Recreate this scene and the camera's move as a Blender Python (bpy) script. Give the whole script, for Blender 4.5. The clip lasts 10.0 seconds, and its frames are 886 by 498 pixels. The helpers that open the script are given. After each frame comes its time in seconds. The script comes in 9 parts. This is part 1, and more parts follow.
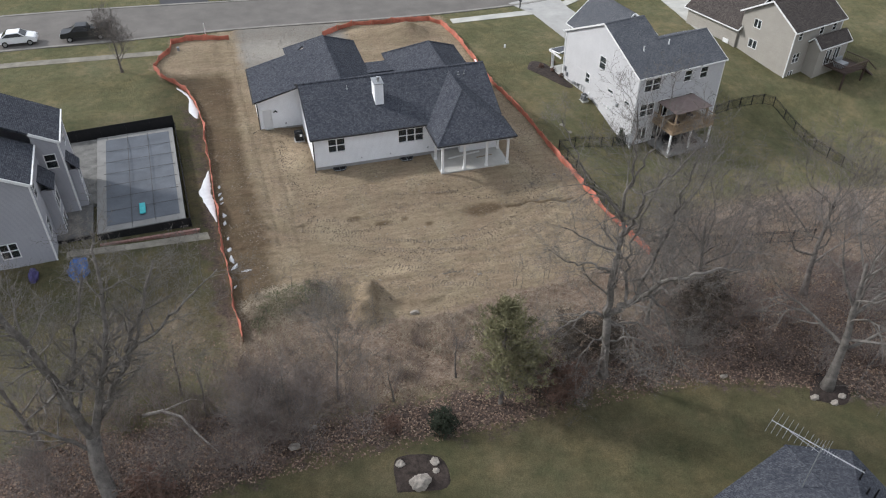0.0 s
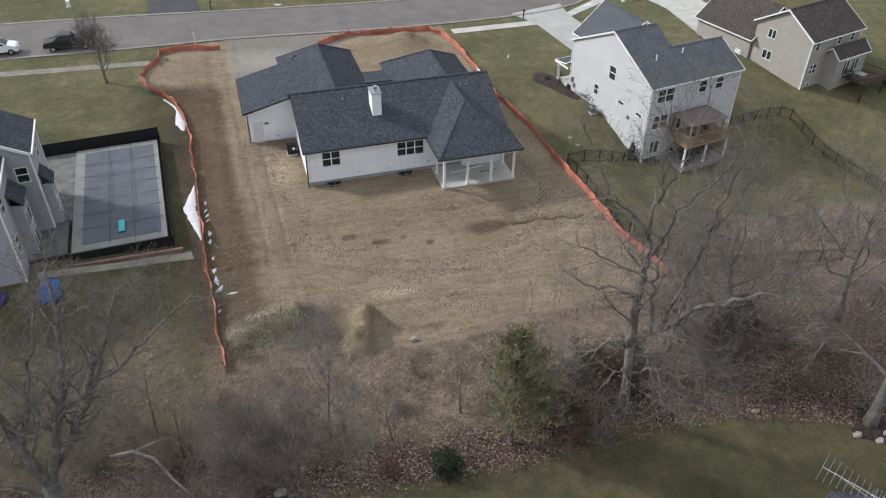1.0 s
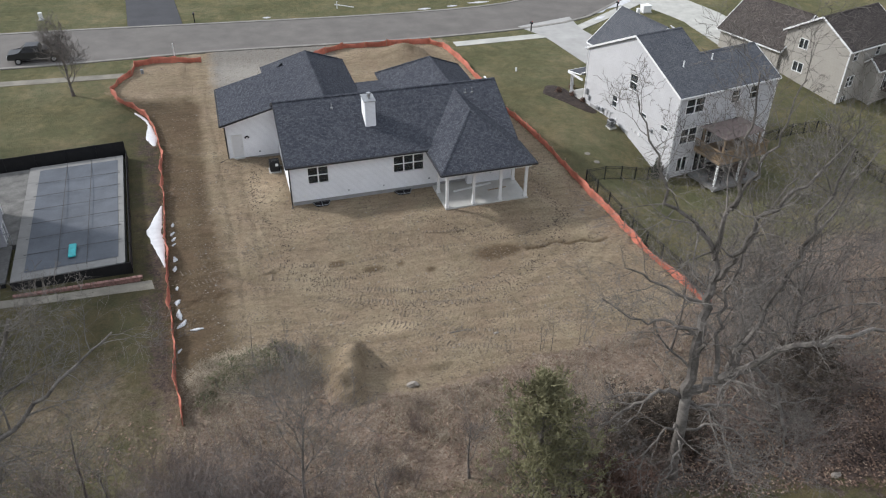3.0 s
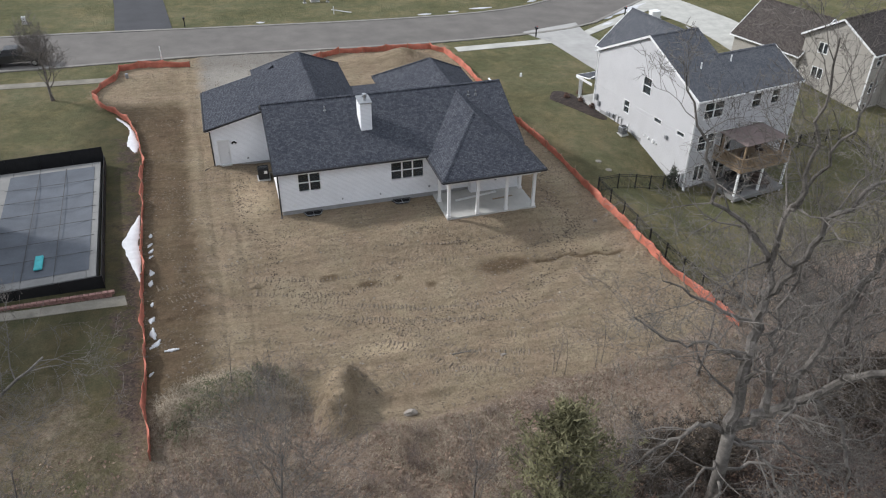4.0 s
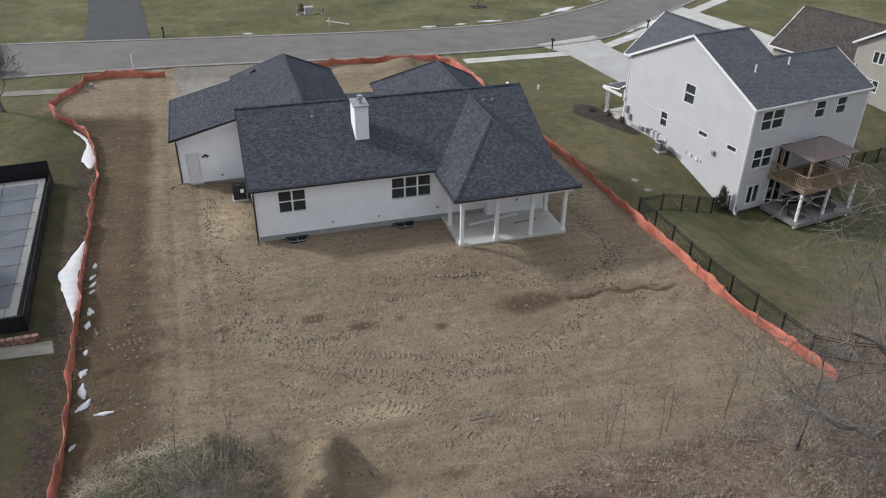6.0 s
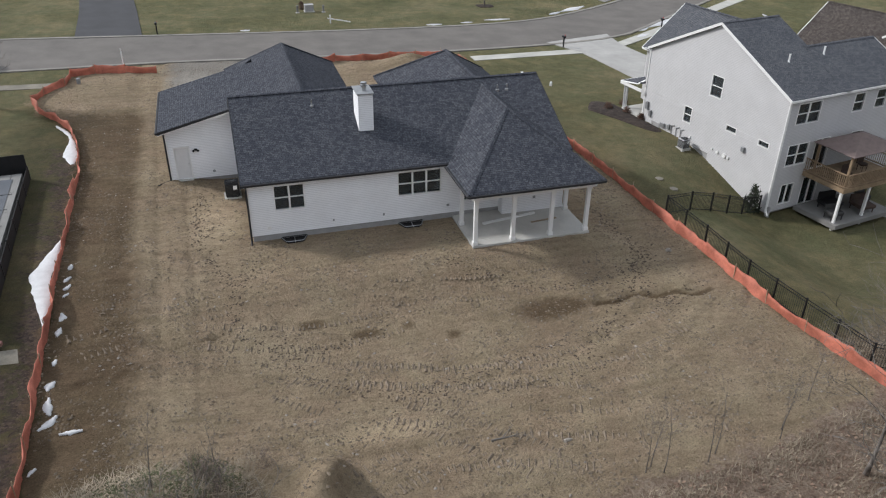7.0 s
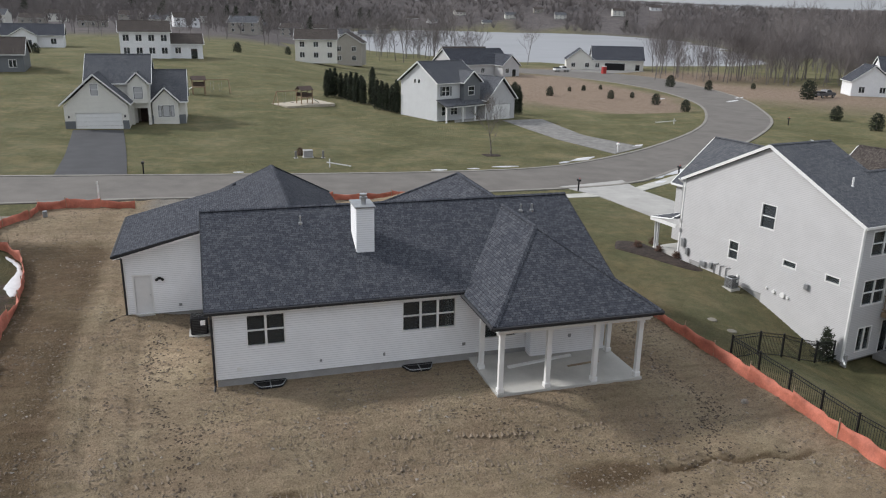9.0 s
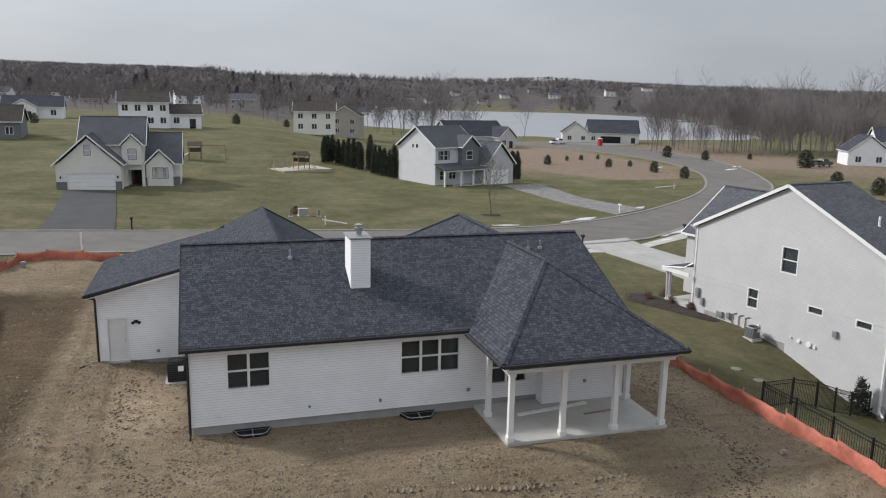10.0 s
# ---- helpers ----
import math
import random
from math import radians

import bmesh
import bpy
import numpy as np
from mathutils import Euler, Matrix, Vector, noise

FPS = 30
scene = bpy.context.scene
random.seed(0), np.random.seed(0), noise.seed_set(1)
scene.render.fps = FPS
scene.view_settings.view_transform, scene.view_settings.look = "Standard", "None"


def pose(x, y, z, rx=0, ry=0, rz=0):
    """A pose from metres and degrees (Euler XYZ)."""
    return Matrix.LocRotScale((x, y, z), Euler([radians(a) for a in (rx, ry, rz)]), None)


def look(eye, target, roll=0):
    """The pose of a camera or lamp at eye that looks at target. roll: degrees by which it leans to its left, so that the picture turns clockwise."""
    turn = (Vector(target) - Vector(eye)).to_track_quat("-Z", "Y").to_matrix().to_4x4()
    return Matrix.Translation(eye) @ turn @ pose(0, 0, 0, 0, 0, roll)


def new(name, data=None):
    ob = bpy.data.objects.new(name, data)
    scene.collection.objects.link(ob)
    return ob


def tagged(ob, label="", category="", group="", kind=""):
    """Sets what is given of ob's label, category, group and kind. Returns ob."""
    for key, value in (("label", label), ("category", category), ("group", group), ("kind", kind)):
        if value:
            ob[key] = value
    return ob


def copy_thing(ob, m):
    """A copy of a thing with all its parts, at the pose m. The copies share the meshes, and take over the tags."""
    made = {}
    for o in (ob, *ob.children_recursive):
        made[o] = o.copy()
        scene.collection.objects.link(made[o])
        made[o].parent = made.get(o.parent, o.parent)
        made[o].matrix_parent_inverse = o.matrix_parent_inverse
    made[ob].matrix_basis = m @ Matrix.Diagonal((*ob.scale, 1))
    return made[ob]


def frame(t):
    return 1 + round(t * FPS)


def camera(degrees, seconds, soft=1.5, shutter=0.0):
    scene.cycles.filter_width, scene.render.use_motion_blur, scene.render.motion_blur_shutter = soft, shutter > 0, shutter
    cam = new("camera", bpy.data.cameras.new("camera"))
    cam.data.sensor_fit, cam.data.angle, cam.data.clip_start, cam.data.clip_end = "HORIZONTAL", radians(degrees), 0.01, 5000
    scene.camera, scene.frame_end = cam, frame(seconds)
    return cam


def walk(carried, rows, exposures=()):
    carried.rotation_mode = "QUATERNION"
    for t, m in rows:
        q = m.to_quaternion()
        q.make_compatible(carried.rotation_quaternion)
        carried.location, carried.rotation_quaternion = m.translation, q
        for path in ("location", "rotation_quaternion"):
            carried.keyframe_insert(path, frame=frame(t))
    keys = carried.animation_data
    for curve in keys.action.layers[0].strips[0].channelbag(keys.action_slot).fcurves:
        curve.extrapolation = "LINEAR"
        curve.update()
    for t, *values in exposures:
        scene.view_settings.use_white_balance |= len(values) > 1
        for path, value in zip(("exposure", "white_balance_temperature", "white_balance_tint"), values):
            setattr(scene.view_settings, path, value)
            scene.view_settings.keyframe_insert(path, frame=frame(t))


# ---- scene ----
cam = camera(59.8, 10.0, soft=1.15)
PATH = [
    (0, (-1.431, -1.064, 39.651), (-0.98, 0.435, 38.405), 0.5),
    (0.5, (-1.09, 0.838, 38.344), (-0.631, 2.348, 37.116), 0.6),
    (1, (-0.627, 2.634, 36.91), (-0.164, 4.159, 35.701), 0.6),
    (1.5, (-0.125, 4.256, 35.558), (0.341, 5.794, 34.367), 0.5),
    (2, (0.449, 5.848, 34.088), (0.915, 7.4, 32.917), 0.4),
    (2.5, (0.766, 7.41, 32.7), (1.237, 8.974, 31.547), 0.4),
    (4, (2.082, 12.477, 28.513), (2.565, 14.077, 27.414), 0.5),
    (4.5, (2.581, 14.405, 27.098), (3.067, 16.017, 26.02), 0.5),
    (5, (3.078, 16.521, 25.747), (3.568, 18.145, 24.688), 0.6),
    (5.5, (3.497, 18.592, 24.354), (3.991, 20.229, 23.315), 0.6),
    (7, (4.072, 23.656, 20.329), (4.575, 25.32, 19.34), 0.7),
    (7.5, (4.26, 25.013, 19.036), (4.765, 26.687, 18.065), 0.7),
    (8, (4.532, 26.509, 17.758), (5.047, 28.216, 16.853), 0.7),
    (8.5, (4.888, 28.438, 16.668), (5.424, 30.21, 15.909), 1.0),
    (9, (5.257, 30.376, 15.28), (5.812, 32.207, 14.698), 1.1),
    (9.5, (5.587, 31.896, 14.012), (6.152, 33.756, 13.542), 1.1),
    (10, (5.741, 32.668, 12.73), (6.315, 34.545, 12.343), 1.1),
]
EXPOSURES = [(0, 0.36, 6280, 10), (2.5, 0.37, 6270, 10), (4, 0.34, 6250, 10), (5, 0.24, 6240, 10), (7.5, 0.19, 6380, 10), (10, 0.21, 6450, 10)]
walk(cam, [(t, look(eye, target, roll)) for t, eye, target, roll in PATH], EXPOSURES)

# ---------- world and sun ----------
SUN_TO = Vector((-0.70, 0.44, 0.56)).normalized()
elev = math.asin(SUN_TO.z)
azim = math.atan2(SUN_TO.x, SUN_TO.y)
world = bpy.data.worlds.new("sky")
scene.world = world
world.use_nodes = True
wn = world.node_tree
wn.nodes.clear()
w_out = wn.nodes.new("ShaderNodeOutputWorld")
w_bg = wn.nodes.new("ShaderNodeBackground")
w_sky = wn.nodes.new("ShaderNodeTexSky")
w_sky.sky_type = "NISHITA"
w_sky.sun_disc = False
w_sky.sun_elevation = elev
w_sky.sun_rotation = azim
w_sky.air_density, w_sky.dust_density = 1.0, 2.5
w_tc = wn.nodes.new("ShaderNodeTexCoord")
w_map = wn.nodes.new("ShaderNodeMapping")
w_map.inputs["Scale"].default_value = (1.2, 1.2, 4.0)
w_noise = wn.nodes.new("ShaderNodeTexNoise")
w_noise.inputs["Scale"].default_value = 2.2
w_noise.inputs["Detail"].default_value = 6.0
w_noise.inputs["Roughness"].default_value = 0.55
w_ramp = wn.nodes.new("ShaderNodeValToRGB")
w_ramp.color_ramp.elements[0].position = 0.30
w_ramp.color_ramp.elements[0].color = (6.1, 6.5, 7.1, 1)
w_ramp.color_ramp.elements[1].position = 0.68
w_ramp.color_ramp.elements[1].color = (7.4, 7.75, 8.3, 1)
w_mix = wn.nodes.new("ShaderNodeMixRGB")
w_mix.inputs[0].default_value = 0.88
wn.links.new(w_tc.outputs["Generated"], w_map.inputs[0])
wn.links.new(w_map.outputs[0], w_noise.inputs["Vector"])
wn.links.new(w_noise.outputs["Fac"], w_ramp.inputs[0])
wn.links.new(w_sky.outputs[0], w_mix.inputs[1])
wn.links.new(w_ramp.outputs[0], w_mix.inputs[2])
w_sep = wn.nodes.new("ShaderNodeSeparateXYZ")
w_up = wn.nodes.new("ShaderNodeMath")
w_up.operation = "MULTIPLY_ADD"
w_up.inputs[1].default_value = 0.95
w_up.inputs[2].default_value = 0.98
w_grad = wn.nodes.new("ShaderNodeMixRGB")
w_grad.blend_type = "MULTIPLY"
w_grad.inputs[0].default_value = 1.0
wn.links.new(w_tc.outputs["Generated"], w_sep.inputs[0])
wn.links.new(w_sep.outputs[2], w_up.inputs[0])
wn.links.new(w_mix.outputs[0], w_grad.inputs[1])
wn.links.new(w_up.outputs[0], w_grad.inputs[2])
# thicker cloud away from the sun
w_east = wn.nodes.new("ShaderNodeMapRange")
w_east.inputs["From Min"].default_value, w_east.inputs["From Max"].default_value = 0.0, 0.8
w_east.inputs["To Min"].default_value, w_east.inputs["To Max"].default_value = 1.02, 0.76
w_dim = wn.nodes.new("ShaderNodeMixRGB")
w_dim.blend_type = "MULTIPLY"
w_dim.inputs[0].default_value = 1.0
wn.links.new(w_sep.outputs[0], w_east.inputs["Value"])
wn.links.new(w_grad.outputs[0], w_dim.inputs[1])
wn.links.new(w_east.outputs[0], w_dim.inputs[2])
wn.links.new(w_dim.outputs[0], w_bg.inputs[0])
w_bg.inputs[1].default_value = 0.071
wn.links.new(w_bg.outputs[0], w_out.inputs[0])

sun = new("sun", bpy.data.lights.new("sun", "SUN"))
sun.data.energy = 2.6
sun.data.angle = radians(6.0)
sun.data.color = (1.0, 0.975, 0.945)
sun.matrix_world = Matrix.Translation((0, 0, 80)) @ SUN_TO.to_track_quat("Z", "Y").to_matrix().to_4x4()



# ---------- materials ----------
def base_mat(name, rough=0.8, metal=0.0, spec=0.4):
    m = bpy.data.materials.new(name)
    m.use_nodes = True
    b = m.node_tree.nodes["Principled BSDF"]
    b.inputs["Roughness"].default_value = rough
    b.inputs["Metallic"].default_value = metal
    b.inputs["Specular IOR Level"].default_value = spec
    return m, m.node_tree, b


def node(nt, kind, **inputs):
    n = nt.nodes.new(kind)
    for k, v in inputs.items():
        n.inputs[k].default_value = v
    return n


def noise_at(nt, scale, detail=4.0, rough=0.6, vec=None):
    n = node(nt, "ShaderNodeTexNoise", Scale=scale, Detail=detail, Roughness=rough)
    if vec is not None:
        nt.links.new(vec, n.inputs["Vector"])
    return n.outputs["Fac"]


def ramp(nt, fac, stops):
    r = nt.nodes.new("ShaderNodeValToRGB")
    el = r.color_ramp.elements
    while len(el) < len(stops):
        el.new(0.5)
    for e, (p, c) in zip(el, stops):
        e.position = p
        e.color = (*c, 1) if len(c) == 3 else c
    nt.links.new(fac, r.inputs[0])
    return r.outputs[0]


def mixc(nt, fac, a, b, mode="MIX"):
    m = nt.nodes.new("ShaderNodeMixRGB")
    m.blend_type = mode
    for s, v in ((0, fac), (1, a), (2, b)):
        if isinstance(v, (int, float)):
            m.inputs[s].default_value = v
        elif isinstance(v, tuple):
            m.inputs[s].default_value = (*v, 1)
        else:
            nt.links.new(v, m.inputs[s])
    return m.outputs[0]


def maths(nt, op, a, b=0.0, clamp=False):
    m = nt.nodes.new("ShaderNodeMath")
    m.operation = op
    m.use_clamp = clamp
    for s, v in ((0, a), (1, b)):
        if isinstance(v, (int, float)):
            m.inputs[s].default_value = v
        else:
            nt.links.new(v, m.inputs[s])
    return m.outputs[0]


def bump(nt, b, height, strength=0.4, dist=0.05):
    n = node(nt, "ShaderNodeBump", Strength=strength, Distance=dist)
    nt.links.new(height, n.inputs["Height"])
    nt.links.new(n.outputs[0], b.inputs["Normal"])


def simple(name, color, rough=0.7, metal=0.0, var=0.12, scale=3.0, fine=40.0, bmp=0.15, spec=0.4, dist=0.01):
    """Colour with broad stains and fine grain."""
    m, nt, b = base_mat(name, rough, metal, spec)
    co = nt.nodes.new("ShaderNodeNewGeometry").outputs["Position"]
    n1, n2 = noise_at(nt, scale, 5, 0.6, co), noise_at(nt, fine, 3, 0.6, co)
    lo = tuple(c * (1 - var * 1.6) for c in color)
    hi = tuple(min(1, c * (1 + var)) for c in color)
    c1 = ramp(nt, n1, [(0.3, lo), (0.7, hi)])
    c2 = ramp(nt, n2, [(0.3, (1 - var, 1 - var, 1 - var)), (0.7, (1, 1, 1))])
    nt.links.new(mixc(nt, 1.0, c1, c2, "MULTIPLY"), b.inputs["Base Color"])
    if bmp:
        bump(nt, b, n2, bmp, dist)
    return m


def shingle_mat(name, tones, along="x"):
    """Laminated asphalt shingles in courses of 14 cm."""
    m, nt, b = base_mat(name, 0.95, 0, 0.08)
    pos = nt.nodes.new("ShaderNodeNewGeometry").outputs["Position"]
    sep = nt.nodes.new("ShaderNodeSeparateXYZ")
    nt.links.new(pos, sep.inputs[0])
    com = nt.nodes.new("ShaderNodeCombineXYZ")
    nt.links.new(sep.outputs[0 if along == "x" else 1], com.inputs[0])
    nt.links.new(maths(nt, "MULTIPLY", sep.outputs[1 if along == "x" else 0], 1.12), com.inputs[1])
    br = node(nt, "ShaderNodeTexBrick", Scale=1.0)
    br.inputs["Brick Width"].default_value = 0.19
    br.inputs["Row Height"].default_value = 0.13
    br.inputs["Mortar Size"].default_value = 0.008
    br.inputs["Mortar Smooth"].default_value = 0.4
    br.inputs["Color1"].default_value = (0, 0, 0, 1)
    br.inputs["Color2"].default_value = (1, 1, 1, 1)
    br.inputs["Mortar"].default_value = (0, 0, 0, 1)
    br.offset = 0.37
    br.squash = 0.8
    br.squash_frequency = 3
    nt.links.new(com.outputs[0], br.inputs["Vector"])
    tone = ramp(nt, br.outputs["Color"], [(0.0, tones[0]), (0.45, tones[1]), (1.0, tones[2])])
    n2 = noise_at(nt, 26, 3, 0.8, pos)
    n1 = noise_at(nt, 0.6, 4, 0.6, pos)
    g = ramp(nt, n2, [(0.34, (0.56, 0.56, 0.58)), (0.5, (1, 1, 1)), (0.7, (1.25, 1.24, 1.20))])
    c = mixc(nt, 1.0, tone, g, "MULTIPLY")
    c = mixc(nt, 1.0, c, ramp(nt, n1, [(0.3, (0.88, 0.88, 0.9)), (0.7, (1.08, 1.07, 1.05))]), "MULTIPLY")
    c = mixc(nt, br.outputs["Fac"], c, tuple(t * 0.35 for t in tones[0]))
    nt.links.new(c, b.inputs["Base Color"])
    h = mixc(nt, br.outputs["Fac"], br.outputs["Color"], (0, 0, 0))
    bump(nt, b, h, 0.4, 0.015)
    return m


def ground_mat():
    """Bare soil, winter grass and leaf litter, by the ground's own masks."""
    m, nt, b = base_mat("ground", 0.95, 0, 0.12)
    pos = nt.nodes.new("ShaderNodeNewGeometry").outputs["Position"]

    def mask(name):
        a = nt.nodes.new("ShaderNodeAttribute")
        a.attribute_name = name
        return a.outputs["Fac"]

    edge = noise_at(nt, 0.9, 6, 0.7, pos)
    edge2 = noise_at(nt, 5.0, 4, 0.7, pos)
    wob = maths(nt, "ADD", maths(nt, "MULTIPLY", maths(nt, "SUBTRACT", edge, 0.5), 0.9), maths(nt, "MULTIPLY", maths(nt, "SUBTRACT", edge2, 0.5), 0.5))

    def sharp(name, lo=0.42, hi=0.58, k=1.0):
        v = maths(nt, "ADD", mask(name), maths(nt, "MULTIPLY", wob, k))
        r = ramp(nt, v, [(lo, (0, 0, 0)), (hi, (1, 1, 1))])
        return r

    # soil
    s1, s2, s3 = noise_at(nt, 0.22, 5, 0.65, pos), noise_at(nt, 2.2, 6, 0.7, pos), noise_at(nt, 16, 4, 0.75, pos)
    soil = ramp(nt, s1, [(0.28, (0.230, 0.177, 0.125)), (0.5, (0.278, 0.216, 0.155)), (0.72, (0.332, 0.265, 0.194))])
    soil = mixc(nt, 0.9, soil, ramp(nt, s2, [(0.30, (0.82, 0.81, 0.79)), (0.5, (1, 1, 1)), (0.7, (1.11, 1.10, 1.08))]), "MULTIPLY")
    soil = mixc(nt, 0.9, soil, ramp(nt, s3, [(0.28, (0.52, 0.50, 0.47)), (0.46, (1, 1, 1)), (0.72, (1.36, 1.35, 1.33))]), "MULTIPLY")
    soil = mixc(nt, 1.0, soil, ramp(nt, noise_at(nt, 0.45, 4, 0.6, pos), [(0.35, (1.02, 1.0, 0.97)), (0.65, (0.98, 1.01, 0.95))]), "MULTIPLY")
    # crevice shade in the colour: low spots of this bump noise are darkened
    s4 = noise_at(nt, 6.0, 4, 0.65, pos)
    soil = mixc(nt, 0.9, soil, ramp(nt, s4, [(0.30, (0.78, 0.76, 0.73)), (0.44, (1, 1, 1)), (0.72, (1.12, 1.12, 1.11))]), "MULTIPLY")
    drag = nt.nodes.new("ShaderNodeMapping")
    drag.inputs["Scale"].default_value = (0.28, 1.7, 1.0)
    drag.inputs["Rotation"].default_value = (0, 0, 0.12)
    nt.links.new(pos, drag.inputs[0])
    s5 = noise_at(nt, 1.5, 5, 0.65, drag.outputs[0])
    soil = mixc(nt, 0.9, soil, ramp(nt, s5, [(0.30, (0.80, 0.79, 0.77)), (0.5, (1, 1, 1)), (0.72, (1.16, 1.16, 1.15))]), "MULTIPLY")
    grav = mask("gravel")
    gcol = ramp(nt, s3, [(0.3, (0.17, 0.158, 0.14)), (0.7, (0.33, 0.315, 0.29))])
    soil = mixc(nt, ramp(nt, maths(nt, "ADD", grav, maths(nt, "MULTIPLY", wob, 0.8)), [(0.3, (0, 0, 0)), (0.8, (0.85, 0.85, 0.85))]), soil, gcol)
    # darkens damp soil; painted shade rides in the same mask
    damp_shade = sharp("damp_shade", 0.35, 0.75, 0.7)
    soil = mixc(nt, damp_shade, soil, mixc(nt, 1.0, soil, (0.50, 0.465, 0.43), "MULTIPLY"))
    pale = sharp("pale", 0.35, 0.75, 0.7)
    soil = mixc(nt, pale, soil, mixc(nt, 1.0, soil, (1.42, 1.42, 1.42), "MULTIPLY"))
    # winter grass
    g1, g2, g3 = noise_at(nt, 0.11, 5, 0.6, pos), noise_at(nt, 1.4, 5, 0.7, pos), noise_at(nt, 14, 3, 0.7, pos)
    grass = ramp(nt, g1, [(0.30, (0.110, 0.105, 0.060)), (0.52, (0.152, 0.139, 0.086)), (0.72, (0.208, 0.178, 0.121))])
    grass = mixc(nt, 0.9, grass, ramp(nt, g2, [(0.3, (0.72, 0.74, 0.70)), (0.7, (1.16, 1.12, 1.08))]), "MULTIPLY")
    grass = mixc(nt, 0.9, grass, ramp(nt, g3, [(0.3, (0.66, 0.68, 0.66)), (0.7, (1.2, 1.2, 1.2))]), "MULTIPLY")
    g0 = noise_at(nt, 0.4, 5, 0.7, pos)
    grass = mixc(nt, 1.0, grass, ramp(nt, g0, [(0.34, (0.86, 0.92, 0.84)), (0.52, (1.03, 1.0, 0.93)), (0.68, (1.34, 1.20, 1.10))]), "MULTIPLY")
    grass = mixc(nt, mask("lush"), grass, mixc(nt, 1.0, grass, (1.03, 1.09, 1.05), "MULTIPLY"))
    # same mask darkens the grass, with shade painted under the brush
    grass = mixc(nt, mask("damp_shade"), grass, mixc(nt, 1.0, grass, (0.60, 0.60, 0.58), "MULTIPLY"))
    straw = sharp("straw", 0.30, 0.80, 0.8)
    sc = ramp(nt, g2, [(0.3, (0.180, 0.128, 0.096)), (0.5, (0.272, 0.208, 0.160)), (0.7, (0.335, 0.272, 0.212))])
    sc = mixc(nt, 0.9, sc, ramp(nt, s4, [(0.32, (0.66, 0.58, 0.52)), (0.5, (1, 1, 1)), (0.7, (1.18, 1.18, 1.15))]), "MULTIPLY")
    sc = mixc(nt, 0.9, sc, ramp(nt, g3, [(0.3, (0.6, 0.6, 0.6)), (0.7, (1.25, 1.25, 1.25))]), "MULTIPLY")
    grass = mixc(nt, straw, grass, sc)
    # leaf litter
    vo = node(nt, "ShaderNodeTexVoronoi", Scale=9.0, Randomness=1.0)
    nt.links.new(pos, vo.inputs["Vector"])
    vsep = nt.nodes.new("ShaderNodeSeparateColor")
    nt.links.new(vo.outputs["Color"], vsep.inputs[0])
    leaf = ramp(nt, vsep.outputs[0], [(0.0, (0.090, 0.070, 0.060)), (0.5, (0.135, 0.104, 0.088)), (0.85, (0.175, 0.132, 0.110)), (1.0, (0.22, 0.172, 0.142))])
    leaf = mixc(nt, 0.8, leaf, ramp(nt, g2, [(0.3, (0.6, 0.6, 0.62)), (0.7, (1.15, 1.1, 1.1))]), "MULTIPLY")
    leaf = mixc(nt, mask("damp_shade"), leaf, mixc(nt, 1.0, leaf, (0.62, 0.62, 0.62), "MULTIPLY"))
    wood = ramp(nt, noise_at(nt, 0.03, 8, 0.75, pos), [(0.3, (0.088, 0.079, 0.080)), (0.5, (0.112, 0.101, 0.101)), (0.7, (0.142, 0.128, 0.126))])
    crowns = noise_at(nt, 0.16, 5, 0.8, pos)
    wood = mixc(nt, 0.9, wood, ramp(nt, crowns, [(0.35, (0.62, 0.62, 0.64)), (0.65, (1.2, 1.18, 1.15))]), "MULTIPLY")
    c = mixc(nt, sharp("litter"), grass, leaf)
    c = mixc(nt, sharp("soil"), c, soil)
    c = mixc(nt, mask("woods"), c, wood)
    nt.links.new(c, b.inputs["Base Color"])
    h = maths(nt, "ADD", maths(nt, "ADD", maths(nt, "MULTIPLY", maths(nt, "ADD", s2, s5), 0.4), maths(nt, "MULTIPLY", s4, 0.5)), maths(nt, "MULTIPLY", s3, 0.35))
    bump(nt, b, maths(nt, "ADD", h, maths(nt, "MULTIPLY", noise_at(nt, 30, 3, 0.7, pos), 0.42)), 1.0, 0.22)
    return m


def siding(name, color, rough=0.55, var=0.035, scale=1.0, fine=30.0, bmp=0.03):
    """Vinyl siding: clean faces, thin shade lines painted where the courses lap."""
    m, nt, b = base_mat(name, rough, 0, 0.35)
    pos = nt.nodes.new("ShaderNodeNewGeometry").outputs["Position"]
    sep = nt.nodes.new("ShaderNodeSeparateXYZ")
    nt.links.new(pos, sep.inputs[0])
    n1, n2 = noise_at(nt, scale, 5, 0.6, pos), noise_at(nt, 9, 3, 0.6, pos)
    c = ramp(nt, n1, [(0.3, tuple(v * (1 - 1.6 * var) for v in color)), (0.7, tuple(min(1, v * (1 + var)) for v in color))])
    # lap shadow put into the colour, broken up by noise
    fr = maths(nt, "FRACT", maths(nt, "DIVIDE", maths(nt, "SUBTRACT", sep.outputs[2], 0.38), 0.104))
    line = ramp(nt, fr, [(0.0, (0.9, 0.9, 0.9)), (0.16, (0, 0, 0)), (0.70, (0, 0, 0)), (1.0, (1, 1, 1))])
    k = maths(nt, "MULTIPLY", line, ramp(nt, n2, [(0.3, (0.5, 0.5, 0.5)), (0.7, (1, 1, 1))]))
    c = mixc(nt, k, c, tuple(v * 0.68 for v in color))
    nt.links.new(c, b.inputs["Base Color"])
    bump(nt, b, fr, 0.25, 0.012)
    return m


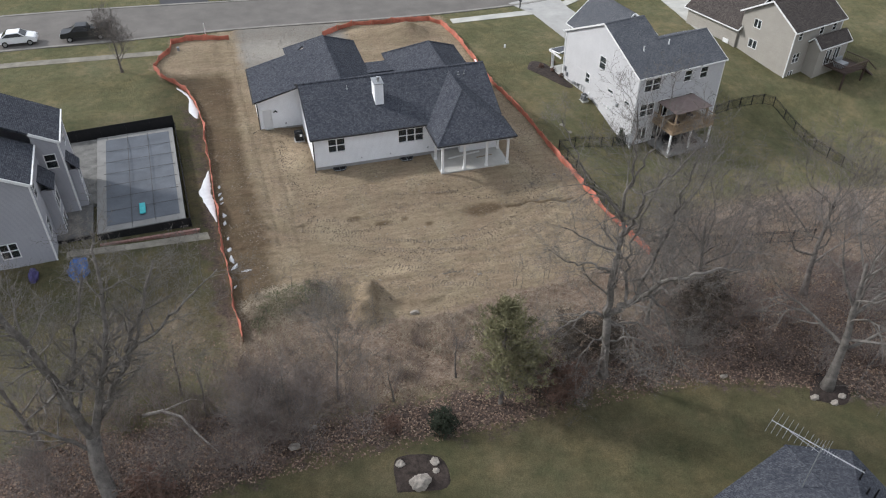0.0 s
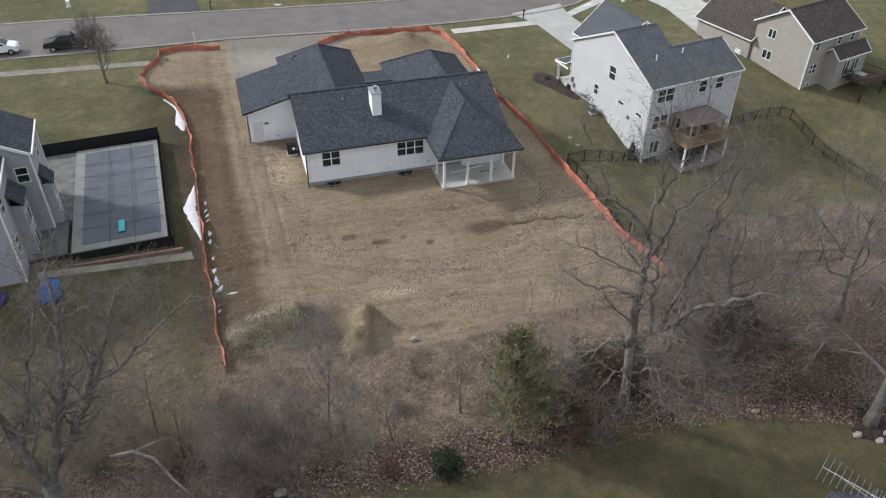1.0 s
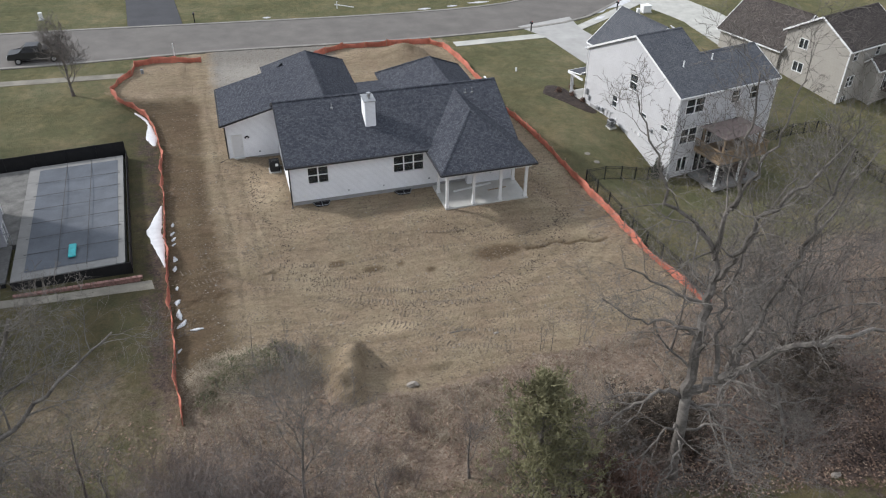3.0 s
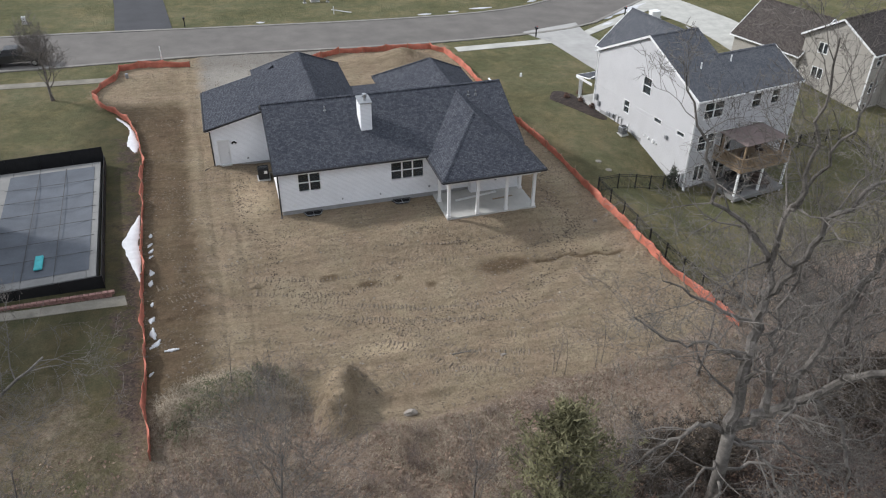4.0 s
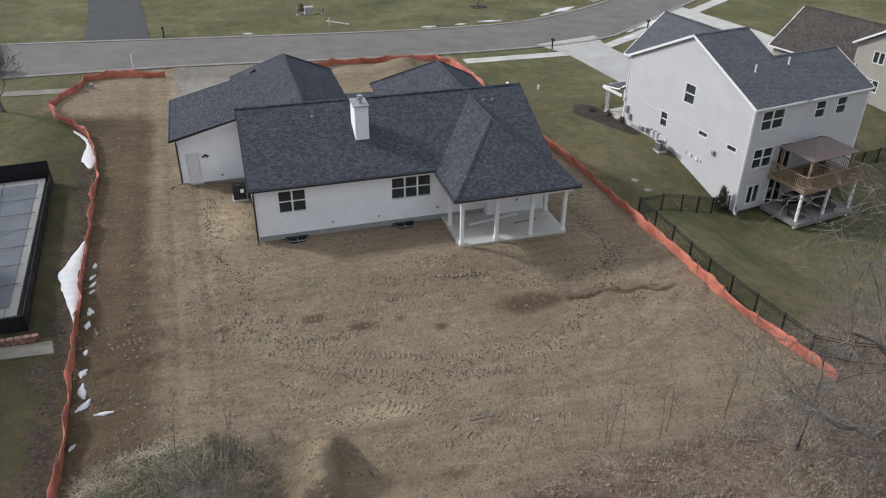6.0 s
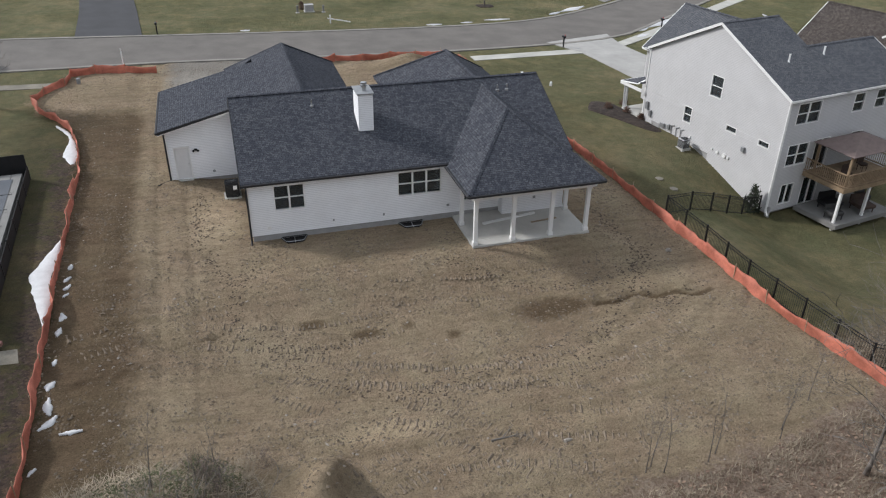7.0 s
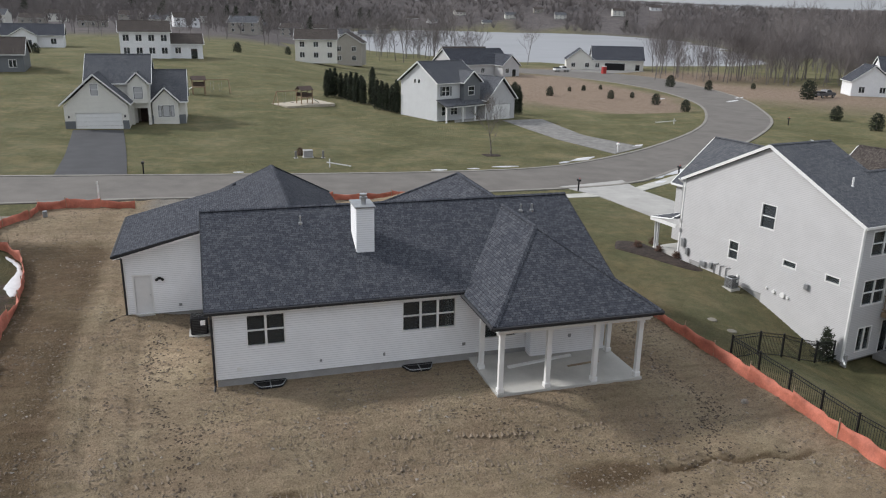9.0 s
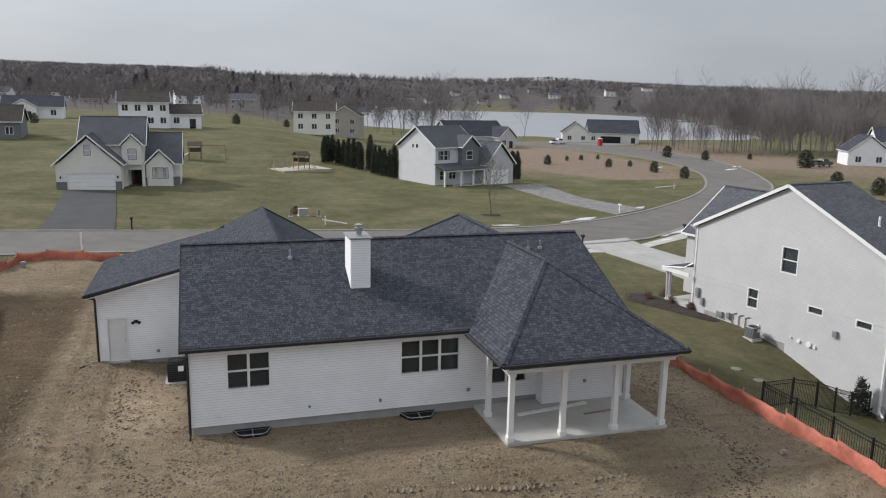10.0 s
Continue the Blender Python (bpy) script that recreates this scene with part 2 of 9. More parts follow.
M = {}
M["ground"] = ground_mat()
M["asphalt"] = simple("asphalt", (0.152, 0.139, 0.126), 0.9, var=0.12, scale=0.35, fine=9, bmp=0.2)
M["kerb"] = simple("kerb", (0.25, 0.235, 0.21), 0.9, var=0.15, scale=0.8, fine=12)
M["dark_asphalt"] = simple("dark_asphalt", (0.055, 0.055, 0.060), 0.85, var=0.12, scale=0.5, fine=14)
M["gravel"] = simple("gravel", (0.23, 0.222, 0.21), 0.95, var=0.22, scale=1.2, fine=14, bmp=0.5, dist=0.03)
M["concrete"] = simple("concrete", (0.50, 0.49, 0.46), 0.85, var=0.10, scale=0.6, fine=18)
M["drive"] = simple("drive_concrete", (0.39, 0.38, 0.36), 0.9, var=0.10, scale=0.6, fine=14)
M["coping"] = simple("coping", (0.225, 0.22, 0.21), 0.9, var=0.12, scale=0.6, fine=14)
M["walk"] = simple("walk", (0.46, 0.45, 0.41), 0.9, var=0.12, scale=0.8, fine=20)
M["old_walk"] = simple("old_walk", (0.235, 0.215, 0.175), 0.95, var=0.2, scale=0.9, fine=14)
M["foundation"] = simple("foundation", (0.36, 0.355, 0.35), 0.9, var=0.10, scale=1.5, fine=20)
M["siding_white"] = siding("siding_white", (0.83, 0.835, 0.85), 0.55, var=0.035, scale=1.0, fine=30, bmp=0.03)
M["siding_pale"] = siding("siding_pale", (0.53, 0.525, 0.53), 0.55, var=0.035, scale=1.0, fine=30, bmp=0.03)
# white siding, shade of its visible sides put into the colour
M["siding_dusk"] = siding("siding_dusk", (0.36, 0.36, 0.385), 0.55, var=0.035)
M["paver"] = simple("paver", (0.165, 0.16, 0.15), 0.9, var=0.25, scale=1.2, fine=9, bmp=0.3, dist=0.02)
M["siding_mist"] = siding("siding_mist", (0.62, 0.63, 0.645), 0.55, var=0.035)
M["siding_cream"] = siding("siding_cream", (0.74, 0.725, 0.67), 0.6, var=0.04, scale=1.0, fine=30, bmp=0.03)
M["siding_tan"] = siding("siding_tan", (0.37, 0.345, 0.305), 0.6, var=0.05, scale=1.0, fine=30, bmp=0.03)
M["siding_slate"] = siding("siding_slate", (0.16, 0.17, 0.18), 0.6, var=0.05, scale=1.0, fine=30, bmp=0.03)
M["blind"] = simple("blind", (0.52, 0.52, 0.53), 0.8, var=0.08, scale=4, fine=30, bmp=0.0)
M["trim"] = simple("trim", (0.80, 0.80, 0.79), 0.45, var=0.03, scale=2.0, fine=30, bmp=0.0)
M["fascia"] = simple("fascia", (0.022, 0.022, 0.025), 0.5, var=0.1, scale=2.0, fine=30, bmp=0.0)
DARK = ((0.050, 0.054, 0.066), (0.067, 0.072, 0.086), (0.095, 0.099, 0.112))
GREY = ((0.090, 0.095, 0.107), (0.110, 0.115, 0.128), (0.136, 0.141, 0.152))
BROWN = ((0.062, 0.053, 0.048), (0.084, 0.073, 0.067), (0.112, 0.098, 0.090))
for nm, tn in (("dark", DARK), ("grey", GREY), ("brown", BROWN)):
    M["sh_" + nm + "_x"] = shingle_mat("shingle_" + nm + "_x", tn, "x")
    M["sh_" + nm + "_y"] = shingle_mat("shingle_" + nm + "_y", tn, "y")
M["black_metal"] = simple("black_metal", (0.018, 0.018, 0.020), 0.45, 0.3, var=0.15, bmp=0.0)
M["steel"] = simple("steel", (0.55, 0.56, 0.57), 0.35, 0.9, var=0.1, bmp=0.0)
M["grey_metal"] = simple("grey_metal", (0.33, 0.34, 0.35), 0.5, 0.5, var=0.1, bmp=0.0)
M["dark_grey"] = simple("dark_grey", (0.055, 0.055, 0.055), 0.7, var=0.2)
M["orange"] = simple("orange_fabric", (0.50, 0.160, 0.105), 0.75, var=0.22, scale=1.4, fine=12, bmp=0.4, dist=0.03)
M["stake"] = simple("stake_wood", (0.36, 0.28, 0.19), 0.85, var=0.2)
M["snow"] = simple("snow", (0.60, 0.60, 0.61), 0.8, var=0.08, scale=2.0, fine=12, bmp=0.4, dist=0.04)
M["bark"] = simple("bark", (0.205, 0.180, 0.160), 0.95, var=0.35, scale=2.5, fine=22, bmp=0.6, dist=0.03)
M["bleached"] = simple("bleached_wood", (0.40, 0.37, 0.33), 0.9, var=0.25, scale=3, fine=20, bmp=0.3)
M["pale_bark"] = simple("pale_bark", (0.205, 0.186, 0.166), 0.95, var=0.30, scale=2.5, fine=22, bmp=0.5, dist=0.03)
M["limb_bark"] = simple("limb_bark", (0.205, 0.184, 0.164), 0.95, var=0.35, scale=2.0, fine=14, bmp=0.5, dist=0.03)
M["twig"] = simple("twig", (0.205, 0.160, 0.140), 0.95, var=0.3, scale=0.7, fine=5, bmp=0.0)
M["twig_grey"] = simple("twig_grey", (0.240, 0.205, 0.187), 0.95, var=0.3, scale=0.7, fine=5, bmp=0.0)
M["far_twig"] = simple("far_twig", (0.190, 0.170, 0.166), 0.95, var=0.2, scale=0.02, fine=0.2, bmp=0.0)
M["needle"] = simple("needle", (0.215, 0.200, 0.105), 0.85, var=0.35, scale=0.9, fine=6, bmp=0.0)
M["needle_dark"] = simple("needle_dark", (0.038, 0.048, 0.028), 0.85, var=0.35, scale=0.9, fine=6, bmp=0.0)
M["cedar_dull"] = simple("cedar_dull", (0.098, 0.078, 0.060), 0.9, var=0.35, scale=0.9, fine=6, bmp=0.0)
M["needle_brown"] = simple("needle_brown", (0.185, 0.112, 0.084), 0.9, var=0.35, scale=0.9, fine=6, bmp=0.0)
M["olive"] = simple("olive_leaf", (0.17, 0.175, 0.095), 0.85, var=0.35, scale=0.9, fine=6, bmp=0.0)
M["dry_grass"] = simple("dry_grass", (0.40, 0.335, 0.25), 0.95, var=0.3, scale=0.7, fine=5, bmp=0.0)
M["cover"] = simple("pool_cover", (0.098, 0.108, 0.126), 0.75, var=0.14, scale=0.5, fine=10, bmp=0.1)
M["teal"] = simple("teal_vinyl", (0.05, 0.42, 0.45), 0.5, var=0.15)
M["blue"] = simple("blue_tarp", (0.035, 0.12, 0.36), 0.55, var=0.25, scale=4, bmp=0.5, dist=0.05)
M["purple"] = simple("purple_tarp", (0.07, 0.06, 0.16), 0.6, var=0.2)
M["red"] = simple("red_plastic", (0.45, 0.05, 0.045), 0.5, var=0.15)
M["brick"] = simple("brick_block", (0.30, 0.17, 0.145), 0.9, var=0.3, scale=5, fine=30, bmp=0.4)
M["stone"] = simple("stone", (0.36, 0.32, 0.275), 0.9, var=0.25, scale=3, fine=18, bmp=0.5, dist=0.04)
M["clod"] = simple("clod", (0.235, 0.186, 0.138), 0.95, var=0.3, scale=3, fine=25, bmp=0.5, dist=0.03)
# dark tone for the shade inside boot prints
M["damp_soil"] = simple("damp_soil", (0.090, 0.066, 0.048), 0.95, var=0.3, scale=3, fine=25, bmp=0.4, dist=0.03)
M["mulch"] = simple("mulch", (0.055, 0.040, 0.033), 0.95, var=0.4, scale=3, fine=14, bmp=0.8, dist=0.06)
M["deck"] = simple("deck_wood", (0.30, 0.215, 0.135), 0.75, var=0.18, scale=2, fine=20)
M["deck_grey"] = simple("deck_grey", (0.125, 0.122, 0.118), 0.8, var=0.2, scale=2, fine=20)
M["deck_dark"] = simple("deck_dark", (0.075, 0.050, 0.040), 0.75, var=0.2, scale=2, fine=20)
M["canopy"] = simple("gazebo_canopy", (0.165, 0.125, 0.115), 0.85, var=0.12)
M["door_paint"] = simple("door_paint", (0.70, 0.70, 0.70), 0.45, var=0.03, bmp=0.0)
M["black_wall"] = simple("black_panel", (0.012, 0.012, 0.013), 0.7, var=0.25, bmp=0.1)
M["sand"] = simple("sand", (0.46, 0.41, 0.33), 0.95, var=0.12)
M["car_white"] = simple("car_white", (0.78, 0.78, 0.78), 0.25, 0.0, var=0.02, bmp=0.0, spec=0.6)
M["car_black"] = simple("car_black", (0.02, 0.02, 0.022), 0.3, 0.0, var=0.05, bmp=0.0, spec=0.6)
M["car_grey"] = simple("car_grey", (0.10, 0.10, 0.11), 0.3, 0.3, var=0.05, bmp=0.0, spec=0.6)
M["tyre"] = simple("tyre", (0.015, 0.015, 0.015), 0.85, var=0.1, bmp=0.0)
M["interior"] = simple("interior", (0.22, 0.21, 0.20), 0.9, var=0.05, bmp=0.0)
M["ice"] = simple("lake_ice", (0.27, 0.275, 0.29), 0.45, var=0.10, scale=0.01, fine=0.06, bmp=0.05)


def glass_mat():
    m, nt, b = base_mat("window_glass", 0.03)
    b.inputs["Base Color"].default_value = (0.22, 0.25, 0.27, 1)
    b.inputs["Transmission Weight"].default_value = 0.85
    b.inputs["IOR"].default_value = 1.35
    return m


M["glass"] = glass_mat()
M["car_glass"] = simple("car_glass", (0.012, 0.014, 0.016), 0.06, var=0.02, bmp=0.0, spec=0.8)


# ---------- mesh helpers ----------
def part(name, bm, material, parent=None, label=""):
    me = bpy.data.meshes.new(name)
    if bm is not None:
        bmesh.ops.recalc_face_normals(bm, faces=bm.faces)
        bm.to_mesh(me)
        bm.free()
    for mt in material if isinstance(material, (list, tuple)) else (material,):
        me.materials.append(M[mt] if isinstance(mt, str) else mt)
    ob = new(name, me)
    if parent is not None:
        ob.parent = parent
        if parent.type == "EMPTY":
            ob.matrix_parent_inverse = parent.matrix_world.inverted()
    if label:
        ob["label"] = label
    return ob


def raw(name, verts, faces, material, parent=None, label="", smooth=False):
    me = bpy.data.meshes.new(name)
    me.from_pydata(verts, [], faces)
    for mt in material if isinstance(material, (list, tuple)) else (material,):
        me.materials.append(M[mt] if isinstance(mt, str) else mt)
    if smooth:
        me.polygons.foreach_set("use_smooth", [True] * len(me.polygons))
    ob = new(name, me)
    if parent is not None:
        ob.parent = parent
        if parent.type == "EMPTY":
            ob.matrix_parent_inverse = parent.matrix_world.inverted()
    if label:
        ob["label"] = label
    return ob


def thing(name, label, category, x=0, y=0, z=0, group="", kind="", rz=0):
    e = new(name)
    e.empty_display_size = 0.2
    e.matrix_world = pose(x, y, z, 0, 0, rz)
    return tagged(e, label, category, group, kind)


def box(bm, x0, x1, y0, y1, z0, z1, bevel=0.0):
    vs = [bm.verts.new((x, y, z)) for x in (x0, x1) for y in (y0, y1) for z in (z0, z1)]
    fs = [bm.faces.new([vs[i] for i in q]) for q in ((0, 1, 3, 2), (4, 6, 7, 5), (0, 4, 5, 1), (2, 3, 7, 6), (0, 2, 6, 4), (1, 5, 7, 3))]
    if bevel:
        es = list({e for f in fs for e in f.edges})
        bmesh.ops.bevel(bm, geom=es, offset=bevel, segments=1, affect="EDGES")
    return bm


def boxm(*a, bevel=0.0):
    return box(bmesh.new(), *a, bevel=bevel)


def slab(bm, pts, drop):
    """A polygon with its underside drop lower."""
    top = [bm.verts.new(p) for p in pts]
    low = [bm.verts.new((p[0], p[1], p[2] - drop)) for p in pts]
    bm.faces.new(top)
    bm.faces.new(low[::-1])
    n = len(pts)
    for i in range(n):
        bm.faces.new((top[i], low[i], low[(i + 1) % n], top[(i + 1) % n]))
    return bm


def tube(bm, a, b, r0, r1=None, n=6):
    a, b = Vector(a), Vector(b)
    r1 = r0 if r1 is None else r1
    q = (b - a).to_track_quat("Z", "Y")
    ra, rb = [], []
    for i in range(n):
        d = q @ Vector((math.cos(2 * math.pi * i / n), math.sin(2 * math.pi * i / n), 0))
        ra.append(bm.verts.new(a + d * r0))
        rb.append(bm.verts.new(b + d * r1))
    for i in range(n):
        bm.faces.new((ra[i], ra[(i + 1) % n], rb[(i + 1) % n], rb[i]))
    bm.faces.new(ra[::-1])
    bm.faces.new(rb)
    return bm


def tubem(*a, **k):
    return tube(bmesh.new(), *a, **k)


def lathe(bm, prof, cx=0, cy=0, n=12):
    rings = [[bm.verts.new((cx + r * math.cos(2 * math.pi * i / n), cy + r * math.sin(2 * math.pi * i / n), z)) for i in range(n)] for r, z in prof]
    for p, q in zip(rings, rings[1:]):
        for i in range(n):
            bm.faces.new((p[i], p[(i + 1) % n], q[(i + 1) % n], q[i]))
    bm.faces.new(rings[0][::-1])
    bm.faces.new(rings[-1])
    return bm


def blob(bm, c, rx, ry, rz, seed, rough=0.25, sub=2):
    r = bmesh.ops.create_icosphere(bm, subdivisions=sub, radius=1.0)
    for v in r["verts"]:
        k = 1 + rough * (noise.noise(v.co * 1.7 + Vector((seed * 3.1, seed, 0))) + 0.5 * noise.noise(v.co * 4.3 + Vector((seed, 7, seed))))
        v.co = Vector(c) + Vector((v.co.x * rx * k, v.co.y * ry * k, v.co.z * rz * k))
    return bm


# ---------- the lie of the land ----------
def sm(a, b, v):
    u = min(1.0, max(0.0, (v - a) / (b - a)))
    return u * u * (3 - 2 * u)


def inside(x, y, poly):
    c = False
    j = len(poly) - 1
    for i in range(len(poly)):
        (xi, yi), (xj, yj) = poly[i], poly[j]
        if (yi > y) != (yj > y) and x < (xj - xi) * (y - yi) / (yj - yi) + xi:
            c = not c
        j = i
    return c


def edge_dist(x, y, poly):
    """Signed distance to a polygon's edge, positive inside."""
    best = 1e9
    for i in range(len(poly)):
        (ax, ay), (bx, by) = poly[i - 1], poly[i]
        dx, dy = bx - ax, by - ay
        t = max(0.0, min(1.0, ((x - ax) * dx + (y - ay) * dy) / (dx * dx + dy * dy)))
        best = min(best, math.hypot(x - ax - t * dx, y - ay - t * dy))
    return best if inside(x, y, poly) else -best


LAKE = [(62, 440), (80, 400), (102, 350), (128, 312), (156, 292), (182, 292), (212, 292), (226, 300), (300, 420), (390, 620), (420, 800), (240, 930), (120, 780), (72, 580)]


def plain(x, y):
    z = 0.25 - 0.025 * max(-25.0, min(60.0, x))
    z -= 0.95 * math.exp(-(((x - 10) / 13) ** 2) - ((y - 51) / 5.5) ** 2)
    z += 1.3 * (1 - sm(27, 42, y))
    z += 4.5 * sm(135, 235, y) * (1 - sm(10, 60, x))
    pad = max(0.0, 4.7 - x, x - 22.8, 57.4 - y, y - 80)
    z += (0.02 - z) * (1 - sm(0.3, 3.0, pad))
    z -= 2.4 * sm(29.5, 38.5, x) * (1 - sm(60.5, 71, y)) * sm(42, 52, y)
    z -= 1.4 * sm(52, 62, x) * (1 - sm(68, 82, y)) * sm(42, 52, y) * (1 - sm(90, 120, x))
    return z


def land(x, y):
    z = plain(x, y)
    if y > 260:
        ang = math.atan2(x, y)
        d = math.hypot(x, y)
        crest = 46.5 + 1.5 * math.sin(ang * 7 + 1) + 3 * noise.noise(Vector((ang * 9, 2.0, 0))) - 15 * ang + 6 * math.exp(-(((ang - 0.42) / 0.05) ** 2))
        sunk = edge_dist(x, y, LAKE) if 0 < x < 700 and y < 1100 else -99
        z += crest * sm(760, 1250, d) * (1 - sm(-130, 0, sunk))
        z -= 2.2 * sm(-4, 9, sunk)
    elif math.hypot(x, y) > 420:
        z += 25 * sm(600, 1250, math.hypot(x, y))
    if -9 < x < 32 and 30 < y < 98:
        # soil mound by the brush, the spoil heap by the street, ruts
        u = x - (4.9 + 0.26 * (y - 39.2)) + 0.30 * noise.noise(Vector((x * 0.9, y * 0.9, 5)))
        z += (1.25 + 0.34 * noise.noise(Vector((x * 1.1, y * 1.1, 3))) + 0.22 * noise.noise(Vector((x * 2.6, y * 2.2, 8)))) * sm(-1.5, -0.25, u) * (1 - sm(0.20, 1.10, u)) * sm(38.4, 40.2, y) * (1 - sm(42.6, 44.8, y))
        lip = 41.0 + 0.35 * math.sin(x * 1.1) + 0.4 * noise.noise(Vector((x * 1.4, 0, 2)))
        z -= 0.22 * sm(6.3, 8.2, x) * (1 - sm(10.4, 13.0, x)) * sm(38.2, 40.4, y) * (1 - sm(lip, lip + 0.6, y))
        z += 0.85 * math.exp(-(((x - 0.6) / 3.1) ** 2) - ((y - 43.0) / 1.5) ** 2)
        z -= 0.35 * math.exp(-(((x - 3.7) / 0.6) ** 2) - ((y - 42.2) / 1.6) ** 2)
        z += 1.5 * math.exp(-(((x - 21.2) / 2.6) ** 2) - ((y - 90.6) / 1.9) ** 2)
        z += 0.6 * math.exp(-(((x - 17.2) / 2.6) ** 2) - ((y - 91.3) / 1.6) ** 2)
    return z


# ---------- ground ----------
LOT = [(-4.1, 43.4), (-4.5, 50), (-4.8, 62), (-5.3, 74), (-6.5, 80.5), (-9.2, 84.6), (-10.2, 87.8), (-8.3, 90.7), (-7.8, 95.0), (2, 97.2), (27, 95.8),
       (27.0, 80), (27.7, 70), (28.3, 57), (28.7, 49.5), (29.3, 42.4), (25, 41.6), (21, 40.6), (16.5, 40.2), (12, 39.4), (7, 39.6), (5.4, 38.7), (4.1, 39.6), (4.0, 42.2), (2.6, 44.8), (-1.5, 45.4), (-3.4, 43.6)]
WOOD = [(-60, 22), (-13, 25.6), (-6.4, 26.8), (-0.5, 27.8), (4.4, 27.8), (11.4, 27), (18.2, 28.4), (23.7, 27.6), (30.7, 25.2), (36, 22.3), (80, 18),
        (80, 34), (40, 37), (30, 37), (20, 33), (10, 30.4), (0, 30.6), (-6, 33), (-60, 33)]
STRAW = [(-5, 31), (18, 31), (30, 35), (80, 32), (80, 47), (44, 50), (31, 46), (20, 43), (8, 42), (-4.5, 44)]


def axis(spans):
    out = [spans[0][0]]
    for a, b, s in spans:
        n = max(1, round((b - a) / s))
        out += [a + (b - a) * (i + 1) / n for i in range(n)]
    return out


def grown(start, end, step, k=1.22):
    out, v = [], start
    sign = 1 if end > start else -1
    while (end - v) * sign > 0:
        v += sign * step
        step *= k
        out.append(v)
    return out


def gauss(x, y, cx, cy, sx, sy):
    return math.exp(-(((x - cx) / sx) ** 2) - ((y - cy) / sy) ** 2)


def crack(x, y):
    """Two wash-out cracks across the lot: 1 along their beds."""
    cr = 51.7 + 0.35 * math.sin((x - 20) * 0.7) + 0.12 * math.sin(x * 3.1)
    cl = 51.4 + 0.5 * (x + 2) + 0.2 * math.sin(x * 1.7)
    a = math.exp(-(((y - cr) / 0.22) ** 2)) * sm(19.5, 21, x) * (1 - sm(26.5, 27.5, x))
    return max(a, 0.5 * math.exp(-(((y - cl) / 0.13) ** 2)) * sm(-4, -3.4, x) * (1 - sm(2.5, 4, x)))


def relief(x, y, lot):
    """Clods, wheel ruts and wash-outs of the bare lot."""
    p = Vector((x, y, 0))
    k = sm(-0.6, 0.6, lot)
    near = max(abs(x - 13.5) - 9.3, abs(y - 66.5) - 6.0)
    z = (0.050 * noise.noise(p * 0.9) + 0.055 * noise.noise(p * 2.3) + 0.05 * noise.noise(p * 0.25) + 0.045 * noise.noise(p * 4.3) * (0.5 + noise.noise(p * 0.5))) * (0.25 + 0.75 * sm(0.0, 1.5, near))
    r = math.hypot(x - 12, (y - 63) * 1.15)
    z += 0.04 * math.sin(r * 4.2) * sm(14, 17, r) * (1 - sm(21, 24, r)) * (1 - sm(56, 60, y))
    z += 0.035 * math.sin((x + 0.02 * y) * 3.6) * sm(-4, -3, x) * (1 - sm(1, 2, x)) * sm(48, 56, y)
    z -= 0.26 * crack(x, y)
    # twin wheel ruts along the fence side
    rut = 1.0 - 0.03 * max(0.0, y - 54)
    along = sm(45, 48, y) * (1 - sm(76, 84, y))
    for off in (-0.8, 0.8):
        z += along * 0.7 * (0.05 * math.exp(-(((abs(x - rut - off) - 0.36) / 0.16) ** 2)) - 0.085 * math.exp(-(((x - rut - off) / 0.2) ** 2)))
    return z * k


FIELD = [(96.7, 257), (103.5, 225), (104.5, 200), (102, 180), (96, 163), (88, 153), (80, 147), (75, 154), (67, 171), (67, 190), (80, 225)]
VERGE = [(-5.2, 43), (-4.3, 41), (-4.3, 62), (-5.0, 76), (-6.2, 76), (-5.7, 56), (-5.3, 50)]


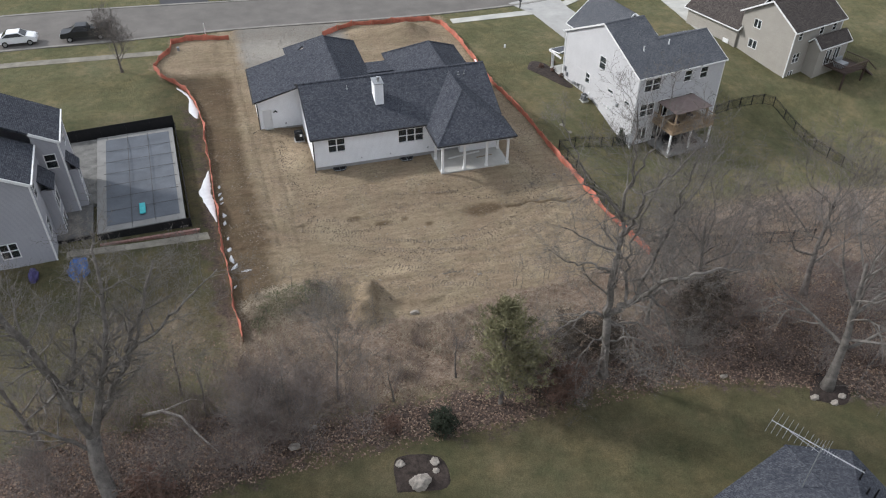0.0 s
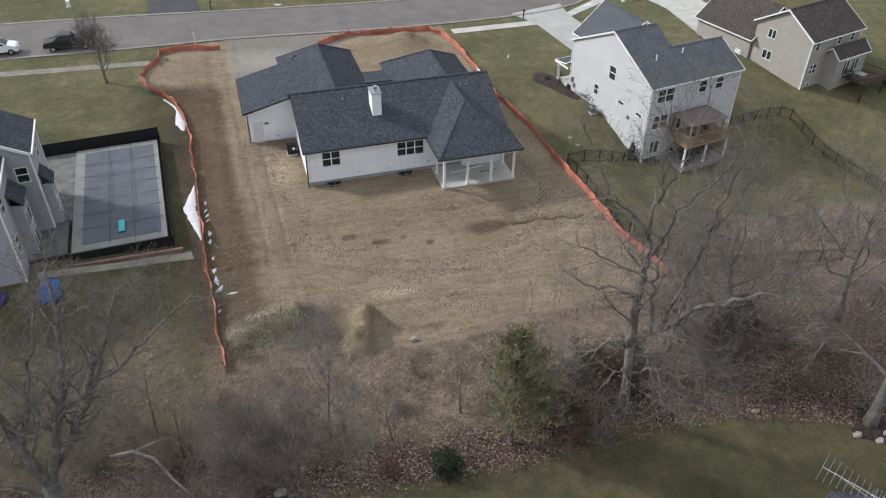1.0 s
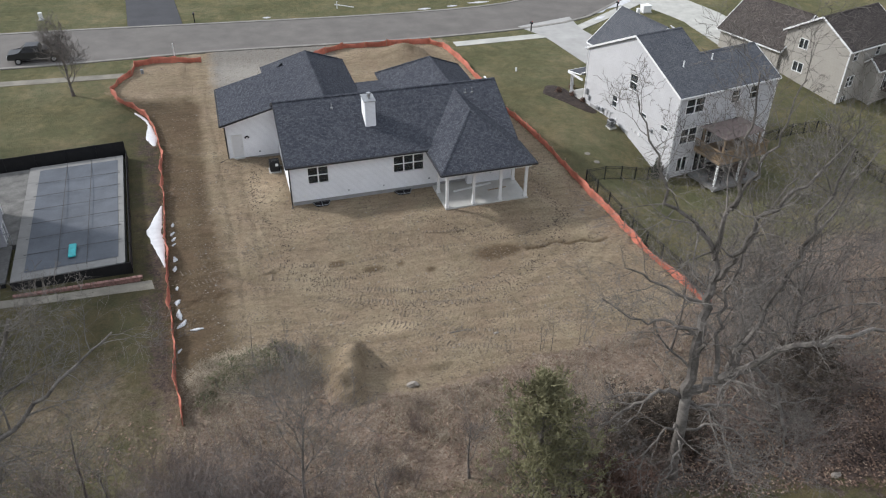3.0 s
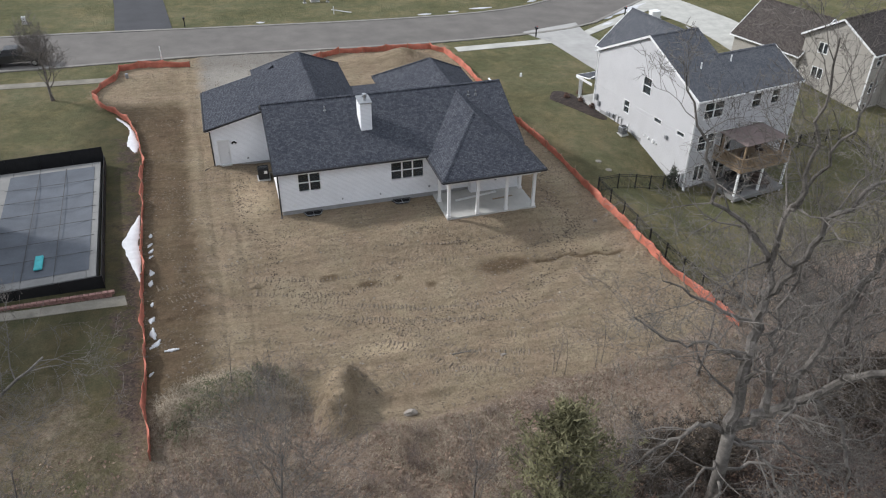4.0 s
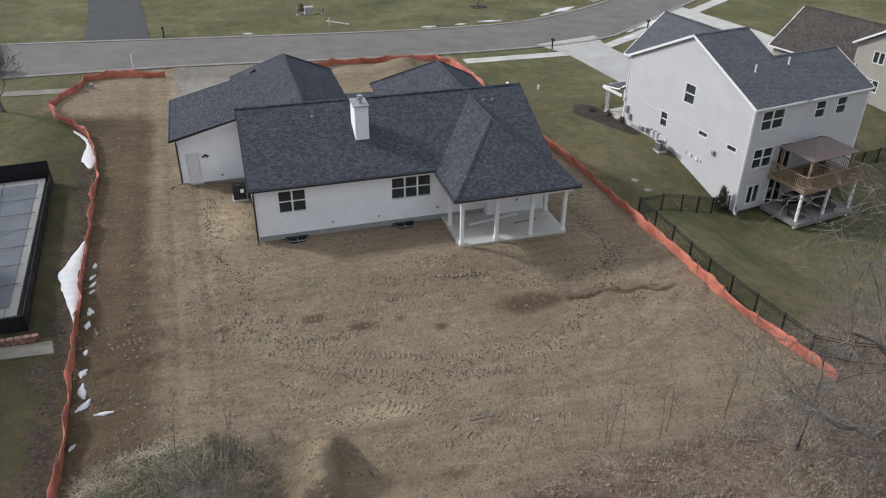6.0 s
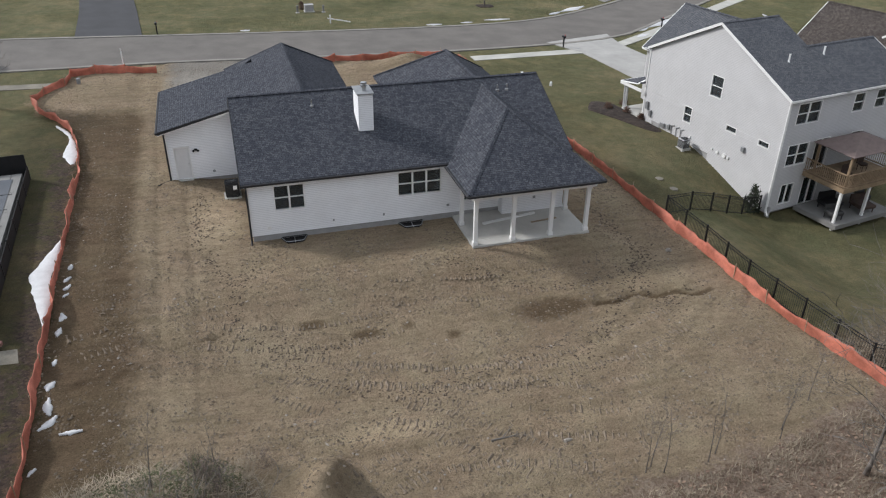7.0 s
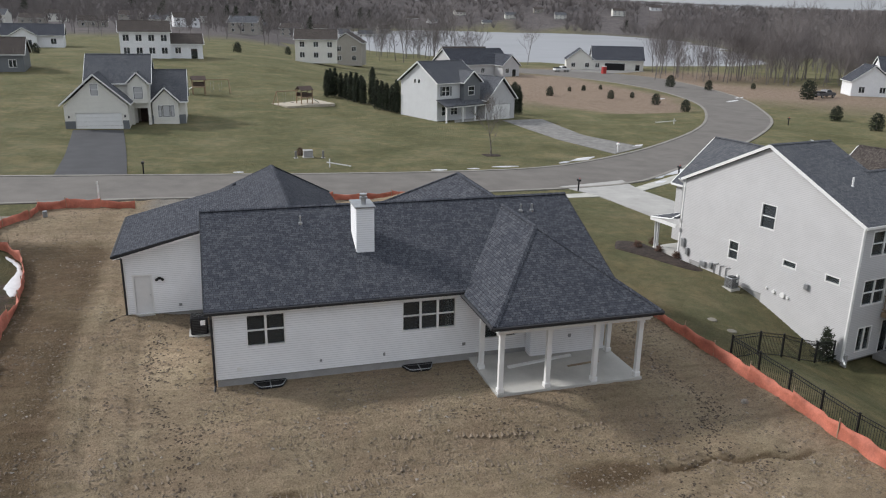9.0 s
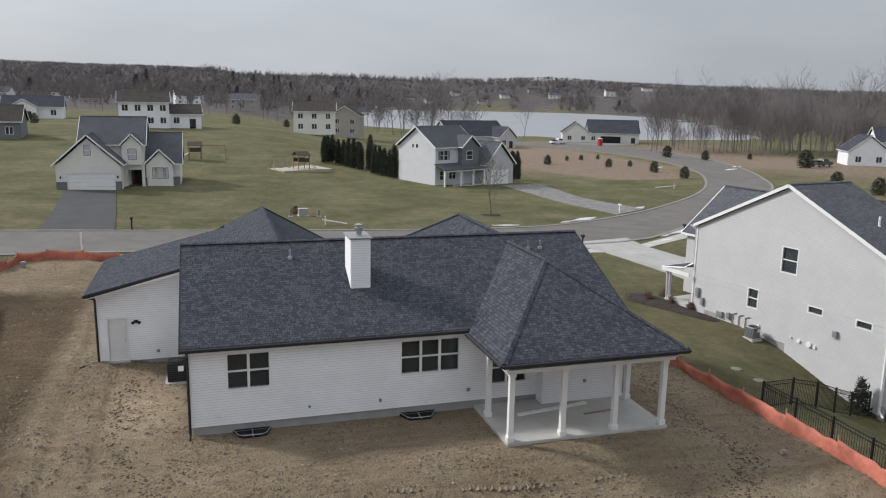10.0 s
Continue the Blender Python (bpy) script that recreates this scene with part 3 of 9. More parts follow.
def build_ground():
    xs = axis([(-40, -12, 0.9), (-12, 33, 0.22), (33, 72, 0.9)])
    xs = sorted(grown(-40, -1800, 1.5)) + xs + grown(72, 1800, 1.5)
    ys = axis([(10, 24, 0.8), (24, 37.6, 0.5), (37.6, 62, 0.2), (62, 98, 0.36), (98, 180, 1.2)])
    ys = sorted(grown(10, -1200, 1.5)) + ys + grown(180, 2100, 2.5, 1.08)
    verts, masks = [], {k: [] for k in ("soil", "litter", "straw", "damp_shade", "pale", "woods", "gravel", "lush")}
    for y in ys:
        for x in xs:
            z = land(x, y)
            near = -60 < x < 80 and 15 < y < 100
            lot = edge_dist(x, y, LOT) if -14 < x < 34 and 34 < y < 101 else -9
            wood = edge_dist(x, y, WOOD) if near and y < 42 else -9
            straw = edge_dist(x, y, STRAW) if near and 25 < y < 56 else -9
            p = Vector((x, y, 0))
            if lot > -0.6:
                z += relief(x, y, lot)
            elif wood > -1:
                z += 0.10 * noise.noise(p * 0.8) + 0.05 * noise.noise(p * 2.1)
            elif near:
                z += 0.05 * noise.noise(p * 0.35)
            verts.append((x, y, z))
            verge = edge_dist(x, y, VERGE) if -12 < x < -2 and 38 < y < 78 else -9
            so = lot
            masks["soil"].append(0.5 + max(-1, min(1, so * 0.6)) * 0.5 if so > -3 else 0)
            fld = edge_dist(x, y, FIELD) if 50 < x < 120 and 155 < y < 265 else -9
            li = 0.5 + max(-1, min(1, wood * 0.35)) * 0.5 if wood > -3 else 0
            masks["litter"].append(max(li, 0.50 + max(-1, min(1, verge * 0.4)) * 0.25 if verge > -3 else 0))
            s = 0.55 + max(-1, min(1, straw * 0.3)) * 0.55 if straw > -4 else 0
            s = max(s, 0.5 + max(-1, min(1, fld * 0.25)) * 0.5 if fld > -4 else 0, 1.1 * gauss(x, y, 126, 200, 18, 45), 0.9 * gauss(x, y, 146, 235, 30, 30), 0.9 * gauss(x, y, 112, 262, 34, 16))
            s = max(s, 0.55 * gauss(x, y, -10, 42, 8, 7), 0.8 * gauss(x, y, 75, 185, 26, 26), 0.7 * gauss(x, y, 90, 235, 35, 22), 0.85 * gauss(x, y, 140, 180, 34, 50))
            masks["straw"].append(s)
            # damp patches and west strip; south lawn and verge simply darker
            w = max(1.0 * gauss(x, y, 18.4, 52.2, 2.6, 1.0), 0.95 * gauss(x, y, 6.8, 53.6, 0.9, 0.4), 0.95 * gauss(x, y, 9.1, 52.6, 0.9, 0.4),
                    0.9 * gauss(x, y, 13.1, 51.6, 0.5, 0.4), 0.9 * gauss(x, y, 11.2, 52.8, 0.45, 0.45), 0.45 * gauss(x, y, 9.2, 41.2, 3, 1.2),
                    # painted shade: mound and spoil heap sides, cracks, under brush, beside house walls
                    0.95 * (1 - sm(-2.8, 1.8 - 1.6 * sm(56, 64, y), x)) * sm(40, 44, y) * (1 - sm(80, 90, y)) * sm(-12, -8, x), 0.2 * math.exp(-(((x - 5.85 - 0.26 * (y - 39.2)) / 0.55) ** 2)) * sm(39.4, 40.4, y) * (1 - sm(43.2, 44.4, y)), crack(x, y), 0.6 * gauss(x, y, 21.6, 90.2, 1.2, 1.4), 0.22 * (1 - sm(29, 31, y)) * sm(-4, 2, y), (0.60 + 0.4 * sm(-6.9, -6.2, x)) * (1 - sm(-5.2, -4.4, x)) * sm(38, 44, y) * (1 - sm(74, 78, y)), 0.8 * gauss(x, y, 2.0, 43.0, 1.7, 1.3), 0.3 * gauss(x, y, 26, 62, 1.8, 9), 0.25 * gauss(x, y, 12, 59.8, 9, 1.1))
            masks["damp_shade"].append(w)
            pl = max(0.55 * gauss(x, y, 5.0, 57.5, 2.6, 3.4), 0.40 * gauss(x, y, 13, 48.5, 7, 2.0), 0.95 * gauss(x, y, 8.4, 45.4, 2.6, 1.0), 0.5 * gauss(x, y, 16, 44.2, 6, 0.9), 0.9 * gauss(x, y, 2.9, 64.5, 1.9, 4.2), 0.8 * gauss(x, y, 5.4, 41.8, 0.8, 2.0), 0.5 * gauss(x, y, 9.5, 43.6, 3.0, 1.0), 0.75 * gauss(x, y, 4, 89, 8, 5), 0.5 * gauss(x, y, 18, 92, 7, 3))
            masks["pale"].append(pl)
            masks["lush"].append(max(sm(60, 100, y), 0.6 * sm(44, 60, y) * (sm(29, 32, x) + 1 - sm(-12, -7, x))))
            masks["gravel"].append(0.9 * sm(-2, 1.5, x) * (1 - sm(12, 15, x)) * sm(82, 86, y) * (1 - sm(97, 98, y)))
            d = math.hypot(x, y)
            wd = sm(330, 420, d) if not (40 < x < 600 and 260 < y < 950) else (1 if edge_dist(x, y, LAKE) < -2 and d > 430 and y > 330 else 0)
            masks["woods"].append(min(1.0, wd))
    nx = len(xs)
    faces = [(j * nx + i, j * nx + i + 1, (j + 1) * nx + i + 1, (j + 1) * nx + i) for j in range(len(ys) - 1) for i in range(nx - 1)]
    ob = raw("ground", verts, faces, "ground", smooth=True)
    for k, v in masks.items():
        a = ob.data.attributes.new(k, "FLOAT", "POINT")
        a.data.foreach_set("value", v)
    return tagged(ob, "bare soil lot, winter lawns and leaf-littered wood strip", "ground", kind="structure")


build_ground()


def resample(pts, n):
    d = [0.0]
    for a, b in zip(pts, pts[1:]):
        d.append(d[-1] + math.hypot(b[0] - a[0], b[1] - a[1]))
    out = []
    for i in range(n):
        s = d[-1] * i / (n - 1)
        k = max(j for j in range(len(d) - 1) if d[j] <= s + 1e-9)
        u = (s - d[k]) / (d[k + 1] - d[k])
        out.append((pts[k][0] + (pts[k + 1][0] - pts[k][0]) * u, pts[k][1] + (pts[k + 1][1] - pts[k][1]) * u))
    return out


def smooth_line(pts, n):
    """A rounded line through pts (Catmull-Rom)."""
    out = []
    for i in range(len(pts) - 1):
        p0, p1, p2, p3 = pts[max(0, i - 1)], pts[i], pts[i + 1], pts[min(len(pts) - 1, i + 2)]
        for k in range(8):
            t = k / 8
            out.append(tuple(0.5 * (2 * p1[c] + (p2[c] - p0[c]) * t + (2 * p0[c] - 5 * p1[c] + 4 * p2[c] - p3[c]) * t * t + (3 * p1[c] - p0[c] - 3 * p2[c] + p3[c]) * t ** 3) for c in (0, 1)))
    return resample(out + [pts[-1]], n)


def strip(name, left, right, material, lift, n=40, across=4, label="", category="road", skirt=0.25):
    L, R = resample(left, n), resample(right, n)
    verts, faces = [], []
    for a, b in zip(L, R):
        row = []
        for j in range(across + 1):
            u = j / across
            x, y = a[0] + (b[0] - a[0]) * u, a[1] + (b[1] - a[1]) * u
            row.append((x, y, land(x, y) + lift))
        row = [(row[0][0], row[0][1], row[0][2] - skirt)] + row + [(row[-1][0], row[-1][1], row[-1][2] - skirt)]
        verts += row
    w = across + 3
    for i in range(n - 1):
        for j in range(w - 1):
            faces.append((i * w + j, i * w + j + 1, (i + 1) * w + j + 1, (i + 1) * w + j))
    faces += [tuple(range(w)), tuple(range((n - 1) * w, n * w))]
    return tagged(raw(name, verts, faces, material), label, category, kind="structure")


FAR_EDGE = smooth_line([(-220, 107.5), (-80, 107), (-19, 106.9), (0, 106.3), (22, 105.8), (38, 107.0), (48, 111.4), (61, 120.2), (77, 133.5), (89.5, 148.4), (101, 168), (108, 191.5), (109.5, 208.6), (107.5, 227), (102, 245), (88, 262)], 90)
NEAR_EDGE = smooth_line([(-220, 96.6), (-80, 96.2), (-19, 96.0), (0, 96.9), (22, 96.4), (38, 97.4), (47, 99.6), (58, 107.8), (76, 121), (95.4, 139.3), (106.6, 156), (116.7, 175), (123.2, 194), (128.5, 218), (129, 238), (119, 256), (98, 278)], 90)
strip("road", FAR_EDGE, NEAR_EDGE, "asphalt", 0.05, 120, 8, "worn light-grey asphalt street curving towards the lake")
# kerbs on both sides
for nm, edge, off in (("kerb_far", FAR_EDGE, 0.45), ("kerb_near", NEAR_EDGE, -0.45)):
    outer = []
    for i, p in enumerate(edge):
        a, b = edge[max(0, i - 1)], edge[min(len(edge) - 1, i + 1)]
        d = math.hypot(b[0] - a[0], b[1] - a[1])
        outer.append((p[0] - (b[1] - a[1]) / d * off, p[1] + (b[0] - a[0]) / d * off))
    strip(nm, edge, outer, "kerb", 0.11, 110, 2, "low rolled concrete kerb along the street", "kerb")
strip("pavement_west", [(-90, 92.9), (-8.8, 91.9)], [(-90, 91.5), (-8.8, 90.6)], "old_walk", 0.05, 30, 1, "narrow concrete pavement beside the lawn", "pavement")
strip("pavement_east", [(27.9, 94.2), (39.6, 95.0)], [(27.9, 92.7), (39.6, 93.5)], "walk", 0.05, 12, 1, "narrow concrete pavement beside the lawn", "pavement")
strip("pavement_far_east", [(45.2, 96.9), (52, 101.5), (62, 108.5), (78, 119)], [(45.2, 95.4), (52.8, 100.2), (62.8, 107.2), (79, 117.6)], "walk", 0.05, 20, 1, "narrow concrete pavement beside the lawn", "pavement")
strip("driveway_east", [(37.6, 98.0), (39.6, 93.8), (40.6, 84.0), (40.6, 77.0)], [(45.8, 100.4), (45.2, 96.0), (46.6, 84.0), (46.6, 77.0)], "drive", 0.07, 20, 4, "clean pale concrete driveway", "driveway")
strip("driveway_north", [(-8.9, 106.5), (-9.6, 118), (-11.4, 136.2)], [(-2.6, 106.5), (-3.6, 118), (-5.5, 136.2)], "dark_asphalt", 0.06, 20, 3, "black asphalt driveway up to a garage", "driveway")
strip("driveway_gravel", [(53.6, 116.2), (51.2, 128), (50.6, 148)], [(60.5, 121.2), (57.0, 132), (58.4, 150)], "gravel", 0.06, 20, 3, "grey gravel driveway", "driveway")
strip("driveway_tan_house", [(57, 107.0), (60, 96), (59.0, 82)], [(64, 111.5), (66.5, 98), (67.0, 82)], "walk", 0.06, 16, 3, "concrete driveway", "driveway")
strip("driveway_dirt", [(110, 262), (122, 266), (140, 272)], [(126, 250), (133, 253), (142, 258)], "gravel", 0.06, 12, 3, "gravel driveway beside the lake", "driveway")


def flat_patch(name, poly, z, drop, material, label, category, kind="structure"):
    bm = bmesh.new()
    slab(bm, [(x, y, z) for x, y in poly], drop)
    return tagged(part(name, bm, material), label, category, kind=kind)


flat_patch("lake", LAKE, -2.15, 0.4, "ice", "frozen pale-grey lake behind bare trees", "lake")


# ---------- house kit ----------
def to_world(face, plane, u, w, z):
    """u runs along the wall, w out of it."""
    if face == "S":
        return (u, plane - w, z)
    if face == "N":
        return (u, plane + w, z)
    if face == "W":
        return (plane - w, u, z)
    return (plane + w, u, z)


def fbox(bm, face, plane, u0, u1, w0, w1, z0, z1, bevel=0.0):
    a, b = to_world(face, plane, u0, w0, z0), to_world(face, plane, u1, w1, z1)
    return box(bm, min(a[0], b[0]), max(a[0], b[0]), min(a[1], b[1]), max(a[1], b[1]), z0, z1, bevel)


def wall(parent, face, plane, outline, z0, holes, material, course=0.11, name="wall", label="", thick=0.16):
    """Lapped siding with real openings. outline: (u, top) from end to end."""
    us = [p[0] for p in outline]
    ztop = max(p[1] for p in outline)

    def top(u):
        for (a, za), (b, zb) in zip(outline, outline[1:]):
            if a <= u <= b:
                return za + (zb - za) * (u - a) / (b - a) if b > a else max(za, zb)
        return outline[-1][1]

    def span_at(z):
        """Where the wall stands under its outline at height z."""
        grid = [us[0] + (us[-1] - us[0]) * k / 400 for k in range(401)]
        ok = [u for u in grid if top(u) >= z - 1e-4]
        return (ok[0], ok[-1]) if ok else ((us[0] + us[-1]) / 2,) * 2

    marks = sorted({u for h in holes for u in h[:2]})
    bm = bmesh.new()
    levels = sorted({z0, ztop} | {h for _, _, a, b in holes for h in (a, b)} | {p[1] for p in outline if p[1] > z0})
    for lo, hi in zip(levels, levels[1:]):
        n = max(1, round((hi - lo) / course))
        for i in range(n):
            a, b = lo + (hi - lo) * i / n, lo + (hi - lo) * (i + 1) / n
            lo_s, hi_s = span_at(a + 1e-5), span_at(b - 1e-5)
            m = (a + b) / 2
            cuts = sorted((h0, h1) for h0, h1, ha, hb in holes if ha < m < hb)
            edges = [lo_s[0]] + [v for c in cuts for v in c] + [lo_s[1]]
            tops = [hi_s[0]] + [v for c in cuts for v in c] + [hi_s[1]]
            for k in range(0, len(edges), 2):
                s0, e0 = edges[k], edges[k + 1]
                s1, e1 = max(s0, tops[k]), min(e0, tops[k + 1])
                if e0 - s0 < 0.002:
                    continue
                if e1 < s1:
                    s1 = e1 = (s1 + e1) / 2
                inner = [u for u in marks if max(s0, s1) + 0.003 < u < min(e0, e1) - 0.003]
                rings = []
                for ua, ub in [(s0, s1)] + [(u, u) for u in inner] + [(e0, e1)]:
                    rings.append([bm.verts.new(to_world(face, plane, u, w, z)) for u, w, z in ((ua, 0.030, a), (ub, 0.004, b), (ub, -thick, b), (ua, -thick, a))])
                for p_, q_ in zip(rings, rings[1:]):
                    for j in range(4):
                        bm.faces.new((p_[j], p_[(j + 1) % 4], q_[(j + 1) % 4], q_[j]))
                bm.faces.new(rings[0][::-1])
                bm.faces.new(rings[-1])
    bmesh.ops.remove_doubles(bm, verts=bm.verts, dist=0.0004)
    return part(name, bm, material, parent, label)


def window(parent, face, plane, u0, u1, z0, z1, cols=1, rows=2, trim="trim", casing=0.07, proud=0.035):
    """A window: casing, sash bars and panes set in the wall's opening."""
    bm = bmesh.new()
    for a, b, c, d in ((u0 - casing, u1 + casing, z1, z1 + casing), (u0 - casing, u1 + casing, z0 - casing, z0), (u0 - casing, u0, z0, z1), (u1, u1 + casing, z0, z1)):
        fbox(bm, face, plane, a, b, -0.04, proud, c, d)
    win = part("window", bm, trim, parent)
    bm = bmesh.new()
    cw, rh = (u1 - u0) / cols, (z1 - z0) / rows
    for i in range(1, cols):
        fbox(bm, face, plane, u0 + cw * i - 0.05, u0 + cw * i + 0.05, -0.05, 0.015, z0, z1)
    for j in range(1, rows):
        fbox(bm, face, plane, u0, u1, -0.055, 0.003, z0 + rh * j - 0.03, z0 + rh * j + 0.03)
    if cols > 1 or rows > 1:
        part("sash", bm, trim, win)
    else:
        bm.free()
    for i in range(cols):
        for j in range(rows):
            bm = bmesh.new()
            fbox(bm, face, plane, u0 + cw * i, u0 + cw * (i + 1), -0.085, -0.075, z0 + rh * j, z0 + rh * (j + 1))
            pane = part("pane", bm, "glass", win)
            pane.visible_shadow = False
    return win


def roof(parent, polys, axis_of, tone="dark", drop=0.16, name="roof"):
    for pts, ax in zip(polys, axis_of):
        part(name, slab(bmesh.new(), pts, drop), "sh_%s_%s" % (tone, ax), parent)


def ridge_cap(parent, a, b, tone="dark", w=0.15):
    a, b = Vector(a), Vector(b)
    d = (b - a).normalized()
    side = d.cross(Vector((0, 0, 1))).normalized() * w
    bm = bmesh.new()
    up = Vector((0, 0, 0.03))
    vs = [bm.verts.new(p) for p in (a + side - up, a + up, a - side - up, b + side - up, b + up, b - side - up)]
    for q in ((0, 1, 4, 3), (1, 2, 5, 4), (0, 3, 5, 2), (0, 2, 1), (3, 4, 5)):
        bm.faces.new([vs[i] for i in q])
    return part("ridge_cap", bm, "sh_%s_%s" % (tone, "x" if abs(d.x) > abs(d.y) else "y"), parent)


def bar(parent, name, a, b, w, h, material, label=""):
    """A straight board from a to b, w wide and h high."""
    a, b = Vector(a), Vector(b)
    d = b - a
    bm = bmesh.new()
    box(bm, -w / 2, w / 2, 0, d.length, -h / 2, h / 2)
    q = d.to_track_quat("Y", "Z")
    for v in bm.verts:
        v.co = a + q @ v.co
    return part(name, bm, material, parent, label)


# ---------- the new house ----------
def new_house():
    h = thing("house", "new single-storey white-sided house with dark shingle roof, on bare soil", "house", 13.5, 66.5, 0)
    E0, R0, YR, YE = 3.57, 6.33, 66.85, 60.92
    slope = (R0 - E0) / (YR - YE)
    yf = 2 * YR - YE
    win1, win2, win3 = (6.13, 7.64, 1.80, 3.14), (12.83, 15.21, 1.80, 3.14), (16.5, 18.2, 1.05, 2.35)
    z_f = 0.38
    top = 3.50
    # foundation and floor
    part("foundation", boxm(4.80, 22.62, 61.26, 72.4, -0.9, z_f), "foundation", h)
    part("foundation", boxm(0.58, 12.2, 70.07, 80.8, -0.9, 0.28), "foundation", h)
    part("foundation", boxm(15.3, 22.9, 72.41, 77.0, -0.9, z_f), "foundation", h)
    wall(h, "S", 61.22, [(4.78, top), (22.64, top)], z_f, [win1, win2, win3], "siding_white", 0.104)
    wall(h, "W", 4.78, [(61.24, top), (66.85, top + 2.55), (72.4, top)], z_f, [], "siding_white", 0.104)
    wall(h, "E", 22.64, [(61.24, top), (66.85, top + 2.55), (72.4, top), (77, top)], z_f, [], "siding_white", 0.104)
    wall(h, "N", 72.42, [(4.8, top), (22.62, top)], z_f, [], "siding_white", 0.21)
    for w, c in ((win1, 2), (win2, 3), (win3, 2)):
        window(h, "S", 61.22, *w, cols=c, rows=2, casing=0.05)
    # unseen ceiling over the rooms, added to block light into them
    part("attic_floor", boxm(4.96, 22.46, 61.40, 72.25, 3.2, 3.3), "interior", h)
    # garage wing
    wall(h, "S", 70.03, [(0.54, 3.55), (4.9, 4.6), (5.2, 4.65)], 0.28, [(0.98, 1.78, 0.31, 2.34)], "siding_white", 0.104)
    wall(h, "W", 0.54, [(70.05, 3.55), (76.8, 3.55)], 0.28, [], "siding_white", 0.104)
    wall(h, "N", 76.8, [(0.54, 3.55), (5.0, 4.6), (6.0, 4.8)], 0.28, [], "siding_white", 0.21)
    wall(h, "W", 5.0, [(76.8, 3.55), (80.9, 3.55)], 0.28, [], "siding_white", 0.21)
    wall(h, "E", 12.2, [(72.5, 3.55), (80.9, 3.55)], 0.28, [], "siding_white", 0.21)
    wall(h, "N", 80.9, [(5.0, 3.5), (12.2, 3.5)], 0.28, [], "siding_white", 0.21)
    d = part("door", boxm(0.98, 1.78, 70.06, 70.11, 0.31, 2.34, bevel=0.008), "door_paint", h, "plain pale-grey steel door, shut")
    bm = bmesh.new()
    for a, b, c, e in ((0.90, 0.98, 0.31, 2.42), (1.78, 1.86, 0.31, 2.42), (0.98, 1.78, 2.34, 2.42)):
        box(bm, a, b, 69.98, 70.10, c, e)
    part("door_frame", bm, "trim", d)
    part("door_handle", lathe(bmesh.new(), [(0.03, 0), (0.03, 0.03), (0.02, 0.05)], 1.70, 70.03, 8), "steel", d).location.z = 1.28
    part("threshold", boxm(0.90, 1.86, 69.85, 70.06, 0.22, 0.30), "concrete", d)
    # main roof
    roof(h, [[(4.44, YE, E0), (15.6, YE, E0), (23.0, YE, E0), (23.0, YR, R0), (4.44, YR, R0)], [(4.44, YR, R0), (23.0, YR, R0), (23.0, yf, E0), (4.44, yf, E0)]], "xx")
    ridge_cap(h, (4.44, YR, R0 + 0.03), (23.0, YR, R0 + 0.03))
    # porch hip roof, over the slab: its ridge runs into the main slope
    px, pe, zr = 19.24, 3.47, 6.06
    xw, xe, ys, yh = 15.46, 23.02, 56.84, 61.95
    yv, yb = YE - 0.22, YE + (zr - E0) / slope
    apex, back = (px, yh, zr), (px, yb, zr)
    roof(h, [[(xw, ys, pe), (xw, yv, pe), back, apex], [(xe, ys, pe), apex, back, (xe, yv, pe)], [(xw, ys, pe), apex, (xe, ys, pe)]], "yyx")
    for p in ((xw, ys, pe), (xe, ys, pe)):
        ridge_cap(h, (p[0], p[1], p[2] + 0.03), (apex[0], apex[1], apex[2] + 0.03), w=0.13)
    ridge_cap(h, (apex[0], apex[1], apex[2] + 0.03), (back[0], back[1], back[2] + 0.03), w=0.13)
    # garage roof: low west slope, steep top, hip at the street
    gz = 3.74
    kn = (6.45, 5.32)
    ga, gb = (8.55, 77.4, 6.37), (8.55, 66.9, 6.30)
    roof(h, [[(0.22, 69.2, gz), (kn[0], 69.2, kn[1]), (kn[0], 77.1, kn[1]), (0.22, 77.1, gz)],
             [(kn[0], 67.0, kn[1]), gb, ga, (kn[0], 77.9, kn[1])],
             [(12.55, 70.0, 3.72), (12.55, 81.3, 3.72), ga, gb],
             [(4.6, 81.3, 3.72), ga, (12.55, 81.3, 3.72)],
             [(4.6, 77.1, 4.2), (kn[0] + 0.02, 77.9, kn[1]), ga, (4.6, 81.3, 3.72)]], "yyyxy")
    ridge_cap(h, (ga[0], ga[1], ga[2] + 0.03), (gb[0], gb[1], gb[2] + 0.03))
    ridge_cap(h, (12.55, 81.3, 3.74), (ga[0], ga[1], ga[2] + 0.03))
    ridge_cap(h, (4.6, 81.3, 3.74), (ga[0], ga[1], ga[2] + 0.03))
    # front wing roof
    fa, fb = (19.05, 73.1, 6.35), (19.05, 66.9, 6.32)
    roof(h, [[(14.9, 77.4, 3.6), (14.9, 71.0, 3.6), fb, fa], [(23.2, 77.4, 3.6), fa, fb, (23.2, 71.0, 3.6)], [(14.9, 77.4, 3.6), fa, (23.2, 77.4, 3.6)]], "yyx")
    for p in ((14.9, 77.4, 3.62), (23.2, 77.4, 3.62), (19.05, 66.9, 6.35)):
        ridge_cap(h, p, (fa[0], fa[1], fa[2] + 0.03))
    # lower entry roof between the two wings
    roof(h, [[(12.3, 72.4, 3.9), (15.1, 72.4, 3.9), (15.1, 75.8, 3.5), (12.3, 75.8, 3.5)]], "x")
    wall(h, "W", 15.3, [(72.4, top), (77, top)], z_f, [], "siding_white", 0.21)
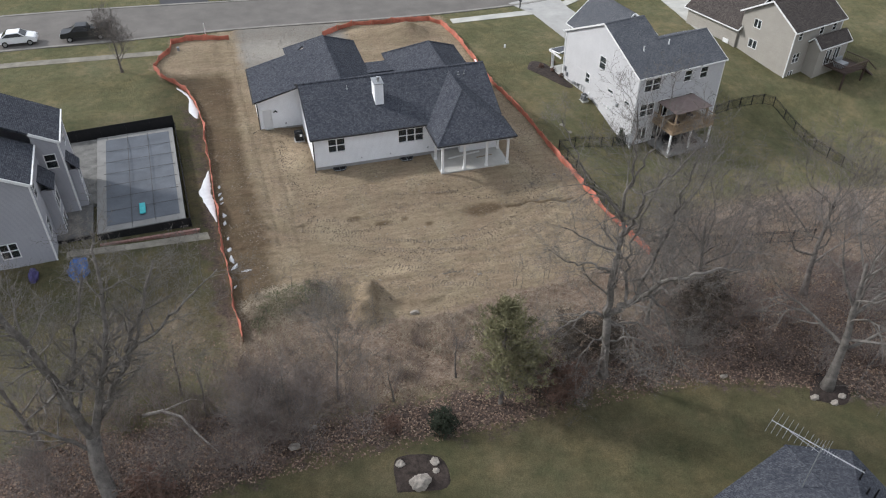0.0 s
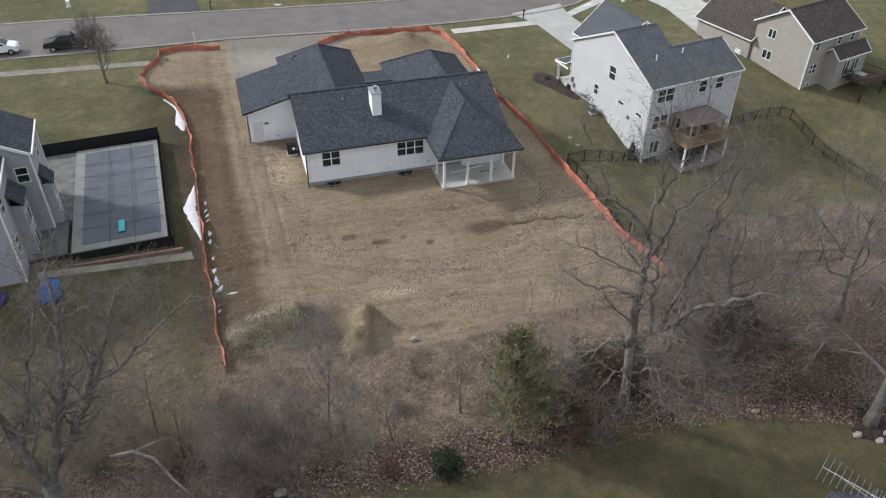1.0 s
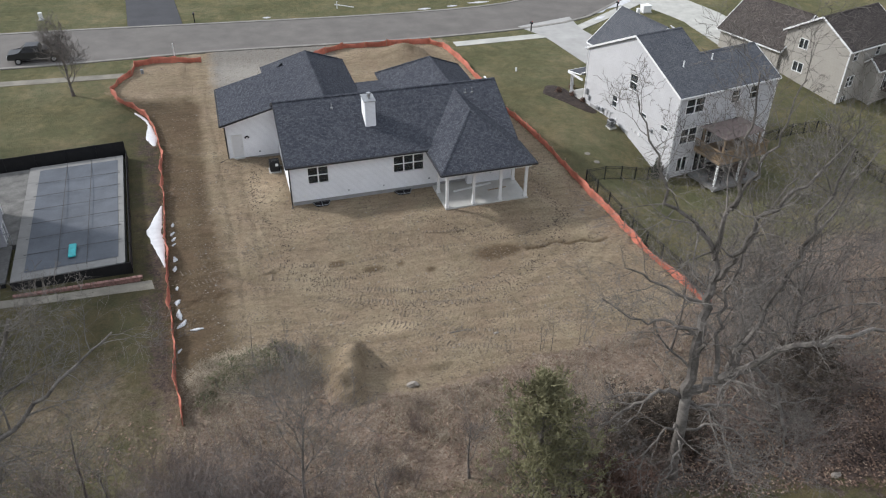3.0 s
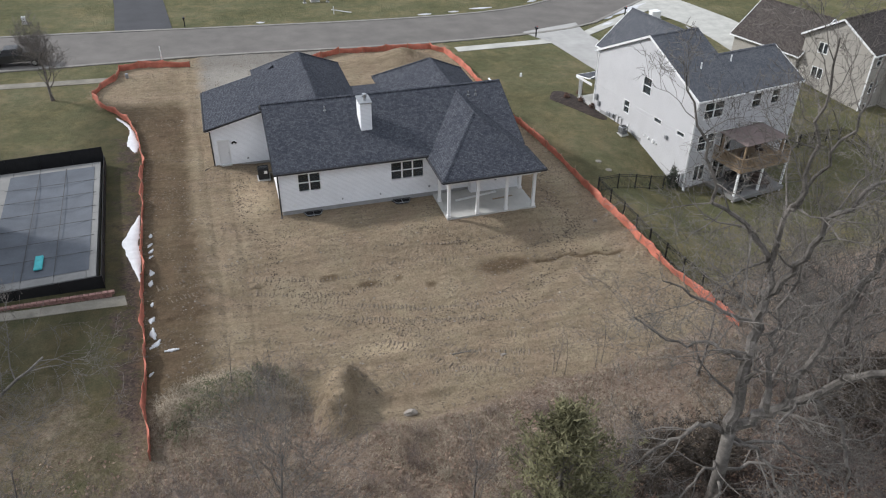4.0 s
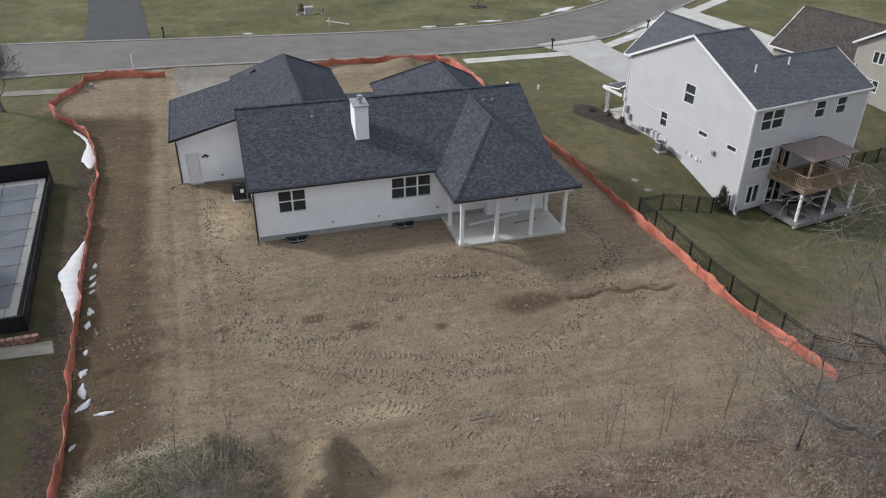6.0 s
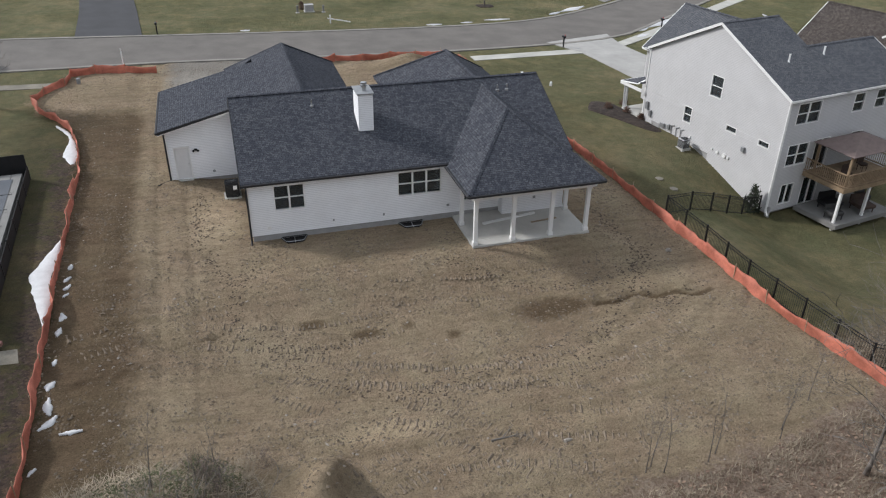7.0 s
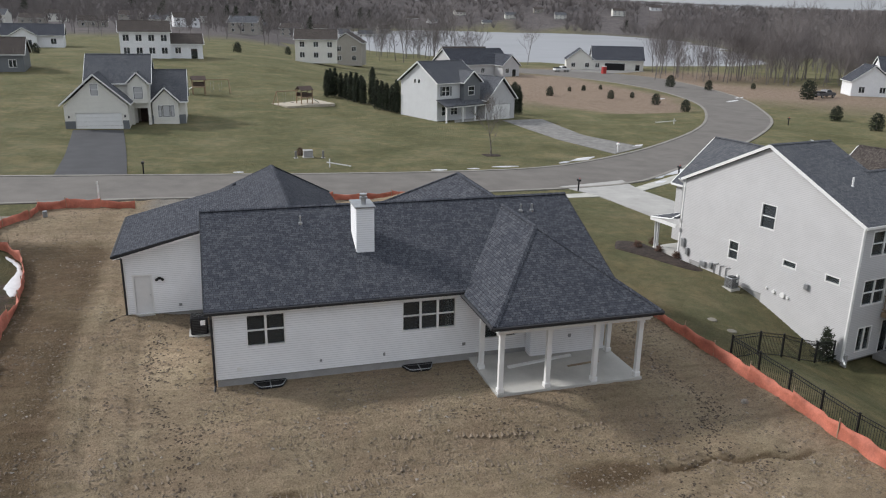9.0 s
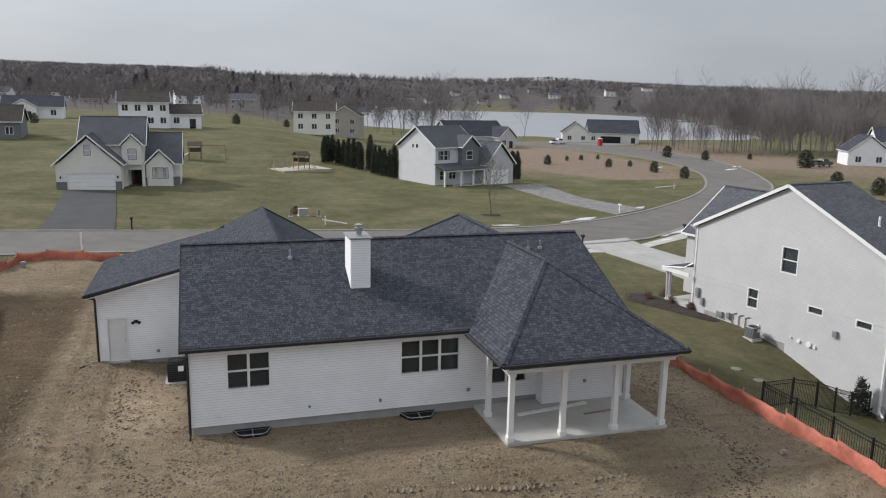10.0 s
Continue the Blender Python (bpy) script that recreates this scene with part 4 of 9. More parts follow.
    wall(h, "N", 77.02, [(15.3, top), (22.9, top)], z_f, [], "siding_white", 0.21)
    # eaves: gutters, rakes, soffits
    part("gutter", boxm(4.44, 15.55, 60.80, 60.915, E0 - 0.15, E0 - 0.02, bevel=0.02), "fascia", h)
    part("gutter", boxm(15.40, 23.06, 56.72, 56.835, pe - 0.15, pe - 0.02, bevel=0.02), "fascia", h)
    part("gutter", boxm(15.32, 15.435, 56.77, 60.80, pe - 0.13, pe - 0.01, bevel=0.02), "fascia", h)
    part("gutter", boxm(23.025, 23.13, 56.77, 60.7, pe - 0.13, pe - 0.01, bevel=0.02), "fascia", h)
    part("soffit", boxm(4.6, 15.5, 60.93, 61.19, 3.36, 3.40), "trim", h)
    part("porch_ceiling", boxm(15.75, 22.7, 57.0, 61.15, 3.12, 3.18), "trim", h)
    bm = bmesh.new()
    for b in ((15.85, 22.85, 57.36, 57.60, 2.88, 3.22), (15.85, 16.09, 57.60, 61.18, 2.88, 3.22), (22.61, 22.85, 57.60, 61.18, 2.88, 3.22)):
        box(bm, *b)
    part("porch_beam", bm, "trim", h)
    for sx in (4.44, 23.0):
        for (ya, za), (yb, zb) in (((YE, E0), (YR, R0)), ((yf, E0), (YR, R0))):
            bar(h, "rake_board", (sx, ya, za - 0.1), (sx, yb, zb - 0.1), 0.03, 0.22, "fascia")
    bar(h, "rake_board", (0.22, 69.19, gz - 0.11), (4.6, 69.19, 4.78), 0.03, 0.14, "fascia")
    bar(h, "rake_board", (0.22, 69.22, gz - 0.20), (4.6, 69.22, 4.69), 0.03, 0.06, "trim")
    part("soffit", slab(bmesh.new(), [(0.25, 69.2, gz - 0.17), (4.7, 69.2, 4.66), (4.7, 70.0, 4.66), (0.25, 70.0, gz - 0.17)], 0.03), "trim", h)
    part("gutter", boxm(0.09, 0.21, 69.2, 77.1, gz - 0.16, gz - 0.03, bevel=0.02), "fascia", h)
    # downspouts
    for pts in ([(4.70, 60.84, 3.42), (4.70, 61.12, 3.2), (4.70, 61.15, 0.15), (4.66, 60.8, -0.02)], [(0.16, 69.3, 3.58), (0.50, 69.9, 3.35), (0.50, 69.98, 0.3), (-0.3, 69.6, 0.2)]):
        bm = bmesh.new()
        for a, b in zip(pts, pts[1:]):
            tube(bm, a, b, 0.05, n=4)
        part("downspout", bm, "fascia", h)
    # corner boards
    for x, y in ((4.76, 61.2), (22.66, 61.2)):
        part("corner_board", boxm(x - 0.05, x + 0.05, y - 0.012, y + 0.10, z_f, top), "trim", h)
    part("corner_board", boxm(0.50, 0.62, 69.995, 70.09, 0.28, 3.5), "trim", h)
    # the box bay on the porch wall
    wall(h, "S", 60.62, [(18.75, 3.1), (22.5, 3.1)], 0.16, [], "siding_white", 0.104, "bay_wall")
    wall(h, "W", 18.75, [(60.64, 3.1), (61.2, 3.1)], 0.16, [], "siding_white", 0.104, "bay_wall")
    # porch slab and posts
    part("porch_slab", boxm(15.95, 22.75, 57.42, 61.24, -0.6, 0.15, bevel=0.015), "concrete", h)
    for x, y in ((16.12, 57.62), (18.25, 57.62), (20.45, 57.62), (22.55, 57.62), (16.12, 60.0), (22.55, 60.3)):
        bm = bmesh.new()
        box(bm, x - 0.10, x + 0.10, y - 0.10, y + 0.10, 0.35, 2.75)
        box(bm, x - 0.14, x + 0.14, y - 0.14, y + 0.14, 0.151, 0.36, bevel=0.015)
        box(bm, x - 0.135, x + 0.135, y - 0.135, y + 0.135, 2.70, 2.88, bevel=0.015)
        part("porch_post", bm, "trim", h)
    # chimney
    wall(h, "S", 63.62, [(11.24, 6.9), (12.04, 6.9)], 4.55, [], "siding_white", 0.104, "chimney")
    wall(h, "W", 11.24, [(63.64, 6.9), (65.0, 6.9)], 4.55, [], "siding_white", 0.104, "chimney")
    wall(h, "E", 12.04, [(63.64, 6.9), (65.0, 6.9)], 4.55, [], "siding_white", 0.104, "chimney")
    wall(h, "N", 65.02, [(11.24, 6.9), (12.04, 6.9)], 4.55, [], "siding_white", 0.21, "chimney")
    cap = part("chimney_cap", boxm(11.16, 12.12, 63.54, 65.1, 6.9, 6.97, bevel=0.01), "grey_metal", h)
    part("flue", lathe(bmesh.new(), [(0.12, 6.97), (0.12, 7.22), (0.19, 7.23), (0.19, 7.30), (0.10, 7.31), (0.10, 7.36), (0.17, 7.37), (0.17, 7.45), (0.05, 7.48)], 11.65, 64.1, 14), "steel", cap)
    # plumbing vents
    for x, y in ((8.95, 65.7), (20.05, 65.7), (20.65, 65.7)):
        z = E0 + (y - YE) * slope
        bm = lathe(bmesh.new(), [(0.11, z - 0.05), (0.10, z + 0.06), (0.045, z + 0.08), (0.045, z + 0.36)], x, y, 10)
        part("roof_vent", bm, "steel", h)
    # wall fittings
    part("outlet_cover", boxm(5.62, 5.80, 61.15, 61.19, 0.72, 0.90, bevel=0.01), "trim", h)
    part("outlet_cover", boxm(9.1, 9.2, 61.15, 61.19, 0.75, 0.86, bevel=0.01), "grey_metal", h)
    part("outlet_cover", boxm(11.9, 12.0, 61.14, 61.19, 0.72, 0.86, bevel=0.01), "grey_metal", h)
    part("outlet_cover", boxm(15.6, 15.75, 61.15, 61.19, 0.8, 0.95, bevel=0.01), "grey_metal", h)
    part("outlet_cover", boxm(20.6, 20.75, 60.55, 60.60, 0.95, 1.1, bevel=0.01), "grey_metal", h)
    part("outlet_cover", boxm(3.05, 3.20, 69.95, 70.01, 0.6, 0.74, bevel=0.01), "grey_metal", h)
    lm = part("wall_light", boxm(2.12, 2.30, 69.96, 70.02, 2.1, 2.24, bevel=0.02), "black_metal", h, "black twin floodlight")
    for s in (-0.12, 0.12):
        part("lamp_head", tubem((2.21 + s * 0.6, 69.95, 2.17), (2.21 + s * 1.3, 69.84, 2.13), 0.05, 0.075, 8), "black_metal", lm)
    return h


new_house()


# ---------- neighbouring houses ----------
def block(parent, x0, x1, y0, y1, zb, ze, zr, axis_, siding, tone, holes=None, over=0.35, course=0.2, faces="SNWE", board="trim", skip_east=False, skip_west=False):
    """Four sided walls with a gable roof along the axis; zb is a number or one per face."""
    holes = holes or {}
    zbs = zb if isinstance(zb, dict) else {f: zb for f in "SNWE"}
    xm, ym = (x0 + x1) / 2, (y0 + y1) / 2
    if axis_ == "x":
        rise = (zr - ze) * (ym - y0) / (ym - y0 + over)
        side = [(y0 + 0.02, ze - 0.1), (ym, ze - 0.1 + rise), (y1 - 0.02, ze - 0.1)]
        flat = [(x0, ze - 0.1), (x1, ze - 0.1)]
        lines = {"S": flat, "N": flat, "W": side, "E": side}
        polys = [[(x0 - over, y0 - over, ze), (x1 + over, y0 - over, ze), (x1 + over, ym, zr), (x0 - over, ym, zr)], [(x0 - over, ym, zr), (x1 + over, ym, zr), (x1 + over, y1 + over, ze), (x0 - over, y1 + over, ze)]]
    else:
        rise = (zr - ze) * (xm - x0) / (xm - x0 + over)
        side = [(x0 + 0.02, ze - 0.1), (xm, ze - 0.1 + rise), (x1 - 0.02, ze - 0.1)]
        flat = [(y0, ze - 0.1), (y1, ze - 0.1)]
        lines = {"S": side, "N": side, "W": flat, "E": flat}
        polys = [[(x0 - over, y0 - over, ze), (xm, y0 - over, zr), (xm, y1 + over, zr), (x0 - over, y1 + over, ze)], [(xm, y0 - over, zr), (x1 + over, y0 - over, ze), (x1 + over, y1 + over, ze), (xm, y1 + over, zr)]]
    planes = {"S": y0, "N": y1, "W": x0, "E": x1}
    for f in faces:
        wall(parent, f, planes[f], lines[f], zbs[f], [h[:4] for h in holes.get(f, ())], siding, course)
        for h in holes.get(f, ()):
            if len(h) > 4:
                window(parent, f, planes[f], *h[:4], cols=h[4], rows=h[5])
    roof(parent, polys, "xx" if axis_ == "x" else "yy", tone)
    # white rake boards and gutters
    for poly in polys:
        lo = [p for p in poly if abs(p[2] - ze) < 1e-6]
        hi = [p for p in poly if abs(p[2] - zr) < 1e-6]
        bar(parent, "gutter", (lo[0][0], lo[0][1], ze - 0.1), (lo[1][0], lo[1][1], ze - 0.1), 0.12, 0.14, board)
        for a in lo:
            b = min(hi, key=lambda q: abs(q[0] - a[0]) if axis_ == "x" else abs(q[1] - a[1]))
            if not (skip_east and a[0] > xm) and not (skip_west and a[0] < xm):
                bar(parent, "rake_board", (a[0], a[1], a[2] - 0.10), (b[0], b[1], b[2] - 0.10), 0.06, 0.18, board)
    ridge_cap(parent, *((polys[0][3], polys[0][2]) if axis_ == "x" else (polys[0][1], polys[0][2])), tone=tone)


def corner(parent, x, y, z0, z1, w=0.12):
    part("corner_board", boxm(x - w / 2, x + w / 2, y - w / 2, y + w / 2, z0, z1), "trim", parent)


EAST = pose(37.92, 61.48, 0, 0, 0, 9.3)


def east_house():
    """Built in its own frame: x along the rear wall, y towards the street."""
    h = thing("house", "two-storey pale grey-white sided house with grey shingle roof", "house", 0, 0, 0)
    W_, D_ = 11.0, 13.4
    hs = [(0.80, 2.75, 3.30, 4.62, 2, 2), (0.75, 2.5, 0.45, 1.85, 2, 2), (0.95, 2.0, -2.3, -0.95, 2, 1), (2.9, 4.3, -2.7, -0.75, 2, 1), (3.2, 4.4, -0.1, 1.9, 2, 1)]
    he = [(5.85, 6.75, 3.45, 4.62, 1, 2), (7.95, 8.85, 3.45, 4.62, 1, 2), (6.5, 7.4, 0.95, 1.9, 1, 1)]
    hw = [(5.75, 6.75, 3.35, 4.75, 1, 2), (8.2, 8.9, 0.75, 1.85, 1, 2), (3.85, 4.7, 1.48, 1.80, 1, 1), (0.95, 1.78, 1.46, 1.78, 1, 1)]
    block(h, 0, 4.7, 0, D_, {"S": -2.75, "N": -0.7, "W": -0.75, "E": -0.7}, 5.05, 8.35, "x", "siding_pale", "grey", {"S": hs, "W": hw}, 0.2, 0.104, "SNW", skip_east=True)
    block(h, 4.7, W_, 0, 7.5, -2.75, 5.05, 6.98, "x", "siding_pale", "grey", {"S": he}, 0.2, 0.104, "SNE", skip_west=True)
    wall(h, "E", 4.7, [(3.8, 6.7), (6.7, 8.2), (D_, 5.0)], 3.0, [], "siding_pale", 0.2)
    # walk-out basement: the west wall steps down with the ground
    wall(h, "W", 0, [(0, -0.76), (6.0, -0.76)], -2.75, [], "siding_pale", 0.104)
    part("foundation", boxm(0.03, W_ - 0.03, 6.0, D_ - 0.03, -1.9, -0.74), "foundation", h)
    part("foundation", boxm(-0.02, 0.12, -0.25, 0.05, -3.3, -2.3), "foundation", h)
    # unseen floors, added so the rooms behind the windows stay dark
    for z in (0.0, 2.75, -3.0):
        part("floor", boxm(0.2, W_ - 0.2, 0.2, 7.2, z, z + 0.2), "interior", h)
    for x, y, z in ((0, 0, -2.75), (0, D_, -0.7), (W_, 0, -2.75)):
        corner(h, x, y, z, 4.95)
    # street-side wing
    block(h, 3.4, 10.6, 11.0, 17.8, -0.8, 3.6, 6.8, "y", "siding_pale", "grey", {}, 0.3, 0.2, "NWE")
    # front porch
    pr = part("porch_roof", slab(bmesh.new(), [(-0.3, D_ + 0.1, 2.3), (3.6, D_ + 0.1, 2.3), (3.6, 16.0, 1.8), (-0.3, 16.0, 1.8)], 0.12), "sh_grey_x", h)
    part("porch_fascia", boxm(-0.34, 3.6, 15.95, 16.08, 1.55, 1.79), "trim", pr)
    part("porch_fascia", boxm(-0.38, -0.31, D_ + 0.1, 16.08, 1.53, 1.77), "trim", pr)
    part("porch_floor", boxm(-0.1, 3.4, D_, 15.9, -1.2, -0.45), "concrete", h)
    for x in (0.05, 3.2):
        bm = boxm(x - 0.09, x + 0.09, 15.6, 15.78, -0.45, 1.6)
        box(bm, x - 0.13, x + 0.13, 15.56, 15.82, -0.449, -0.2)
        box(bm, x - 0.12, x + 0.12, 15.57, 15.81, 1.42, 1.61)
        part("porch_post", bm, "trim", h)
    # downspouts
    for pts in ([(-0.3, D_ + 0.4, 4.95), (-0.06, D_ + 0.1, 4.7), (-0.05, D_ + 0.1, 2.45), (-0.36, 14.0, 2.05), (-0.36, 15.9, 1.75), (-0.12, 15.8, 1.45), (-0.08, 15.7, -0.9)], [(-0.08, -0.07, 4.9), (-0.08, -0.07, -2.5), (-0.3, -0.45, -2.7)]):
        bm = bmesh.new()
        for a, b in zip(pts, pts[1:]):
            tube(bm, a, b, 0.06, n=4)
        part("downspout", bm, "trim", h)
    # utility fittings on the west wall
    for y, z, w, hh in ((12.9, 0.35, 0.3, 0.6), (12.45, -0.1, 0.25, 0.5), (10.9, -0.45, 0.5, 0.35), (10.2, -0.4, 0.25, 0.4), (2.87, 0.55, 0.28, 0.34)):
        part("meter_box", boxm(-0.18, -0.03, y - w / 2, y + w / 2, z, z + hh, bevel=0.02), "grey_metal", h)
    for y, z, r_ in ((5.06, -0.30, 0.11), (4.4, -0.32, 0.17), (4.03, -0.36, 0.09), (5.6, -0.25, 0.06), (7.9, -0.2, 0.08)):
        part("wall_vent", tubem((-0.01, y, z), (-0.12, y, z), r_, n=10), "trim", h)
    for y in (9.9, 9.4, 8.9):
        bm = tubem((-0.07, y, -1.0), (-0.07, y, 0.0), 0.03)
        tube(bm, (-0.07, y, 0.0), (-0.07, y - 0.3, 0.12), 0.03)
        part("conduit", bm, "grey_metal", h)
    part("basement_window", boxm(-0.08, -0.03, 11.2, 12.2, -0.72, -0.35), "foundation", h)
    for x, y in ((2.2, 2.75), (5.5, 2.9)):
        z = 5.05 + (y + 0.2) * (0.478 if x < 4.7 else 0.487)
        part("roof_vent", lathe(bmesh.new(), [(0.10, z - 0.05), (0.06, z + 0.06), (0.06, z + 0.5)], x, y, 8), "trim", h)
    h.matrix_world = EAST
    return h


east_house()


def rear_deck():
    """Raised timber deck with a canopy over it, in the house's frame."""
    d = thing("deck", "raised cedar timber deck with railing and brown fabric canopy", "deck", 0, 0, 0)
    X0, X1, Y0, Y1, Z = 2.6, 8.0, -3.3, -0.08, -0.15
    nb = 22
    for i in range(nb):
        y = Y0 + (Y1 - Y0) * i / nb
        part("deck_board", boxm(X0, X1, y + 0.008, y + (Y1 - Y0) / nb - 0.008, Z - 0.04, Z), "deck", d)
    part("rim_beam", boxm(X0, X1, Y0 - 0.05, Y0, Z - 0.3, Z - 0.001), "deck", d)
    part("rim_beam", boxm(X0 - 0.05, X0, Y0, Y1, Z - 0.3, Z - 0.001), "deck", d)
    part("rim_beam", boxm(X1, X1 + 0.05, Y0, Y1, Z - 0.3, Z - 0.001), "deck", d)
    for x in (X0 + 0.1, (X0 + X1) / 2, X1 - 0.1):
        part("post", boxm(x - 0.08, x + 0.08, Y0 + 0.1, Y0 + 0.26, -3.4, Z - 0.3), "trim", d)
    for a, b in (((X0, Y0), (X1, Y0)), ((X0, Y1), (X0, Y0)), ((X1, Y0), (X1, Y1))):
        for z in (Z + 0.92, Z + 0.12):
            bar(d, "rail", (a[0], a[1], z), (b[0], b[1], z), 0.09, 0.06, "deck")
        n = int(math.hypot(b[0] - a[0], b[1] - a[1]) / 0.14)
        for i in range(n):
            u = (i + 0.5) / n
            x, y = a[0] + (b[0] - a[0]) * u, a[1] + (b[1] - a[1]) * u
            part("baluster", boxm(x - 0.018, x + 0.018, y - 0.018, y + 0.018, Z + 0.12, Z + 0.9), "deck", d)
    cx0, cx1, cy0, cy1 = 3.0, 7.0, -3.0, -0.5
    for x in (cx0, cx1):
        for y in (cy0, cy1):
            part("canopy_post", boxm(x - 0.07, x + 0.07, y - 0.07, y + 0.07, Z, Z + 2.15), "deck", d)
    e = 0.3
    ap = ((cx0 + cx1) / 2, (cy0 + cy1) / 2, Z + 2.9)
    cs = [(cx0 - e, cy0 - e, Z + 2.1), (cx1 + e, cy0 - e, Z + 2.1), (cx1 + e, cy1 + e, Z + 2.1), (cx0 - e, cy1 + e, Z + 2.1)]
    for i in range(4):
        part("canopy", slab(bmesh.new(), [cs[i], cs[(i + 1) % 4], ap], 0.04), "canopy", d, "brown fabric canopy panel")
    for x, y in ((3.9, -2.3), (6.2, -1.6)):
        bm = lathe(bmesh.new(), [(0.3, Z + 0.4), (0.32, Z + 0.48), (0.3, Z + 0.5)], x, y, 10)
        box(bm, x - 0.3, x + 0.3, y + 0.22, y + 0.3, Z + 0.45, Z + 1.0)
        for sx in (-0.2, 0.2):
            for sy in (-0.2, 0.2):
                tube(bm, (x + sx, y + sy, Z), (x + sx, y + sy, Z + 0.45), 0.025, n=4)
        part("deck_seat", bm, "deck_dark", d)
    d.matrix_world = EAST
    return d


rear_deck()
patio = flat_patch("patio", [(40.9, 58.4), (46.3, 59.3), (45.7, 62.6), (40.3, 61.7)], -2.62, 0.3, "coping", "concrete patio under the raised deck", "patio")
for i, (x, y, sx, sy, sz, mt) in enumerate(((41.5, 59.4, 0.5, 0.4, 0.45, "dark_grey"), (42.3, 60.7, 0.7, 0.5, 0.55, "black_metal"), (44.2, 59.9, 0.6, 0.6, 0.5, "deck_dark"), (45.2, 61.0, 0.4, 0.4, 0.6, "dark_grey"))):
    bm = boxm(x - sx, x + sx, y - sy, y + sy, -2.30, -2.05, bevel=0.05)
    box(bm, x - sx, x + sx, y + sy - 0.12, y + sy, -2.05, -2.62 + sz * 2, bevel=0.03)
    for ax in (-1, 1):
        for ay in (-1, 1):
            tube(bm, (x + ax * sx * 0.8, y + ay * sy * 0.8, -2.62), (x + ax * sx * 0.8, y + ay * sy * 0.8, -2.2), 0.04, n=5)
    tagged(part("patio_seat", bm, mt), "dark cushioned patio seat under the deck", "patio seat", "patio seats")


TAN = pose(63.5, 70.6, 0, 0, 0, 14.7)


def tan_house():
    h = thing("house", "two-storey tan-sided house with brown shingle roof", "house", 0, 0, 0)
    hw = [(5.0, 6.0, 1.9, 2.9, 2, 1), (4.9, 6.1, -0.7, 0.3, 2, 1)]
    hs = [(0.8, 1.4, 2.1, 3.0, 1, 2), (4.6, 5.2, 2.1, 3.0, 1, 2), (7.0, 7.6, 2.1, 3.0, 1, 2), (0.8, 1.9, -0.8, 0.3, 2, 2), (0.7, 1.5, -2.9, -1.9, 2, 1)]
    block(h, 0, 8.7, 0, 7.8, -3.9, 3.36, 5.91, "x", "siding_tan", "brown", {"W": hw, "S": hs}, 0.35, 0.15)
    block(h, 3.2, 8.5, -1.7, 0.2, -3.9, 1.2, 2.3, "x", "siding_tan", "brown", {"S": [(4.6, 5.6, -1.2, 0.6, 2, 1), (6.2, 7.2, -1.2, 0.6, 2, 1)]}, 0.3, 0.2, "SWE")
    block(h, -0.3, 8.0, 7.9, 16.4, -3.6, 1.0, 4.4, "y", "siding_tan", "brown", {}, 0.4, 0.2, "SNWE")
    part("side_door", boxm(-0.40, -0.31, 8.9, 9.8, -2.9, -0.85, bevel=0.01), "trim", h, "white side door")
    for x in (0, 8.7):
        corner(h, x, 0, -3.9, 3.2)
    # unseen floors that keep light out of the rooms
    part("floor", boxm(0.3, 8.4, 0.3, 7.4, -1.6, -1.4), "interior", h)
    part("floor", boxm(0.3, 8.4, 0.3, 7.4, 1.2, 1.4), "interior", h)
    h.matrix_world = TAN
    return h


tan_house()


def dark_deck():
    d = thing("deck", "dark-stained raised timber deck with railing and stairs", "deck", 0, 0, 0)
    X0, X1, Y0, Y1, Z = 4.8, 8.8, -4.8, -1.75, -1.3
    n = 20
    for i in range(n):
        y = Y0 + (Y1 - Y0) * i / n
        part("deck_board", boxm(X0, X1, y + 0.01, y + (Y1 - Y0) / n - 0.01, Z - 0.05, Z), "deck_dark", d)
    for x in (X0 + 0.1, X1 - 0.1):
        part("post", boxm(x - 0.09, x + 0.09, Y0 + 0.01, Y0 + 0.19, -4.6, Z - 0.05), "deck_dark", d)
    for a, b in (((X0, Y0), (X1, Y0)), ((X0, Y1), (X0, Y0)), ((X1, Y0), (X1, Y1))):
        for z in (Z + 0.95, Z + 0.1):
            bar(d, "rail", (a[0], a[1], z), (b[0], b[1], z), 0.1, 0.07, "deck_dark")
        k = int(math.hypot(b[0] - a[0], b[1] - a[1]) / 0.22)
        for i in range(k):
            u = (i + 0.5) / k
            x, y = a[0] + (b[0] - a[0]) * u, a[1] + (b[1] - a[1]) * u
            part("baluster", boxm(x - 0.02, x + 0.02, y - 0.02, y + 0.02, Z + 0.1, Z + 0.95), "deck_dark", d)
    for i in range(9):
        part("step", boxm(X1 + 0.02 + 0.27 * i, X1 + 0.30 + 0.27 * i, Y0, Y0 + 1.1, Z - 0.25 - 0.18 * i, Z - 0.19 - 0.18 * i), "deck_dark", d)
    bar(d, "stair_rail", (X1, Y0, Z + 0.9), (X1 + 2.4, Y0, Z - 0.8), 0.08, 0.1, "deck_dark")
    d.matrix_world = TAN
    return d


dark_deck()
bm = boxm(-0.7, 0.7, -0.6, 0.6, 0.25, 0.6, bevel=0.06)
box(bm, -0.7, 0.7, 0.4, 0.7, 0.6, 1.05, bevel=0.05)
box(bm, -0.6, 0.6, -0.5, 0.5, 0.0, 0.25)
tagged(part("outdoor_sofa", bm, "grey_metal"), "grey covered outdoor sofa on the dark deck", "sofa").matrix_world = TAN @ pose(6.2, -3.0, -1.3, 0, 0, 0)


